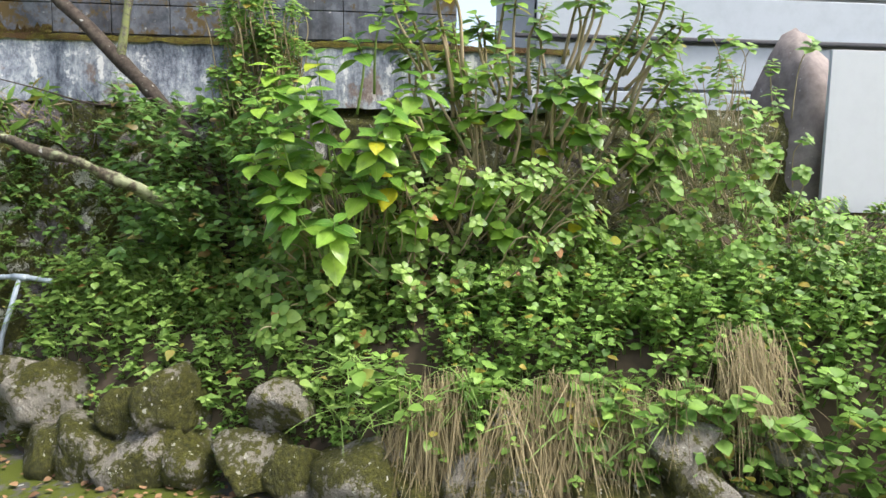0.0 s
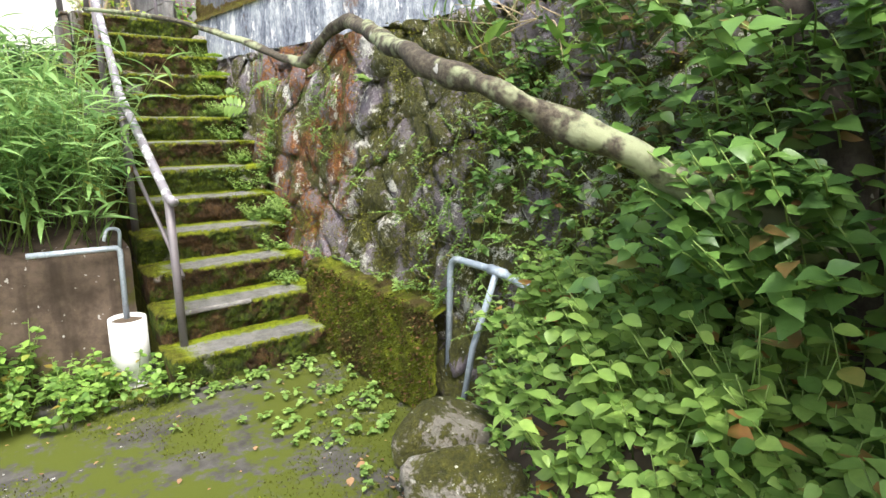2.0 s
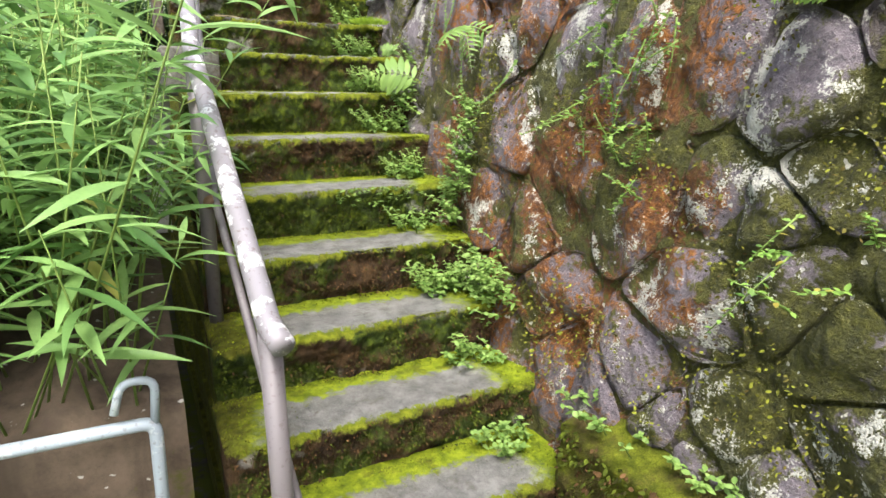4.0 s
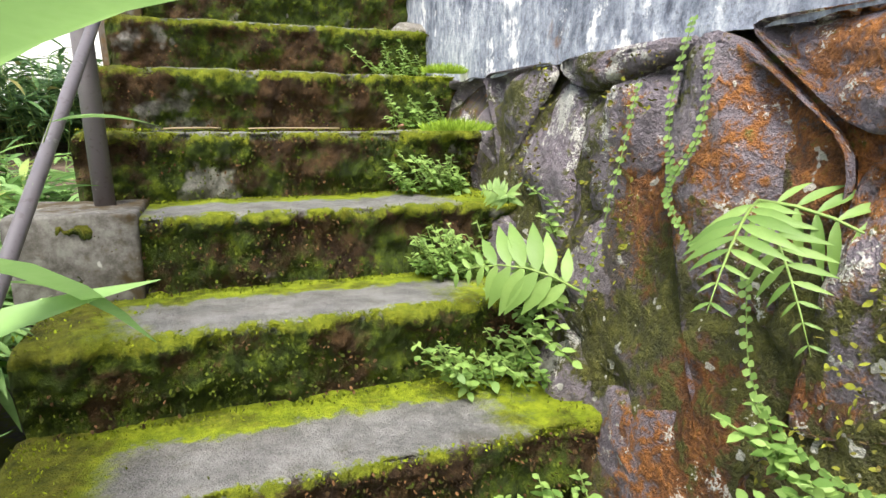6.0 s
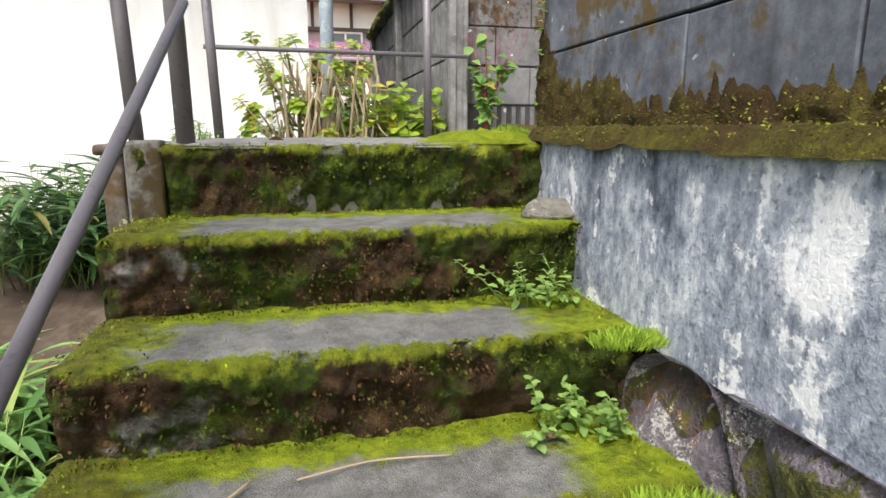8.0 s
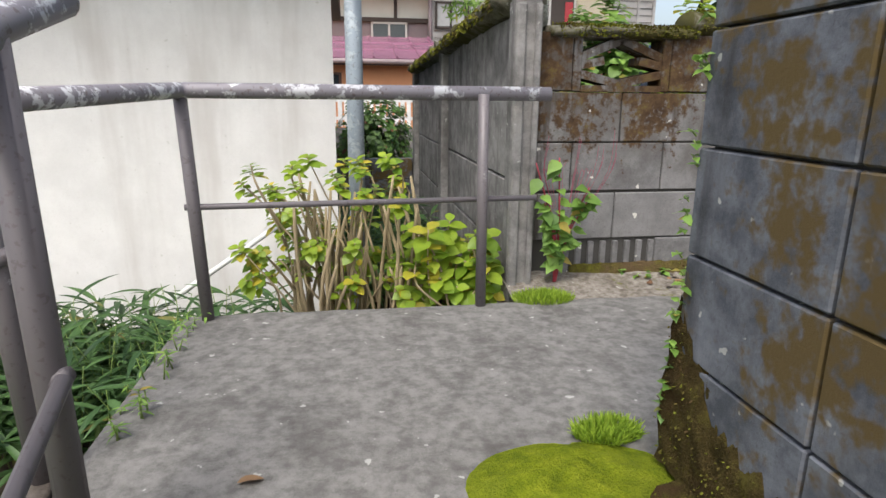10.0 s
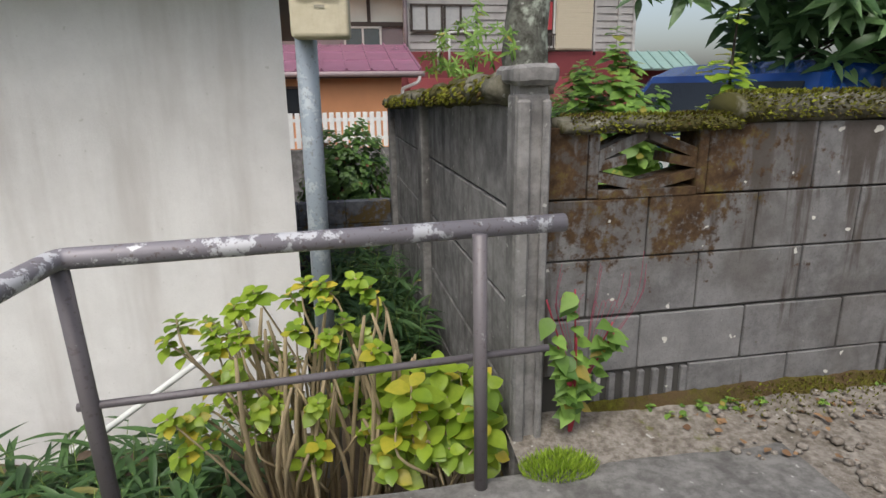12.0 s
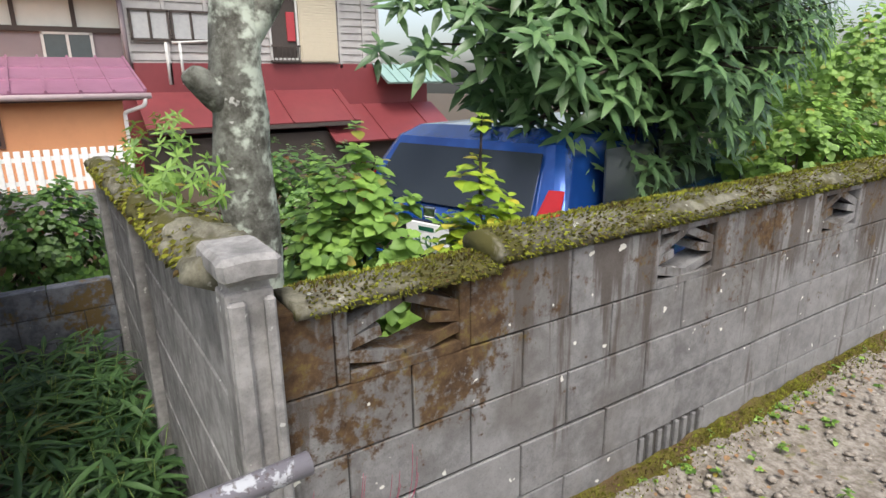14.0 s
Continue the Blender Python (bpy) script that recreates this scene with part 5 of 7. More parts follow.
def bamboo(name, xr, yr, zfn, n, height, label, lean=(0.1, -0.3), mat=None):
    pos, tips, ups, sizes, lines = [], [], [], [], []
    for _ in range(n):
        x, y = RNG.uniform(*xr), RNG.uniform(*yr)
        s = np.array((x, y, zfn(x, y)))
        h = RNG.uniform(*height)
        d = np.array((RNG.normal(lean[0], 0.22), RNG.normal(lean[1], 0.22), 1.0))
        lines.append(([tuple(s), tuple(s + d * h * 0.55), tuple(s + d * h)], 0.004, 0.0015))
        for i in range(int(RNG.integers(9, 15))):
            t = RNG.uniform(0.35, 1.0)
            a = RNG.uniform(0, 6.28)
            pos.append(s + d * h * t)
            tips.append((math.cos(a) + lean[0], math.sin(a) + lean[1], RNG.uniform(-0.35, 0.7)))
            ups.append((RNG.normal(0, 0.2), RNG.normal(0, 0.2), 1))
            sizes.append(RNG.uniform(0.11, 0.22))
    t = base(name, (sum(xr) / 2, sum(yr) / 2, zfn(xr[0], yr[0])), label=label, category="bamboo grass", kind="stuff")
    v, f = add_tubes(lines, 3)
    piece("stalks", mesh_of("stalks", v, f), M_GSTEM, t)
    piece("leaves", leaf_mesh("leaves", LANCE, pos, tips, ups, sizes, [0.58] * len(pos)), mat or M_BAMBOO, t)


def slope_z(x, y):
    return 0.74 + 1.2 * max(0, (y - 0.54)) / 5.3


bamboo("bamboo_grass", (-4.4, -2.72), (0.55, 2.3), slope_z, 620, (0.45, 1.1), "dense bamboo grass arching beside the stairs", (0.12, -0.25))
bamboo("bamboo_grass", (-4.0, -2.68), (2.3, 3.9), slope_z, 320, (0.12, 0.36), "bamboo grass below the landing", (0.18, -0.1))


bamboo("bamboo_grass", (-2.62, -2.50), (1.35, 1.65), lambda x, y: 1.0, 7, (0.22, 0.42), "bamboo sprig leaning over the steps", (0.35, -0.15))


# ---- rails of the stairs and the landing ----
def stair_rail():
    rail = base("handrail", (-2.45, 0.2, 0.19), label="painted pipe handrail up the stairs, worn to bare metal", category="handrail")
    tops = [(-2.47, 0.18, 1.09), (-2.485, 1.08, 1.66), (-2.36, 2.41, 2.56), (-2.26, 3.42, 3.30)]
    feet = [(-2.45, 0.21, 0.18), (-2.48, 1.09, 0.75), (-2.345, 2.42, 1.70), (-2.25, 3.42, 2.46)]
    for a, b in zip(feet, tops):
        tube("post", [a, b], 0.024, M_RAIL, rail, segs=14)
    tube("top_rail", [(-2.46, 0.10, 1.07), tops[0], tops[1], tops[2], tops[3], (-2.24, 3.60, 3.36)], 0.026, M_RAIL_W, rail, "top rail with white paint flaking off", segs=14)
    tube("mid_rail", [(-2.425, 0.20, 0.62), (-2.455, 1.07, 1.19), (-2.318, 2.41, 2.165), (-2.226, 3.40, 2.825)], 0.013, M_RAIL, rail, segs=10)
    for p in ((-2.465, 1.07, 1.19), (-2.33, 2.41, 2.165)):
        tube("weld", [Vector(p) + Vector((-0.01, -0.02, -0.012)), Vector(p) + Vector((-0.01, 0.02, 0.014))], 0.018, plain("rusty_weld", (0.22, 0.13, 0.08), 0.8), rail, segs=8)
    tube("mid_rail_end", [(-2.25, 3.41, 2.815), (-2.22, 3.405, 2.83)], 0.012, M_RAIL, rail, segs=8)
    return rail


def landing_rail():
    rail = base("handrail", (-2.31, 4.58, 2.47), label="pipe railing along the landing edge with flaking paint", category="handrail")
    tube("post", [(-2.44, 3.70, 2.46), (-2.465, 3.70, 3.22)], 0.022, M_RAIL, rail, segs=14)
    tube("post", [(-2.31, 4.58, 2.46), (-2.33, 4.565, 3.235)], 0.021, M_RAIL, rail, segs=14)
    tube("post", [(-1.345, 4.59, 2.46), (-1.355, 4.57, 3.235)], 0.019, M_RAIL, rail, segs=14)
    tube("top_rail", fillet([(-2.50, 3.60, 3.20), (-2.33, 4.565, 3.237), (-1.10, 4.64, 3.237)], 0.03), 0.025, M_RAIL_W, rail, "top rail mottled grey and white", segs=14)
    tube("mid_rail", [(-2.35, 4.573, 2.865), (-2.325, 4.575, 2.865), (-1.13, 4.65, 2.865)], 0.0105, M_RAIL, rail, segs=10)
    tube("clamp", [(-2.50, 3.66, 2.905), (-2.41, 3.70, 2.945)], 0.016, M_RAIL, rail, segs=10)
    return rail


stair_rail()
landing_rail()


# ---- plants on the stairs and the stone wall ----
def on_wall(y, z, out=0.0):
    return (wall_x(z) - 0.03 - out, y, z)


fern(on_wall(1.73, 1.585, 0.02), (-0.12, 0.85, 0.42), 1, 0.32, "young fern with a pale green frond on the wall", 1, (-0.5, -0.75, 0.35), 1.25)
fern(on_wall(2.1, 1.72, 0.02), (-0.6, -0.2, 0.5), 2, 0.12, "small pale fern on the wall", 11, (-0.5, -0.75, 0.35), 1.2)
fern(on_wall(1.36, 1.81, 0.02), (-0.22, -0.8, -0.75), 3, 0.22, "fern with drooping fronds in a crack of the wall", 2, (-0.75, -0.25, 0.55), 0.75)
fern(on_wall(-0.2, 1.75), (-0.6, 0.3, 0.4), 4, 0.16, "small fern on the mossy wall", 7)
vine([on_wall(1.57, 2.09, 0.01), on_wall(1.58, 1.95, 0.015), on_wall(1.55, 1.83, 0.01)], "hanging string of tiny round leaves", 3)
vine([on_wall(1.52, 2.04, 0.01), on_wall(1.50, 1.90, 0.015), on_wall(1.55, 1.80, 0.01), on_wall(1.46, 1.72, 0.01)], "hanging string of tiny round leaves", 4)
vine([on_wall(1.68, 1.99, 0.01), on_wall(1.69, 1.81, 0.015), on_wall(1.735, 1.55, 0.01)], "hanging string of tiny round leaves", 5)
vine([on_wall(1.36, 1.70, 0.01), on_wall(1.30, 1.55, 0.012), on_wall(1.15, 1.50, 0.012), on_wall(1.0, 1.58, 0.01), on_wall(0.93, 1.66, 0.01)], "looping string of tiny yellow-green leaves", 6)


def step_spots(k, n, x0, x1, dy=(0.14, 0.27)):
    z = k * RISE
    r = wall_x(z)
    return [(r + RNG.uniform(x0, x1), (k - 1) * GO + RNG.uniform(*dy), z + 0.003) for _ in range(n)]


_spots = []
for k, n in ((4, 46), (5, 16), (6, 26), (7, 26), (8, 44), (9, 36), (10, 16), (11, 14), (2, 16), (3, 18)):
    _spots += step_spots(k, n, -0.22, -0.02)
weeds("weeds", _spots, (0.05, 0.17), (9, 14), (0.020, 0.034), SMALL, M_FERN, M_GSTEM, "bright small-leaved weeds where the steps meet the wall", lean=(-0.5, -0.2, 0), start=0.1)
_spots = [on_wall(1.22 + RNG.normal(0, 0.05), 0.98 + RNG.uniform(0, 0.5)) for _ in range(85)] + [on_wall(0.85 + RNG.normal(0, 0.08), 0.80 + RNG.normal(0, 0.08)) for _ in range(80)] + [on_wall(1.9 + RNG.normal(0, 0.07), 1.5 + RNG.normal(0, 0.07)) for _ in range(50)]
weeds("weeds", _spots, (0.04, 0.12), (7, 12), (0.018, 0.034), SMALL, M_FERN, M_GSTEM, "pale green creeping weeds rooted in the wall", lean=(-0.9, -0.2, 0), start=0.1)
# creeping round leaves on the sixth riser
_spots = [(RNG.uniform(-1.95, -1.58), 1.40 - 0.02, 6 * RISE - RNG.uniform(0.01, 0.13) * RNG.random()) for _ in range(60)]
weeds("creeper", _spots, (0.005, 0.02), (3, 5), (0.012, 0.022), SMALL, M_FERN, M_GSTEM, "tiny round leaves creeping over a riser", lean=(0, -1.2, 0), category="creeper")
# sprays over the mossy rock
_spots = [on_wall(RNG.uniform(0.2, 0.55), RNG.uniform(1.25, 1.85)) for _ in range(30)] + [on_wall(RNG.uniform(-1.1, -0.2), RNG.uniform(1.0, 1.5)) for _ in range(30)] + [on_wall(RNG.uniform(-2.6, -1.0), RNG.uniform(0.6, 1.5)) for _ in range(170)] + [on_wall(RNG.uniform(-3, -1.2), RNG.uniform(1.5, 2.1)) for _ in range(60)]
weeds("weeds", _spots, (0.08, 0.22), (16, 24), (0.014, 0.026), SMALL, M_WEED, M_GSTEM, "feathery weeds hanging from the stone wall", lean=(-0.35, 0, -1.5), start=0.05)
_spots = [on_wall(RNG.uniform(-3.4, -1.3), RNG.uniform(0.9, 1.9)) for _ in range(230)]
weeds("ivy", _spots, (0.05, 0.16), (4, 6), (0.04, 0.07), HEART, M_DARKLEAF, M_GSTEM, "dark ivy with a few red leaves on the wall", lean=(-0.9, 0, 0), category="ivy", start=0.2)
_spots = [(RNG.uniform(-1.6, -1.42), RNG.uniform(-1.15, 0.3), 0.62) for _ in range(60)]
weeds("weeds", _spots, (0.03, 0.09), (5, 9), (0.02, 0.035), SMALL, M_FERN, M_GSTEM, "small weeds along the plinth top", lean=(-0.5, 0, 0))


def tuft(place, n, r, h, label):
    """A cushion of feathery bright green moss."""
    a = RNG.uniform(0, 6.28, n)
    q = r * np.sqrt(RNG.uniform(0, 1, n))
    pos = np.stack([place[0] + q * np.cos(a), place[1] + 0.6 * q * np.sin(a), np.full(n, place[2])], 1)
    tips = np.stack([0.55 * np.cos(a) * q / r + RNG.normal(0, 0.2, n), 0.5 * np.sin(a) * q / r + RNG.normal(0, 0.2, n), np.ones(n)], 1)
    ups = np.stack([RNG.normal(0, 1, n), RNG.normal(0, 1, n), RNG.normal(0.3, 0.2, n)], 1)
    t = base("moss_tuft", place, label=label, category="moss")
    piece("cushion", leaf_mesh("cushion", LANCE, pos, tips, ups, RNG.uniform(0.5, 1.0, n) * h * (1 - 0.4 * q / r), [0.5] * n), M_TUFT, t)


M_TUFT = leaf_material("feathery_moss", (0.16, 0.27, 0.02), (0.36, 0.50, 0.05), None, 0.7, 0.4)
tuft((-1.09, 4.63, 2.47), 900, 0.12, 0.055, "cushion of bright feathery moss at the fence foot")
tuft((-1.25, 3.68, 2.475), 800, 0.075, 0.065, "cushion of bright feathery moss against the block wall")
tuft((-1.33, 2.70, 2.09), 600, 0.08, 0.045, "bright feathery weed cushion on a step")
tuft((-1.40, 2.42, 1.90), 800, 0.11, 0.05, "bright feathery weed cushion on a step")


def moss_mound():
    def fn(u, v):
        a, r = u * 2 * math.pi, v
        x, y = -1.38 + 0.24 * r * math.cos(a), 3.52 + 0.17 * r * math.sin(a)
        return (x, y, 2.475 + 0.035 * (1 - r * r) * (1 + 0.6 * fbm((x * 14, y * 14, 1), 3)) - 0.006)
    v, f = sheet(fn, 40, 12)
    t = tagged(piece("moss_cushion", mesh_of("moss_cushion", v, f), M_BMOSS), "flat cushion of yellow-green moss on the landing", "moss")
    return t


moss_mound()
ston = tagged(piece("stone", stone_mesh("stone", 44, 0.10, 0.09, 0.035), M_KERB), "flat brown stone lying on a mossy step", "stone")
ston.matrix_basis = pose(-1.30, 3.20, 2.295, 0, 0, 20)
peb = tagged(piece("pebble", stone_mesh("pebble", 45, 0.017, 0.014, 0.010, subdiv=2), plain("pink_pebble", (0.45, 0.22, 0.16))), "small pinkish pebble on a step", "pebble")
peb.matrix_basis = pose(-1.484, 2.70, 1.912)
for _i, (x, y, z, s) in enumerate(((-1.90, 3.27, 2.292, 0.045), (-2.05, 3.62, 2.478, 0.05), (-1.88, 2.93, 2.105, 0.02))):
    lf = tagged(piece("dead_leaf", leaf_mesh("dead_leaf", OVATE, [(x, y, z)], [(1, 0.3, 0.15)], [(0, 0.3, 1)], [s]), M_DEADLEAF), "curled brown dead leaf lying on the concrete", "leaf", "fallen leaves")
tw = tagged(tube("twig", bend([(-2.21, 2.585, 1.908), (-2.12, 2.60, 1.91), (-2.06, 2.67, 1.909)], 4), 0.0026, M_STEM), "short curved dry twig lying on a step", "twig")
tw = tagged(tube("twig", bend([(-1.98, 2.66, 1.908), (-1.85, 2.69, 1.909), (-1.70, 2.68, 1.908)], 4), 0.0018, M_STEM), "thin dry twig lying on a step", "twig")


# ---- behind the landing ----
_r = random.Random(31)
ends = [(-2.1, 4.95, 2.84), (-1.76, 5.0, 2.94), (-1.98, 5.0, 2.99), (-1.93, 4.95, 2.66), (-1.62, 4.95, 2.55), (-2.2, 4.9, 2.6), (-1.7, 5.05, 2.85), (-1.85, 4.9, 2.9)]
ends += [(_r.uniform(-2.25, -1.6), _r.uniform(4.8, 5.25), _r.uniform(2.45, 2.98)) for _ in range(46)]
shrub("hydrangea", (-1.85, 5.05, 1.95), ends, 10, 0.064, M_HYDY, "cut-back hydrangea with bare tan stems and yellow-green leaves", 32, stem_r=0.006, out=(0, -0.4, 0.8))
_bt = base("hydrangea", (-1.8, 5.0, 1.95), label="bare tan hydrangea stems cut off short", category="shrub")
for _ in range(60):
    x, y, h = _r.uniform(-2.1, -1.5), _r.uniform(4.85, 5.15), _r.uniform(0.5, 0.98)
    tube("stem", bend([(x * 0.6 - 1.8 * 0.4, 5.02, 1.95), (x, y, 1.95 + h * 0.6), (x + _r.uniform(-0.08, 0.08), y + _r.uniform(-0.08, 0.05), 1.95 + h)], 3), [0.008] * 6 + [0.005], M_STEM, _bt, segs=6)
shrub("hydrangea", (-1.4, 4.95, 1.95), [(_r.uniform(-1.62, -1.25), _r.uniform(4.75, 5.05), _r.uniform(2.4, 2.75)) for _ in range(40)], 7, 0.105, M_HYDY, "low hydrangea with broad yellow-green leaves behind the railing", 33, stem_r=0.006, out=(0, -0.4, 0.8))
# both stands take the leaf colour with shade put into it
bamboo("bamboo_grass", (-3.4, -2.25), (4.75, 5.6), lambda x, y: 1.75, 300, (0.2, 0.62), "bamboo grass at the foot of the white wall", (0.05, -0.2), M_SHADED_SASA)
bamboo("bamboo_grass", (-1.85, -1.25), (6.0, 8.2), lambda x, y: 1.93, 240, (0.2, 0.55), "bamboo grass in the passage, leaf colour darkened for shade", (0.0, -0.15), M_SHADED_SASA)
weeds("weeds", [(RNG.uniform(-2.42, -2.30), RNG.uniform(3.8, 4.6), 2.47) for _ in range(25)], (0.02, 0.08), (4, 6), (0.02, 0.04), LANCE, M_WEED, M_GSTEM, "sparse weeds along the landing edge", lean=(0, 0, 0))


def red_stem_weed():
    t = base("weed", (-0.99, 4.78, 2.47), label="weed with red stems and heart-shaped leaves by the fence post", category="weed")
    red = plain("red_stem", (0.30, 0.03, 0.05), 0.5)
    pos, tips, ups, sizes = [], [], [], []
    for i in range(7):
        e = Vector((-1.0 + RNG.normal(0, 0.09), 4.73 + RNG.normal(0, 0.03), 2.72 + RNG.uniform(0, 0.33)))
        pts = bend([(-0.99, 4.79, 2.46), Vector((-0.99, 4.76, 2.62)).lerp(e, 0.3), e], 4)
        tube("stem", pts, [0.004] * 5 + [0.003] * 4, red, t, segs=5)
        for k in range(12):
            p = pts[2].lerp(e, RNG.uniform(0, 1))
            pos.append(p)
            tips.append((RNG.normal(0, 0.8), -0.5 + RNG.normal(0, 0.3), RNG.normal(-0.1, 0.4)))
            ups.append((0, -0.6, 0.8))
            sizes.append(RNG.uniform(0.04, 0.075))
    for i in range(18):
        e = Vector((-0.94 + RNG.uniform(-0.14, 0.2), 4.74, 2.92 + RNG.uniform(0.0, 0.22)))
        tube("flower_spike", bend([Vector((e.x * 0.5 - 0.49, 4.76, 2.8)), Vector((e.x - 0.01, 4.75, 2.95)), e], 4), [0.0009] * 8 + [0.0006], plain("pink_spike", (0.28, 0.05, 0.09), 0.6), t, segs=4)
    piece("leaves", leaf_mesh("leaves", HEART, pos, tips, ups, sizes), M_WEED, t)


red_stem_weed()
# ivy on the end of the dark block wall
_spots = [(-1.19 + RNG.uniform(0, 0.14), 3.565, RNG.uniform(2.5, 3.6)) for _ in range(60)] + [(-1.192, 3.55 - abs(RNG.normal(0, 0.008)), RNG.uniform(2.55, 3.7)) for _ in range(45)]
weeds("ivy", _spots, (0.008, 0.02), (2, 3), (0.018, 0.032), HEART, M_WEED, M_GSTEM, "young ivy climbing the end of the block wall", lean=(-0.3, 0.8, 0), category="ivy")


def meter_post():
    t = base("meter_post", (-1.80, 5.50, 1.93), label="grey-blue steel post carrying a beige meter box", category="meter post")
    tube("pole", [(-1.778, 5.50, 1.9), (-1.772, 5.50, 4.7)], 0.040, M_GALV, t, segs=20)
    beige = concrete_material("dirty_beige_enamel", (0.50, 0.45, 0.32), (0.60, 0.55, 0.42), (0.30, 0.26, 0.18), streak=True)
    m = pose(-1.715, 5.41, 3.768, 0, 0, -6)
    box = part("box", box_bm(-0.10, 0.10, -0.06, 0.06, 0, 0.29, bevel=0.014, segs=3), beige, t, "beige box with rounded edges")
    box.matrix_basis = m
    bm = box_bm(-0.072, -0.058, -0.068, -0.055, 0.125, 0.275)
    add_box(bm, 0.058, 0.072, -0.068, -0.055, 0.125, 0.275)
    add_box(bm, -0.058, 0.058, -0.068, -0.055, 0.262, 0.275)
    add_box(bm, -0.058, 0.058, -0.068, -0.055, 0.125, 0.136)
    fr = part("window_frame", bm, beige, box)
    glass = plain("dark_glass", (0.012, 0.013, 0.016), 0.08, 0.0, 0.0)
    w = part("window", box_bm(-0.058, 0.058, -0.064, -0.058, 0.136, 0.262, bevel=0.003), glass, box, "dark glass window over the meter")
    d = part("dial", box_bm(-0.025, 0.02, -0.0665, -0.0645, 0.215, 0.235), plain("pale_dial", (0.6, 0.6, 0.6), 0.4), box, "pale dial strip")
    part("label_bar", box_bm(-0.015, 0.02, -0.0625, -0.0605, 0.095, 0.105), plain("grey_mark", (0.28, 0.26, 0.2), 0.6), box)
    for o in box.children:
        o.matrix_parent_inverse.identity()
    return t


meter_post()
_cd = base("conduit", (-3.0, 5.5, 1.93), label="thin white plastic conduit slanting along the white wall", category="conduit")
tube("pipe", [(-3.6, 5.62, 1.75), (-2.78, 5.62, 2.17), (-2.15, 5.62, 2.60)], 0.014, plain("white_conduit", (0.65, 0.66, 0.64), 0.4), _cd, segs=10)
tube("bracket", [(-2.15, 5.60, 2.60), (-2.15, 5.86, 2.60)], 0.012, M_RAIL, _cd, segs=8)

# ---- the lot behind the block wall ----
lot = tagged(piece("ground_lot", box_bm_mesh(-1.0, 30.0, 5.0, 9.6, 1.8, 2.28), M_GRAVEL), "gravel parking lot behind the wall", "lot", kind="structure")


def lichen_tree():
    t = base("tree", (-0.93, 5.42, 1.93), label="tree trunk blotched with grey lichen beside the fence", category="tree")
    line = bend([(-0.93, 5.42, 2.1), (-0.95, 5.42, 3.2), (-0.96, 5.40, 3.9), (-0.94, 5.40, 4.3), (-0.98, 5.42, 5.2)], 6)
    n = len(line)
    tube("trunk", line, [0.088 - 0.02 * i / (n - 1) for i in range(n)], M_LICHEN, t, segs=18, lump=0.35)
    tube("limb", bend([(-0.96, 5.40, 4.05), (-0.80, 5.35, 4.35), (-0.62, 5.3, 4.9)], 5), [0.055, 0.05, 0.05, 0.048, 0.046, 0.044, 0.042, 0.04, 0.038, 0.036, 0.034], M_LICHEN, t, segs=12, lump=0.3)
    tube("stub", bend([(-0.97, 5.4, 3.92), (-1.06, 5.36, 3.98), (-1.10, 5.35, 4.02)], 3), [0.045, 0.045, 0.042, 0.04, 0.036, 0.03, 0.02], M_LICHEN, t, segs=10, lump=0.5)


M_LICHEN = concrete_material("lichened_bark", (0.05, 0.048, 0.038), (0.17, 0.175, 0.15), (0.03, 0.025, 0.02), (0.40, 0.44, 0.37), scale=3.5, moss_at=0.455, streak=False)
lichen_tree()


def bush(name, lo, hi, n, size, mat, label, seed, form=OVATE, per=7, twigs=14, out=(0, -0.3, 0.6)):
    """A rounded bush: whorls of leaves through an uneven ball."""
    rng = random.Random(seed)
    lo, hi = Vector(lo), Vector(hi)
    c, h = (lo + hi) / 2, (hi - lo) / 2
    ends = []
    while len(ends) < n:
        d = Vector((rng.gauss(0, 1), rng.gauss(0, 1), rng.gauss(0, 1))).normalized()
        r = rng.uniform(0.55, 1.0) * (0.85 + 0.3 * noise.noise(d * 2 + Vector((seed, 0, 0))))
        ends.append(Vector((c.x + d.x * h.x * r, c.y + d.y * h.y * r, c.z + d.z * h.z * r)))
    t = base(name, (c.x, c.y, lo.z), label=label, category="bush" if name == "bush" else "tree")
    lines = []
    for e in rng.sample(ends, min(twigs, n)):
        lines.append((bend([(c.x + rng.uniform(-0.06, 0.06), c.y, lo.z - 0.3), (c.lerp(e, 0.45)), e], 4), 0.012, 0.003))
    v, f = add_tubes(lines, 5)
    piece("branches", mesh_of("branches", v, f), M_BARK_D, t)
    leaves = []
    for e in ends:
        ax = (e - c).normalized() * 0.8 + Vector(out) * 0.6
        leaves += whorl(e, ax, per, size * rng.uniform(0.75, 1.2), rng)
    piece("leaves", leaf_mesh("leaves", form, [l[0] for l in leaves], [l[1] for l in leaves], [l[2] for l in leaves], [l[3] for l in leaves]), mat, t)
    return t


bush("bush", (-0.85, 5.15, 2.2), (-0.12, 6.3, 3.92), 560, 0.08, M_WEED, "leafy light green bush behind the block wall", 51)
bush("bush", (-0.35, 5.1, 2.2), (0.10, 5.6, 3.90), 220, 0.085, M_HYDY, "bush with yellow-green tips behind the block wall", 52)
bush("bush", (-0.95, 6.6, 2.2), (0.45, 7.8, 3.78), 900, 0.06, M_DARKLEAF, "clipped dark green hedge bush", 53)
bush("bush", (-1.30, 4.98, 3.55), (-0.98, 6.6, 3.95), 60, 0.05, M_WEED, "wispy weeds growing behind the fence top", 54, form=LANCE, twigs=0)
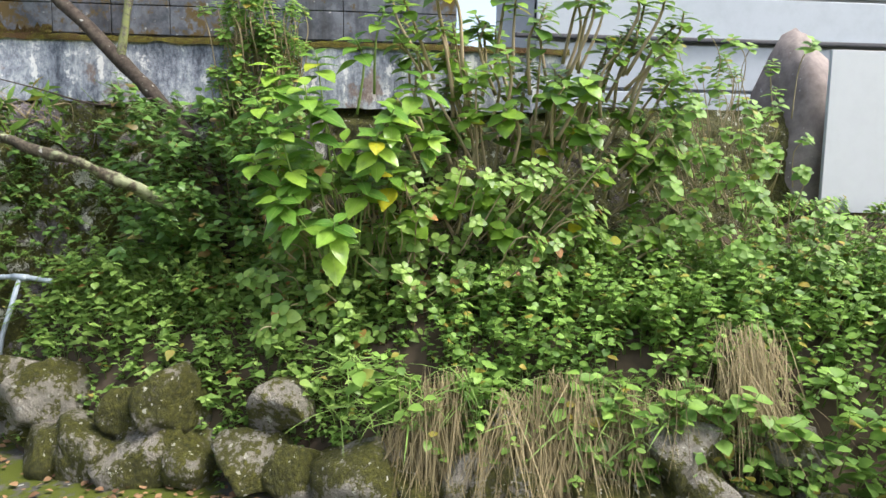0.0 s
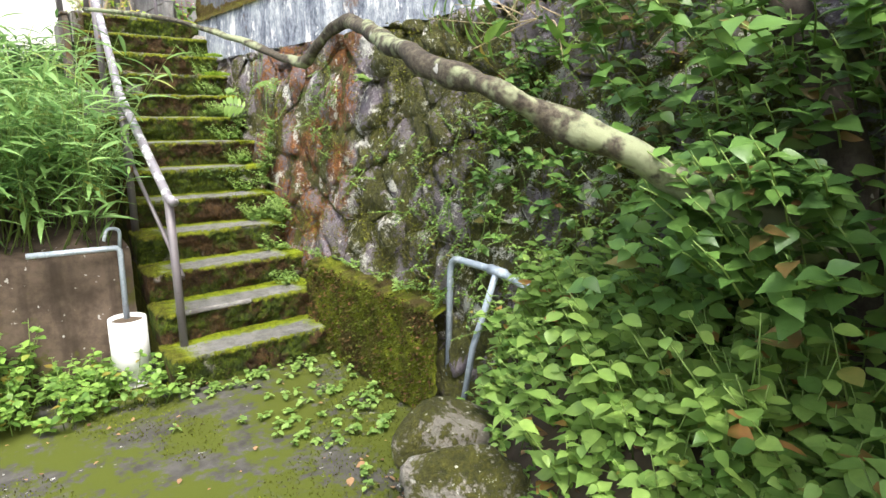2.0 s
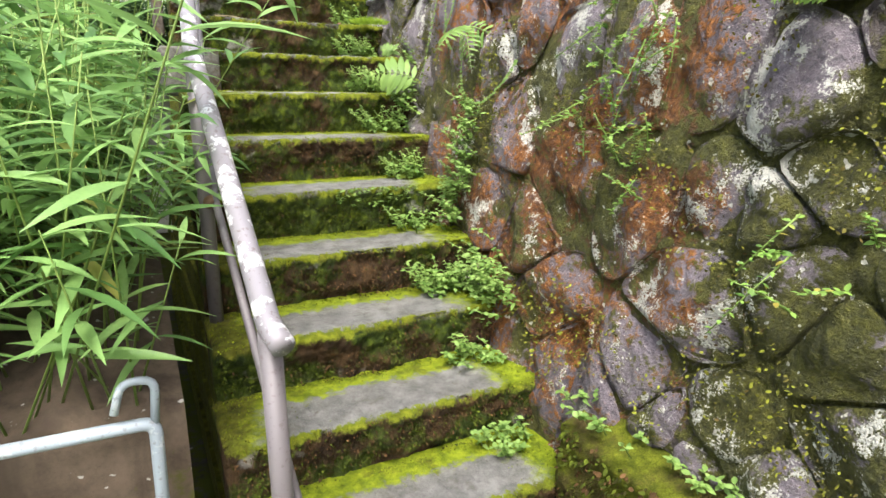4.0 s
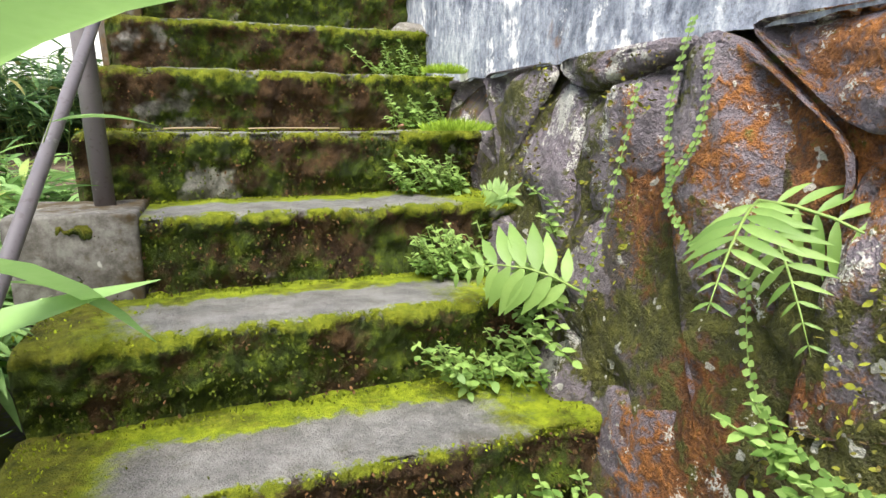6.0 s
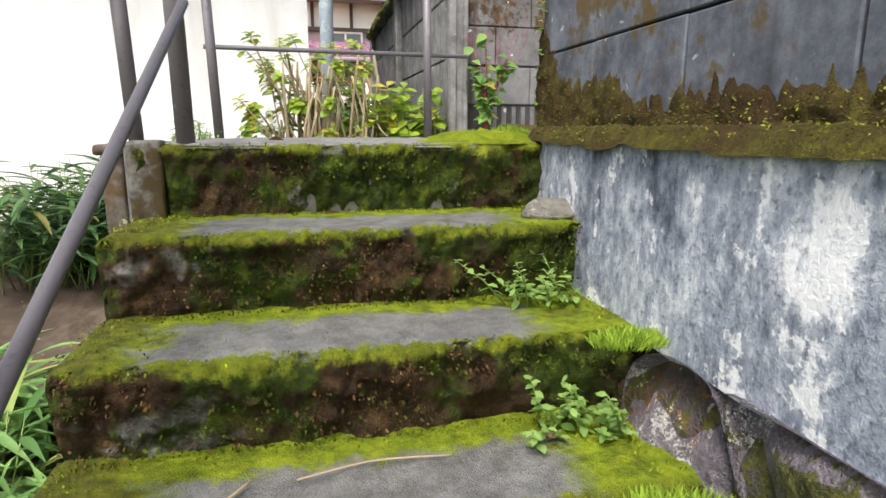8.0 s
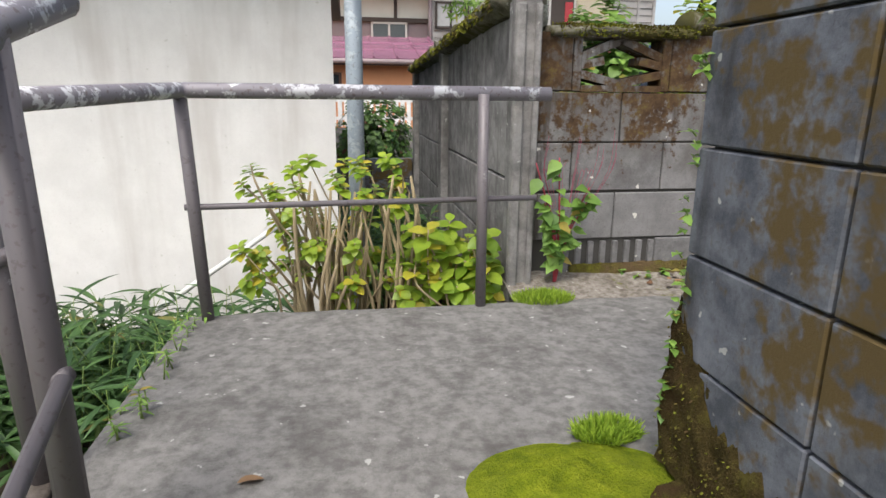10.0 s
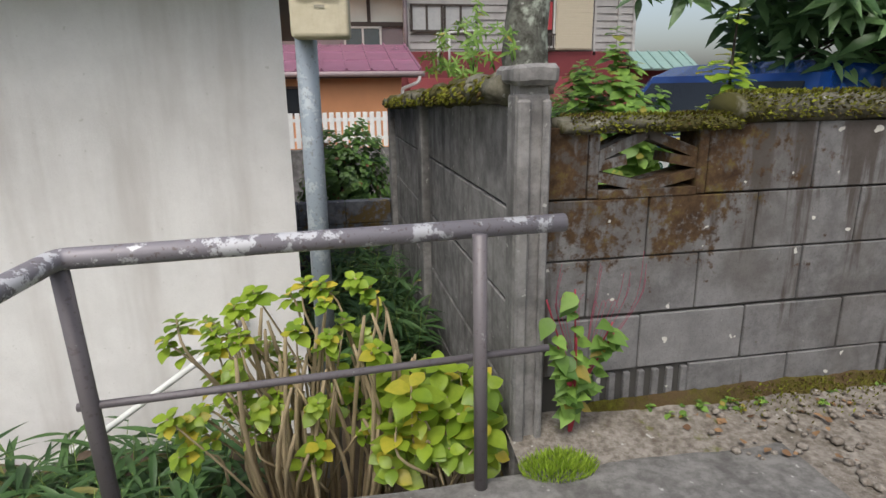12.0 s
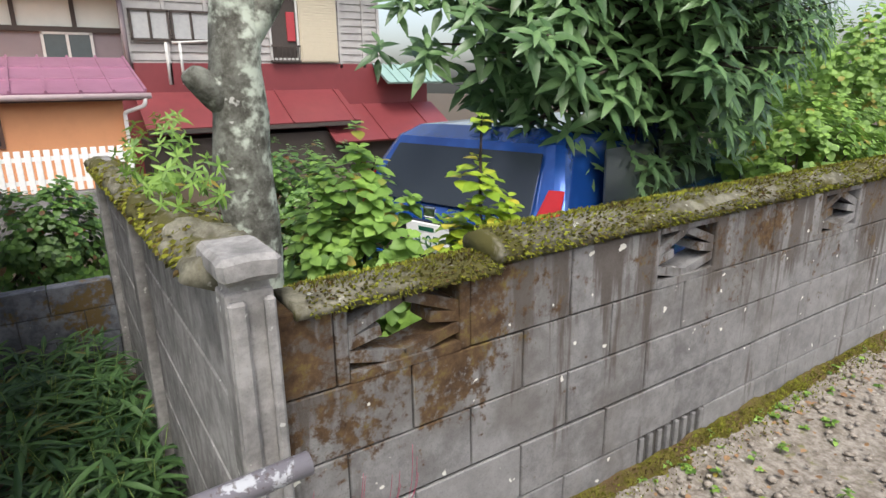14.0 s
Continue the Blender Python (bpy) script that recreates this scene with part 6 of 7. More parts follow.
bush("bush", (-2.15, 8.75, 2.0), (-0.95, 9.7, 3.36), 560, 0.08, M_DARKLEAF, "glossy dark green camellia bush", 55)
bush("bush", (2.4, 5.2, 2.4), (4.6, 6.6, 4.0), 700, 0.08, M_WEED, "light green bush by the end of the wall", 56)
bush("bush", (4.2, 5.3, 2.3), (8.5, 8.0, 5.0), 1300, 0.10, M_WEED, "tall light green thicket beyond the lot", 57)
bush("bush", (6.5, 8.0, 2.2), (15.0, 14.0, 5.6), 800, 0.16, M_WEED, "trees and thicket at the far end of the lot", 58)
bush("bush", (-6.5, 18.5, 2.2), (-3.2, 20.5, 6.6), 500, 0.16, M_HYDY, "bright green tree behind the orange building", 59)


def long_leaf_tree():
    rng = random.Random(61)
    t = base("tree", (1.6, 6.2, 2.15), label="broad evergreen tree with whorls of long drooping leaves", category="tree")
    for a, b in (((1.45, 6.3, 2.1), (1.5, 6.3, 3.9)), ((2.05, 6.4, 2.1), (2.3, 6.3, 3.9))):
        m = Vector(a).lerp(Vector(b), 0.5) + Vector((0.05, 0, 0))
        tube("trunk", bend([a, m, b], 5), [0.075 - 0.003 * i for i in range(11)], M_BARK_D, t, segs=10, lump=0.3)
    leaves, lines = [], []
    for i in range(1350):
        d = Vector((rng.gauss(0, 1), rng.gauss(0, 1), rng.gauss(0, 1))).normalized()
        r = rng.uniform(0.5, 1.0) * (0.85 + 0.35 * noise.noise(d * 2.2))
        e = Vector((2.0 + d.x * 1.95 * r, 6.2 + d.y * 1.05 * r, 4.60 + d.z * 1.35 * r))
        if e.z < 3.28 + 0.1 * math.sin(e.x * 5):
            continue
        leaves += whorl(e, (0.2 * d.x, -0.5, 0.55), 10, 0.20 * rng.uniform(0.8, 1.15), rng, 0.35)
        if i % 5 == 0:
            lines.append((bend([(2.0, 6.3, 3.8), Vector((2.0, 6.3, 4.1)).lerp(e, 0.5), e], 4), 0.02, 0.005))
    v, f = add_tubes(lines, 5)
    piece("branchwork", mesh_of("branchwork", v, f), M_BARK_D, t)
    piece("crown", leaf_mesh("crown", LANCE, [l[0] for l in leaves], [l[1] for l in leaves], [l[2] for l in leaves], [l[3] for l in leaves], [1.15] * len(leaves)), M_TREELEAF, t)


long_leaf_tree()


def car():
    """A blue estate car seen from behind, parked along the wall."""
    t = base("car", (0.42, 6.45, 2.28), -76 + 90, label="dark blue estate car parked behind the wall", category="car")
    # own axes: x towards the nose, y to its left, z up
    blue, glass = car_paint(), plain("tinted_window", (0.02, 0.025, 0.03), 0.05, 0.0, 0.0)
    prof = [(-0.02, 0.30), (-0.10, 0.45), (-0.08, 0.80), (-0.02, 0.95), (0.26, 1.37), (0.42, 1.44), (1.9, 1.45), (2.6, 1.06), (3.6, 0.92), (3.85, 0.70), (3.85, 0.30)]
    W = 0.82

    def halfw(z):
        return W if z < 0.95 else W - 0.26 * (z - 0.95) / 0.6
    v, f = [], []
    n = len(prof)
    cols = (-1.0, -0.93, -0.6, 0.0, 0.6, 0.93, 1.0)
    for s in cols:
        for x, z in prof:
            inset = 0.06 * max(0, (abs(s) - 0.9)) / 0.1
            cx = 1.9
            v.append((x + (cx - x) * inset * 0.35, s * halfw(z), z - inset * (0.4 if z > 1.4 else 0)))
    for i in range(len(cols) - 1):
        for k in range(n):
            j = (k + 1) % n
            f.append((i * n + k, i * n + j, (i + 1) * n + j, (i + 1) * n + k))
    f += [tuple(range(n)), tuple((len(cols) - 1) * n + k for k in range(n - 1, -1, -1))]
    body = piece("body", mesh_of("body", v, f, False), blue, t, "dark blue painted body")

    def quad(name, pts, mat, label="", off=(0, 0, 0)):
        bm = bmesh.new()
        vs = [bm.verts.new(Vector(p) + Vector(off)) for p in pts]
        fc = bm.faces.new(vs)
        ex = bmesh.ops.extrude_face_region(bm, geom=[fc])
        nrm = (Vector(pts[1]) - Vector(pts[0])).cross(Vector(pts[2]) - Vector(pts[0])).normalized()
        bmesh.ops.translate(bm, vec=nrm * 0.012, verts=[g for g in ex["geom"] if isinstance(g, bmesh.types.BMVert)])
        bmesh.ops.recalc_face_normals(bm, faces=bm.faces[:])
        return part(name, bm, mat, t, label)
    quad("rear_window", [(0.005, -0.62, 1.01), (0.005, 0.62, 1.01), (0.222, 0.55, 1.32), (0.222, -0.55, 1.32)][::-1], glass, "tinted rear window")
    for s in (-1, 1):
        q = [(0.42, s * 0.80, 1.0), (1.15, s * 0.80, 1.0), (1.15, s * 0.725, 1.33), (0.55, s * 0.725, 1.33)]
        quad("side_window", q if s < 0 else q[::-1], glass, "tinted side window", (0, s * 0.012, 0))
        q = [(1.23, s * 0.80, 1.0), (2.25, s * 0.80, 1.0), (1.85, s * 0.725, 1.33), (1.23, s * 0.725, 1.33)]
        quad("side_window", q if s < 0 else q[::-1], glass, "tinted side window", (0, s * 0.012, 0))
        red = plain("red_lens", (0.33, 0.008, 0.01), 0.12, 0.0, 0.2)
        q = [(-0.062, s * 0.60, 0.86), (-0.03, s * 0.775, 0.86), (0.125, s * 0.74, 1.16), (0.105, s * 0.66, 1.16)]
        quad("tail_light", q if s > 0 else q[::-1], red, "red tail light", (-0.012, s * 0.012, 0))
    plate_w = plain("white_plate", (0.8, 0.8, 0.78), 0.4, 0.0, 0.05)
    pl = part("number_plate", box_bm(-0.125, -0.105, -0.165, 0.165, 0.76, 0.925, bevel=0.003), plate_w, t, "white number plate with green figures")
    green = plain("green_figures", (0.01, 0.10, 0.05), 0.5)
    fc = bpy.data.curves.new("figures", "FONT")
    fc.body, fc.size, fc.align_x, fc.extrude = "9 05", 0.11, "CENTER", 0.001
    tmp = bpy.data.objects.new("figures", fc)
    scene.collection.objects.link(tmp)
    me = bpy.data.meshes.new_from_object(tmp.evaluated_get(bpy.context.evaluated_depsgraph_get()))
    bpy.data.objects.remove(tmp)
    fo = piece("figures", me, green)
    fo.parent = pl
    fo.matrix_basis = Matrix.Translation((-0.1265, 0.0, 0.78)) @ Matrix(((0, 0, -1, 0), (-1, 0, 0, 0), (0, 1, 0, 0), (0, 0, 0, 1)))
    part("bar", box_bm(-0.127, -0.1255, -0.06, 0.06, 0.88, 0.905), green, pl).matrix_parent_inverse.identity()
    part("bumper", box_bm(-0.14, 0.1, -0.82, 0.82, 0.36, 0.70, bevel=0.04, segs=3), blue, t, smooth=True)
    part("plate_recess", box_bm(-0.112, -0.07, -0.60, 0.60, 0.70, 0.93, bevel=0.01), plain("black_plastic", (0.015, 0.015, 0.017), 0.45), t, "black panel round the number plate")
    part("badge", box_bm(-0.10, -0.088, -0.045, 0.045, 0.95, 1.02, bevel=0.012), plain("chrome", (0.7, 0.7, 0.72), 0.15, 1.0, 0.0), t, "small chrome badge")
    tyre, rim = plain("tyre_rubber", (0.02, 0.02, 0.02), 0.8), plain("alloy", (0.5, 0.5, 0.52), 0.3, 1.0)
    for x in (0.65, 3.05):
        for s in (-1, 1):
            bm = bmesh.new()
            bmesh.ops.create_cone(bm, cap_ends=True, segments=28, radius1=0.31, radius2=0.31, depth=0.2, matrix=Matrix.Translation((x, s * 0.73, 0.31)) @ Matrix.Rotation(math.pi / 2, 4, "X"))
            bmesh.ops.bevel(bm, geom=[e for e in bm.edges if len(e.link_faces) == 2 and e.calc_face_angle(0) > 1], offset=0.03, segments=2, affect="EDGES")
            w = part("wheel", bm, tyre, t, smooth=False)
            bm = bmesh.new()
            bmesh.ops.create_cone(bm, cap_ends=True, segments=20, radius1=0.2, radius2=0.2, depth=0.215, matrix=Matrix.Translation((x, s * 0.73, 0.31)) @ Matrix.Rotation(math.pi / 2, 4, "X"))
            part("rim", bm, rim, w).matrix_parent_inverse.identity()
            w.matrix_parent_inverse.identity()
    for o in t.children:
        o.matrix_parent_inverse.identity()
    return t


def car_paint():
    m = Mat("blue_car_paint")
    n = m.noise(5.0, 3.0)
    m.set(Base_Color=m.mix(m.step(n, 0.4, 0.7), (0.012, 0.06, 0.26), (0.02, 0.085, 0.33)), Roughness=0.18, Metallic=0.35, Coat_Weight=0.6)
    return m.m


car()


# ---- houses beyond the lot ----
def rib_roof(parent, x0, x1, y0, z0, y1, z1, mat, name="roof", pitch=0.42, thick=0.05):
    """A sloping sheet roof with standing seams."""
    bm = bmesh.new()
    L = math.hypot(y1 - y0, z1 - z0)
    m = Matrix.Translation((0, y0, z0)) @ Matrix.Rotation(math.atan2(z1 - z0, y1 - y0), 4, "X")
    add_box(bm, x0, x1, 0, L, 0, thick)
    x, seams = x0, []
    while x <= x1 + 0.001:
        seams.append(x)
        x += pitch
    bmesh.ops.transform(bm, matrix=m, verts=bm.verts[:])
    roof = part(name, bm, mat, parent)
    seam = bpy.data.meshes.new("seam")
    bm = box_bm(-0.018, 0.018, -0.01, L, thick, thick + 0.035)
    bmesh.ops.transform(bm, matrix=m, verts=bm.verts[:])
    bm.to_mesh(seam)
    bm.free()
    for x in seams:
        o = piece("seam", seam, mat, roof)
        o.matrix_basis = pose(x, 0, 0)
    return roof


def orange_house():
    h = base("house", (-3, 15, 1.9), label="low orange house with a ribbed purple metal roof", category="house")
    part("wall", box_bm(-7.0, -0.36, 14.0, 18.0, 1.9, 3.86), plain("orange_stucco", (0.70, 0.33, 0.16), 0.85, 0.0, 0.12, 4.0), h, "smooth orange stuccoed wall")
    rib_roof(h, -7.2, -0.05, 13.72, 3.86, 15.9, 4.42, plain("purple_tin", (0.36, 0.17, 0.25), 0.25, 0.3, 0.25, 2.0))
    _tin = bpy.data.materials["purple_tin"]
    for k in (0.33, 0.66):
        yy, zz = 13.72 + 2.18 * k, 3.86 + 0.56 * k + 0.052
        part("cross_seam", box_bm(-7.2, -0.05, yy - 0.015, yy + 0.015, zz - 0.01, zz + 0.02), _tin, h)
    part("fascia", box_bm(-7.2, -0.05, 13.70, 13.76, 3.78, 3.88), plain("fascia_brown", (0.12, 0.08, 0.07)), h)
    white = plain("white_pvc", (0.82, 0.82, 0.80), 0.4)
    tube("gutter", [(-7.2, 13.66, 3.86), (-0.0, 13.66, 3.84)], 0.045, plain("pale_gutter", (0.42, 0.33, 0.33), 0.5), h, segs=10)
    tube("downpipe", fillet([(-0.08, 13.66, 3.82), (-0.10, 13.70, 3.70), (-0.36, 13.92, 3.60), (-0.36, 13.92, 1.9)], 0.05), 0.03, white, h, "white downpipe", segs=10)
    part("window", box_bm(-2.6, -1.95, 13.96, 14.02, 3.2, 3.62, bevel=0.01), plain("dark_pane", (0.03, 0.035, 0.04), 0.1), h)
    part("window_frame", box_bm(-2.65, -1.9, 13.97, 13.99, 3.16, 3.66), plain("brown_frame", (0.12, 0.06, 0.04)), h)
    f = base("picket_fence", (-3, 12, 2.2), label="white picket fence in front of the orange house", category="fence")
    me = bpy.data.meshes.new("picket")
    bm = box_bm(-0.033, 0.033, 0, 0.02, 2.78, 3.28, bevel=0.006, segs=1)
    bm.to_mesh(me)
    bm.free()
    for i in range(56):
        o = piece("picket", me, white)
        o.matrix_basis = pose(-0.58 - i * 0.096, 12, 0)
        o.parent = f
        o.matrix_parent_inverse = f.matrix_basis.inverted()
    for z in (2.88, 3.15):
        part("rail", box_bm(-6.0, -0.55, 12.02, 12.05, z, z + 0.05), white, f)
    part("base_wall", box_bm(-6.0, -0.5, 11.95, 12.12, 1.9, 2.76), M_PANEL, f)


def timber_house():
    h = base("house", (3, 19, 1.9), label="old two-storey timber house with grey boards and maroon lean-tos", category="house")
    maroon = plain("maroon_paint", (0.16, 0.025, 0.03), 0.6, 0.0, 0.25, 2.0)
    grey = plain("weathered_boards", (0.40, 0.39, 0.38), 0.85, 0.0, 0.4, 3.0)
    mauve = plain("mauve_siding", (0.20, 0.165, 0.175), 0.7, 0.0, 0.2, 2.0)
    cream = plain("cream_plaster", (0.62, 0.62, 0.56), 0.8, 0.0, 0.15, 2.0)
    dark, white = plain("dark_timber_and_shade", (0.05, 0.04, 0.035), 0.8), plain("pale_frame", (0.50, 0.50, 0.48), 0.5)
    pane, curtain = plain("grey_pane", (0.06, 0.08, 0.09), 0.08), plain("lace_curtain", (0.35, 0.36, 0.36), 0.8)
    part("lower_wall", box_bm(-0.4, 7.6, 18.0, 22.0, 1.9, 4.45), maroon, h, "maroon lower wall")
    part("upper_wall", box_bm(0.25, 6.2, 18.05, 22.0, 4.45, 6.9), grey, h, "weathered grey board wall")
    part("side_wing", box_bm(-3.2, 0.25, 18.3, 22.0, 1.9, 5.10), mauve, h, "mauve siding")
    part("side_wing_top", box_bm(-3.2, 0.25, 18.3, 22.0, 5.10, 6.3), cream, h, "cream plaster above a dark beam")
    part("beam", box_bm(-3.2, 0.3, 18.22, 18.30, 5.04, 5.14), dark, h)
    for x in (-2.6, -1.6, -0.6):
        part("beam", box_bm(x, x + 0.08, 18.24, 18.30, 5.14, 6.3), dark, h)
    for k in range(14):
        part("board_joint", box_bm(0.25, 6.2, 18.03, 18.05, 4.5 + k * 0.17, 4.508 + k * 0.17), dark, h)
    for x in (0.3, 1.05, 1.9, 2.9, 5.05, 5.7, 6.12):
        part("batten", box_bm(x, x + 0.07, 18.0, 18.05, 4.0 if x < 3 else 4.35, 6.9), grey, h)

    def window(x0, x1, z0, z1, inner=pane, panes=2, y=18.0):
        w = part("window", box_bm(x0, x1, y - 0.02, y + 0.03, z0, z1), inner, h)
        fr = bmesh.new()
        for a in range(panes + 1):
            xx = x0 + (x1 - x0) * a / panes
            add_box(fr, xx - 0.025, xx + 0.025, y - 0.05, y - 0.02, z0, z1)
        for zz in (z0, z1):
            add_box(fr, x0 - 0.03, x1 + 0.03, y - 0.05, y - 0.02, zz - 0.025, zz + 0.025)
        part("window_frame", fr, white if inner is not curtain else dark, w)
    window(-1.15, -0.30, 4.42, 5.02, pane, 2, 18.28)
    window(0.42, 1.15, 4.92, 5.5, curtain, 2)
    window(1.22, 2.0, 4.92, 5.5, curtain, 2)
    window(3.32, 3.98, 4.55, 5.9, dark, 1)
    rail = bmesh.new()
    for k in range(7):
        add_box(rail, 3.34 + k * 0.1, 3.36 + k * 0.1, 17.88, 17.90, 4.52, 4.82)
    add_box(rail, 3.30, 4.0, 17.87, 17.91, 4.82, 4.86)
    add_box(rail, 3.30, 4.0, 17.87, 18.0, 4.48, 4.52)
    part("balcony_rail", rail, dark, h)
    part("hanging_cloth", box_bm(3.72, 3.92, 17.94, 17.97, 4.95, 5.6, bevel=0.01), plain("red_cloth", (0.35, 0.04, 0.05), 0.8), h, "red cloth in the window")
    sh = bmesh.new()
    add_box(sh, 4.02, 4.98, 17.93, 18.0, 4.48, 6.1)
    beige = plain("beige_slats", (0.50, 0.45, 0.34), 0.6, 0.0, 0.1)
    sb = part("shutter_box", sh, beige, h, "beige ribbed shutter box")
    for k in range(26):
        part("slat", box_bm(4.05, 4.95, 17.90, 17.93, 4.52 + k * 0.06, 4.572 + k * 0.06), beige, sb)
    # pole frame for drying clothes
    for x in (0.98, 1.25):
        tube("drying_pole", [(x, 17.6, 4.0), (x, 17.6, 4.85)], 0.03, white, h, segs=8)
    tube("drying_pole", [(1.1, 17.6, 4.84), (2.0, 17.6, 4.90)], 0.025, white, h, segs=8)
    tube("downpipe", [(0.28, 17.95, 3.9), (0.26, 17.95, 6.2)], 0.05, mauve, h, segs=8)
    mroof = plain("maroon_tin", (0.20, 0.045, 0.05), 0.35, 0.2, 0.3, 2.0)
    rib_roof(h, 0.3, 4.95, 16.8, 3.10, 18.0, 3.80, mroof, "lean_to_roof", 1.5)
    rib_roof(h, 4.2, 7.7, 16.6, 2.62, 18.0, 3.42, mroof, "lean_to_roof", 1.4)
    part("fascia", box_bm(0.3, 4.95, 16.77, 16.81, 3.03, 3.12), dark, h)
    # dark solid standing in for the shade under the lean-to roofs
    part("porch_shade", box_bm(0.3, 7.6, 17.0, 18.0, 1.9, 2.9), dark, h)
    rib_roof(h, 5.95, 7.6, 17.2, 3.95, 18.0, 4.40, plain("verdigris_tin", (0.22, 0.33, 0.30), 0.5), "small_roof", 0.3)
    part("eave", box_bm(-3.4, 6.5, 17.4, 22.2, 6.9, 7.1), dark, h)
    part("wing_eave", box_bm(-3.5, 0.3, 17.7, 22.0, 5.75, 5.85), plain("grey_tiles", (0.18, 0.19, 0.21)), h)


orange_house()
timber_house()


# ---- along the foot of the block wall ----
_spots = [(RNG.uniform(-0.75, 4.5), 4.86 - abs(RNG.normal(0, 0.05)), 2.48) for _ in range(130)] + [(RNG.uniform(0.1, 2.5), RNG.uniform(4.35, 4.7), 2.465) for _ in range(26)]
weeds("weeds", _spots, (0.01, 0.06), (4, 7), (0.018, 0.04), OVATE, M_WEED, M_GSTEM, "low weeds along the foot of the block wall", lean=(0, -0.3, 0))
litter("dead_leaves", [(RNG.uniform(-0.6, 5), 4.86 - abs(RNG.normal(0, 0.22)), 2.49) for _ in range(420)], "brown leaf litter along the track", size=(0.012, 0.035))


def verge():
    """Strip of moss and earth piled along the foot of the block wall."""
    def fn(u, v):
        x = -0.9 + 7.4 * u
        w = min(1.0, 0.15 + (x + 0.9) / 1.2) * (0.13 + 0.06 * noise.noise(Vector((x * 2.2, 0, 3))) + 0.03 * noise.noise(Vector((x * 9, 0, 5))))
        y = 4.868 - w * v
        return (x, y, 2.505 + 0.035 * (1 - v) ** 1.5 * (1 + 0.6 * noise.noise(Vector((x * 5, v, 1)))) - 0.055 * v + 0.010 * fbm((x * 14, y * 14, 2), 4))
    v, f = sheet(fn, 320, 10)
    mat = moss_material("verge_moss", (0.06, 0.045, 0.018), (0.13, 0.12, 0.022), (0.24, 0.25, 0.03), (0.14, 0.095, 0.05))
    ob = tagged(piece("ground_verge", mesh_of("ground_verge", v, f), mat), "mossy strip of earth along the foot of the block wall", "verge", kind="structure")
    pos = [(RNG.uniform(-0.4, 4.5), 4.86 - abs(RNG.normal(0, 0.07)), 2.525) for _ in range(5000)]
    n = len(pos)
    pos = [(x, y, 2.49 + 0.045 * max(0, 1 - (4.868 - y) / 0.14)) for x, y, z in pos]
    hair("verge_moss", pos, np.stack([RNG.normal(0, 0.6, n), RNG.normal(-0.3, 0.5, n), np.ones(n)], 1), (0.006, 0.016), M_CAPHAIR, ob, "tufts of yellow-green moss")


def gravel():
    bm_forms = [stone_mesh("pebble", 400 + s, 0.02, 0.018, 0.011, 8, 0.1, 1) for s in range(4)]
    vs, fs = [], []
    rng = random.Random(71)
    for _ in range(2600):
        x, y = rng.uniform(-0.55, 4.5), rng.uniform(3.7, 4.82)
        if x < -0.3 and y < 4.5:
            continue
        me = rng.choice(bm_forms)
        s, a = rng.uniform(0.2, 1.1) ** 2.4, rng.uniform(0, 6.28)
        o = len(vs)
        for v in me.vertices:
            vs.append((x + (v.co.x * math.cos(a) - v.co.y * math.sin(a)) * s, y + (v.co.x * math.sin(a) + v.co.y * math.cos(a)) * s, 2.468 + 0.045 * max(0, (y - 4.5) / 0.4) + v.co.z * s))
        fs += [tuple(k + o for k in p.vertices) for p in me.polygons]
    t = tagged(piece("gravel", mesh_of("gravel", vs, fs), concrete_material("pale_gravel", (0.15, 0.125, 0.10), (0.33, 0.30, 0.26), (0.10, 0.08, 0.06), scale=6.0, streak=False)), "loose pale gravel on the track", "gravel", kind="stuff")


gravel()


# ---- shaggy moss ----
def hair_material(name, *stops):
    m = Mat(name)
    isl = m.t.nodes.new("ShaderNodeNewGeometry").outputs["Random Per Island"]
    f = m.math("ADD", m.math("MULTIPLY", m.noise(4.0, 5.0, 0.7), 1.3), m.math("SUBTRACT", m.math("MULTIPLY", isl, 0.5), 0.4))
    m.set(Base_Color=m.ramp(f, *stops), Roughness=0.95, Specular_IOR_Level=0.1)
    return m.m


M_HAIR = hair_material("shaggy_riser_moss", (0.2, (0.13, 0.07, 0.03)), (0.40, (0.04, 0.024, 0.010)), (0.54, (0.03, 0.040, 0.006)), (0.8, (0.085, 0.11, 0.012)))
M_FRINGE = hair_material("bright_fringe_moss", (0.2, (0.06, 0.06, 0.008)), (0.5, (0.14, 0.175, 0.010)), (0.8, (0.26, 0.32, 0.018)))
M_YARDHAIR = hair_material("yard_moss", (0.2, (0.045, 0.04, 0.012)), (0.5, (0.062, 0.075, 0.009)), (0.8, (0.13, 0.155, 0.014)))
M_CAPHAIR = hair_material("coping_moss", (0.2, (0.07, 0.045, 0.02)), (0.5, (0.11, 0.11, 0.018)), (0.8, (0.22, 0.24, 0.03)))


def hair(name, pos, tips, size, mat, parent, label=""):
    n = len(pos)
    ob = piece(name, leaf_mesh(name, SMALL, pos, tips, RNG.normal(0, 1, (n, 3)), RNG.uniform(*size, n), RNG.uniform(0.6, 1.2, n)), mat, parent, label)
    return tagged(ob, kind="stuff")


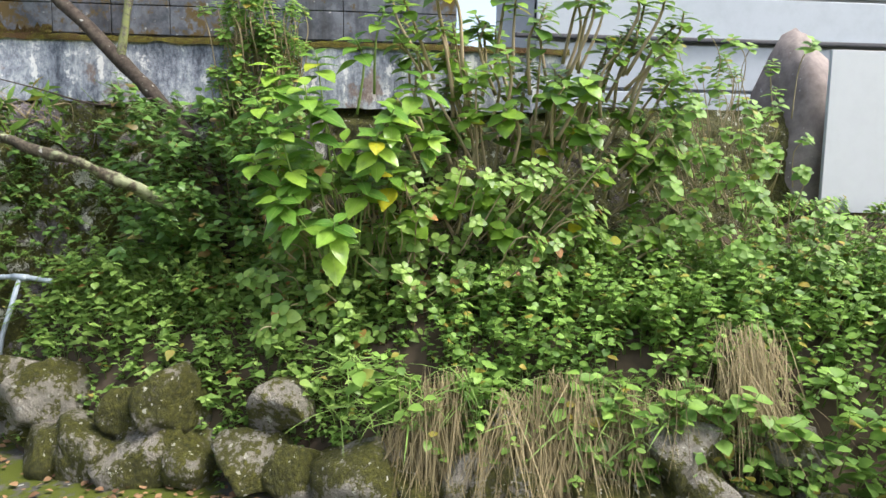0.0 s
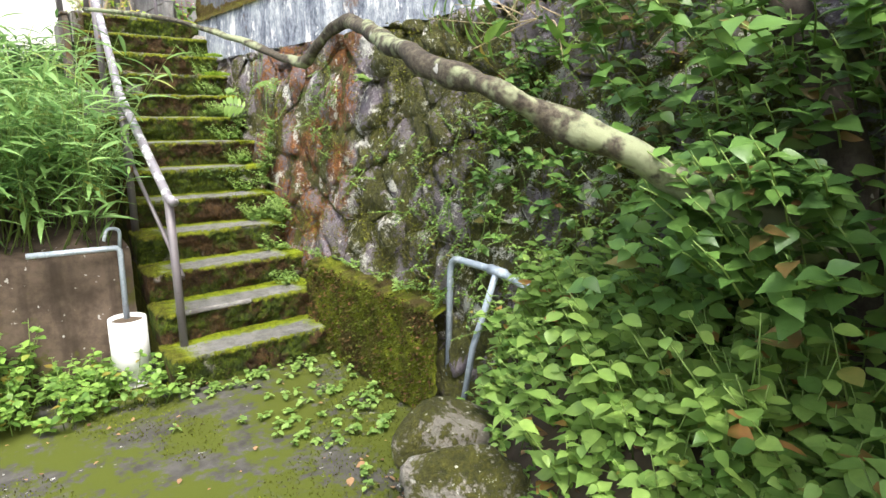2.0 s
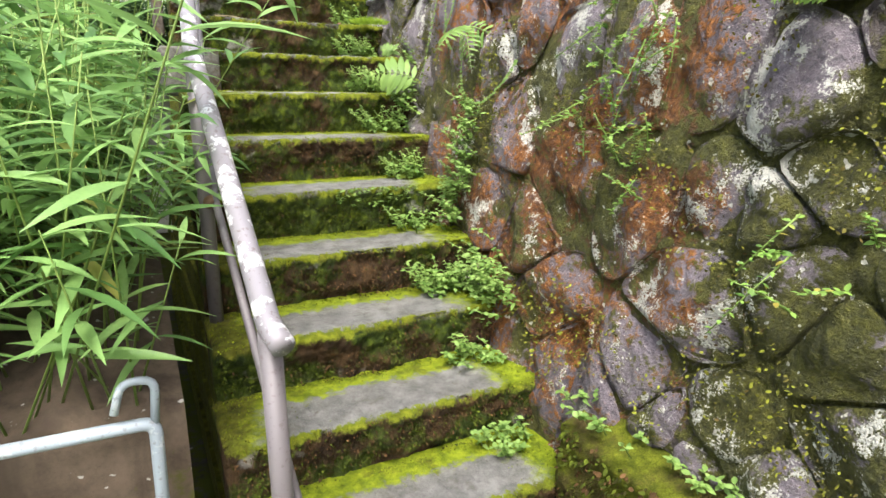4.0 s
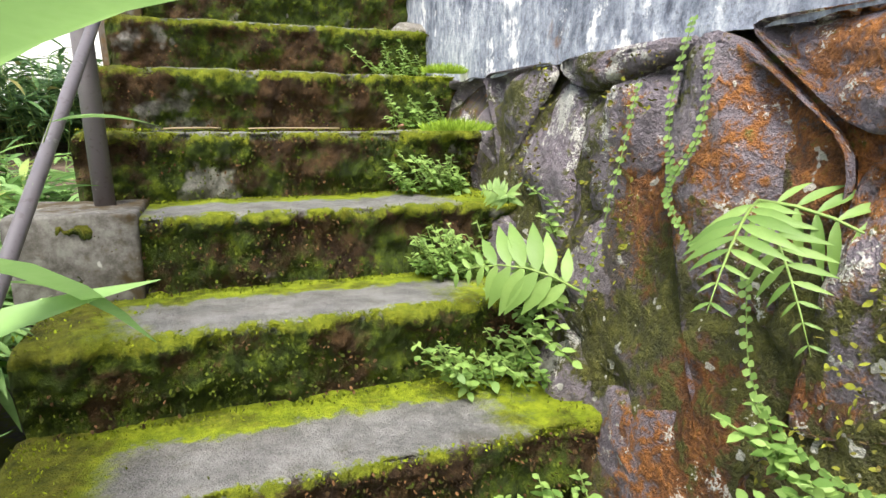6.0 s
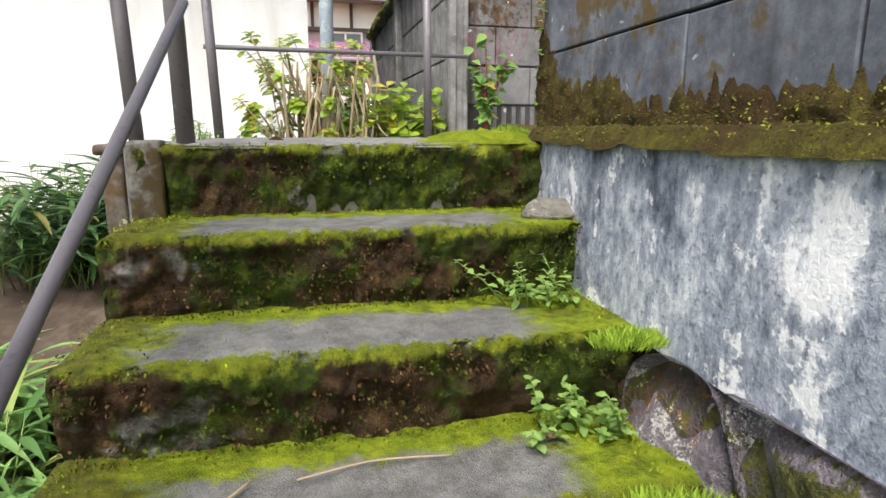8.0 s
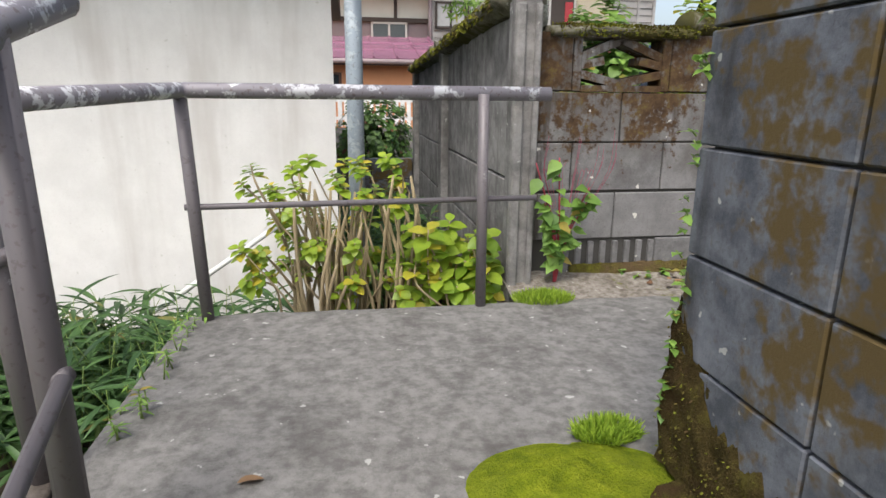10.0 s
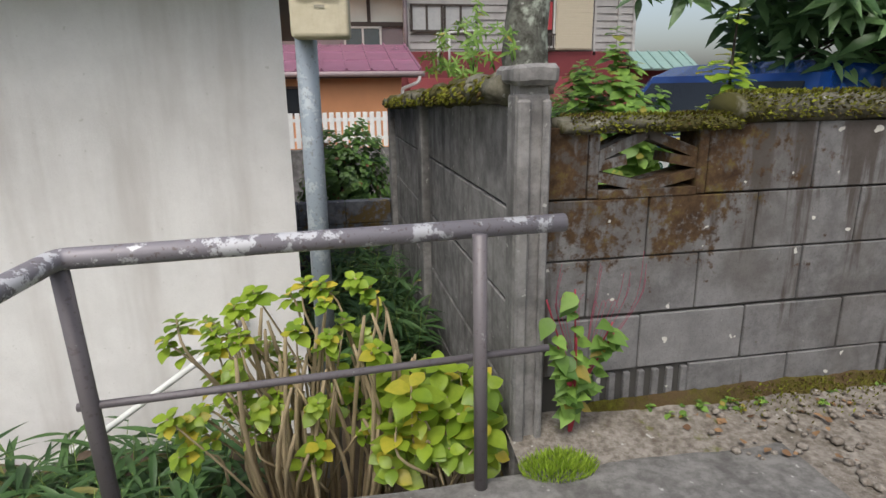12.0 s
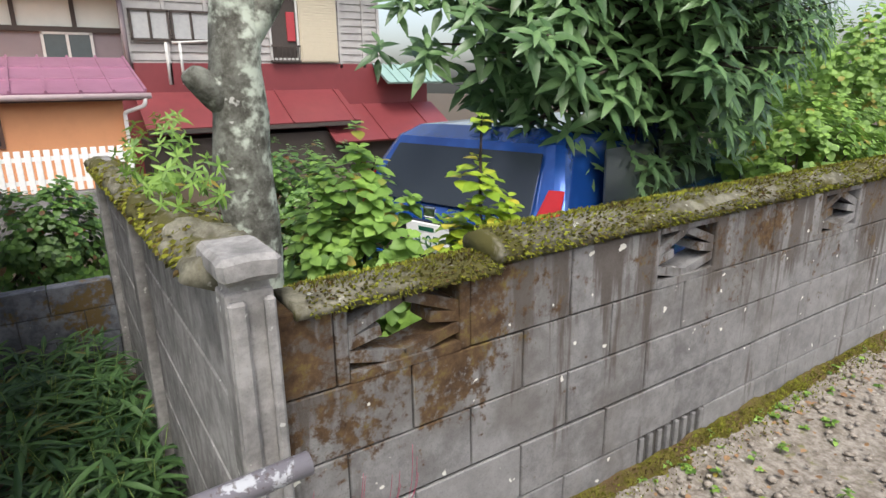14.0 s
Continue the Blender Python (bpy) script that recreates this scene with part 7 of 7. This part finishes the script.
def stair_moss():
    st = bpy.data.objects["stairs"]
    pos, tips, fpos, ftips = [], [], [], []
    for k in range(1, STEPS + 1):
        z, y0 = k * RISE, (k - 1) * GO
        left, right = -2.57 + 0.016 * (k - 1), wall_x(z) + 0.02
        n = 1500
        x, dz = RNG.uniform(left + 0.01, right, n), RNG.uniform(-RISE + 0.005, -0.012, n)
        for a, b in zip(x, dz):
            if noise.noise(Vector((a * 5, b * 9, k * 4.4))) < -0.22:
                continue
            pos.append((a, y0 - 0.004 - 0.022 * noise.noise(Vector((a * 13, (z + b) * 13, k * 3.1))), z + b))
            tips.append((RNG.normal(0, 0.5), -1.0, RNG.normal(-0.35, 0.5)))
        n = 520
        for a in RNG.uniform(left + 0.01, right, n):
            fpos.append((a, y0 + RNG.uniform(-0.012, 0.012), z - RNG.uniform(0.0, 0.02)))
            ftips.append((RNG.normal(0, 0.4), -0.8, RNG.normal(0.3, 0.5)))
        for a in RNG.uniform(left + 0.02, right, 420 if k < STEPS else 0):
            fpos.append((a, y0 + GO - abs(RNG.normal(0, 0.022)), z + 0.002))
            ftips.append((RNG.normal(0, 0.5), -0.5, 1.0))
        for _ in range(260 if k < STEPS else 0):
            fpos.append((RNG.choice((left + abs(RNG.normal(0, 0.1)), right - abs(RNG.normal(0, 0.07)))), y0 + RNG.uniform(0.02, GO), z + 0.002))
            ftips.append((RNG.normal(0, 0.6), RNG.normal(-0.2, 0.6), 1.0))
    hair("riser_moss", pos, tips, (0.006, 0.013), M_HAIR, st, "shaggy brown and green moss on the risers")
    hair("tread_moss", fpos, ftips, (0.005, 0.010), M_FRINGE, st, "bright moss fringe along the treads")


def cap_moss():
    pos, tips = [], []
    for _ in range(24000):
        x, a = RNG.uniform(-1.0, 5.0), RNG.uniform(-0.5, math.pi + 0.5)
        if noise.noise(Vector((x * 3, a, 1.0))) < -0.4:
            continue
        r, zc, h = (0.085, 3.475, 0.35) if x < -0.42 else (0.088, 3.515, 0.62)
        pos.append((x, 4.935 + math.cos(a) * r, zc + math.sin(a) * r * h))
        tips.append((RNG.normal(0, 0.5), math.cos(a) * 0.8 - 0.2, math.sin(a) * 0.8 - 0.2))
    hair("cap_moss", pos, tips, (0.007, 0.016), M_CAPHAIR, bpy.data.objects["wall_north"], "shaggy moss on the cap")
    pos, tips = [], []
    for _ in range(4200):
        y, a = RNG.uniform(5.0, 8.3), RNG.uniform(-0.6, math.pi + 0.6)
        if noise.noise(Vector((y * 3, a, 5.0))) < -0.1:
            continue
        pos.append((-1.14 + math.cos(a) * 0.10, y, 3.60 - 0.035 * (y - 4.7) + math.sin(a) * 0.05))
        tips.append((math.cos(a) * 0.7, RNG.normal(0, 0.4), math.sin(a) * 0.5 - 0.5))
    hair("cap_moss", pos, tips, (0.008, 0.024), M_CAPHAIR, bpy.data.objects["fence"], "moss hanging over the coping")
    n = 5000
    y = RNG.uniform(-4.5, 3.44, n)
    pos = np.stack([-1.272 + RNG.uniform(0, 0.06, n), y, 2.50 + RNG.uniform(-0.02, 0.02, n)], 1)
    tips = np.stack([np.full(n, -0.8), RNG.normal(0, 0.5, n), RNG.normal(0.1, 0.6, n)], 1)
    hair("ledge_moss", pos, tips, (0.004, 0.009), M_CAPHAIR, bpy.data.objects["trim"])
    n = 3600
    y, z = RNG.uniform(-1.17, 0.26, n), RNG.uniform(0.03, 0.6, n)
    pos = np.stack([np.full(n, -1.615) + RNG.normal(0, 0.006, n), y, z], 1)
    tips = np.stack([np.full(n, -0.9), RNG.normal(0, 0.6, n), RNG.normal(-0.3, 0.5, n)], 1)
    hair("plinth_moss", pos, tips, (0.010, 0.024), M_HAIR, bpy.data.objects["wall_plinth"], "shaggy moss on the plinth")
    # moss cushions between the stones of the retaining wall
    pos, tips = [], []
    for _ in range(34000):
        y, z = RNG.uniform(-3.0, 2.9), RNG.uniform(0.5, 2.08)
        if noise.noise(Vector((y * 3.1, z * 3.1, 7.0))) < (0.20 if y > 0.1 else -0.02):
            continue
        pos.append((wall_x(z) + RNG.uniform(-0.020, 0.006), y, z))
        tips.append((-0.9, RNG.normal(0, 0.6), RNG.normal(0, 0.6)))
    hair("wall_moss", pos, tips, (0.007, 0.015), M_CAPHAIR, bpy.data.objects["wall_east"], "moss cushions between the stones")
    # moss lawn patches in the yard
    pos = []
    for _ in range(16000):
        x, y = RNG.uniform(-3.6, -1.6), RNG.uniform(-1.9, 0.3)
        if noise.noise(Vector((x * 1.6, y * 1.6, 2.0))) + 0.25 * (x + 2.5) < -0.05:
            continue
        pos.append((x, y, -0.004))
    n = len(pos)
    hair("yard_moss", pos, np.stack([RNG.normal(0, 0.6, n), RNG.normal(0, 0.6, n), np.ones(n)], 1), (0.006, 0.014), M_YARDHAIR, bpy.data.objects["ground"], "bright moss tufts in the yard")


def block_moss():
    """Brown and olive moss along the foot of the dark block wall, climbing at its end."""
    v, f, pos, tips = [], [], [], []
    nu, nv = 420, 16
    for i in range(nu + 1):
        y = -1.6 + 5.158 * i / nu
        n = noise.noise(Vector((y * 4.0, 2.0, 0.0))) + 0.6 * noise.noise(Vector((y * 17.0, 5.0, 0.0)))
        h = max(0.03, 0.085 + 0.07 * n + 0.26 * math.exp(-(3.558 - y) / 0.22) + 0.05 * noise.noise(Vector((y * 45.0, 1.0, 0.0))))
        for j in range(nv + 1):
            z = 2.50 + h * j / nv
            d = 0.018 * (1 - (j / nv) ** 2) + 0.012 * noise.noise(Vector((y * 30.0, z * 30.0, 4.0))) - 0.003
            v.append((-1.186 - d, y, z))
            if RNG.uniform() < 0.55 and d > 0.003:
                pos.append((-1.187 - d, y, z))
                tips.append((-0.8, RNG.normal(0, 0.6), RNG.normal(-0.2, 0.6)))
    for i in range(nu):
        for j in range(nv):
            k = i * (nv + 1) + j
            f.append((k, k + 1, k + nv + 2, k + nv + 1))
    mat = moss_material("block_foot_moss", (0.03, 0.025, 0.008), (0.08, 0.058, 0.02), (0.14, 0.125, 0.028), (0.065, 0.04, 0.018))
    ob = piece("moss_band", mesh_of("moss_band", v, f), mat, bpy.data.objects["wall_blocks"], "brown and olive moss along the foot of the blocks")
    hair("block_moss", pos, tips, (0.004, 0.009), M_CAPHAIR, ob)


verge()
stair_moss()
cap_moss()
block_moss()
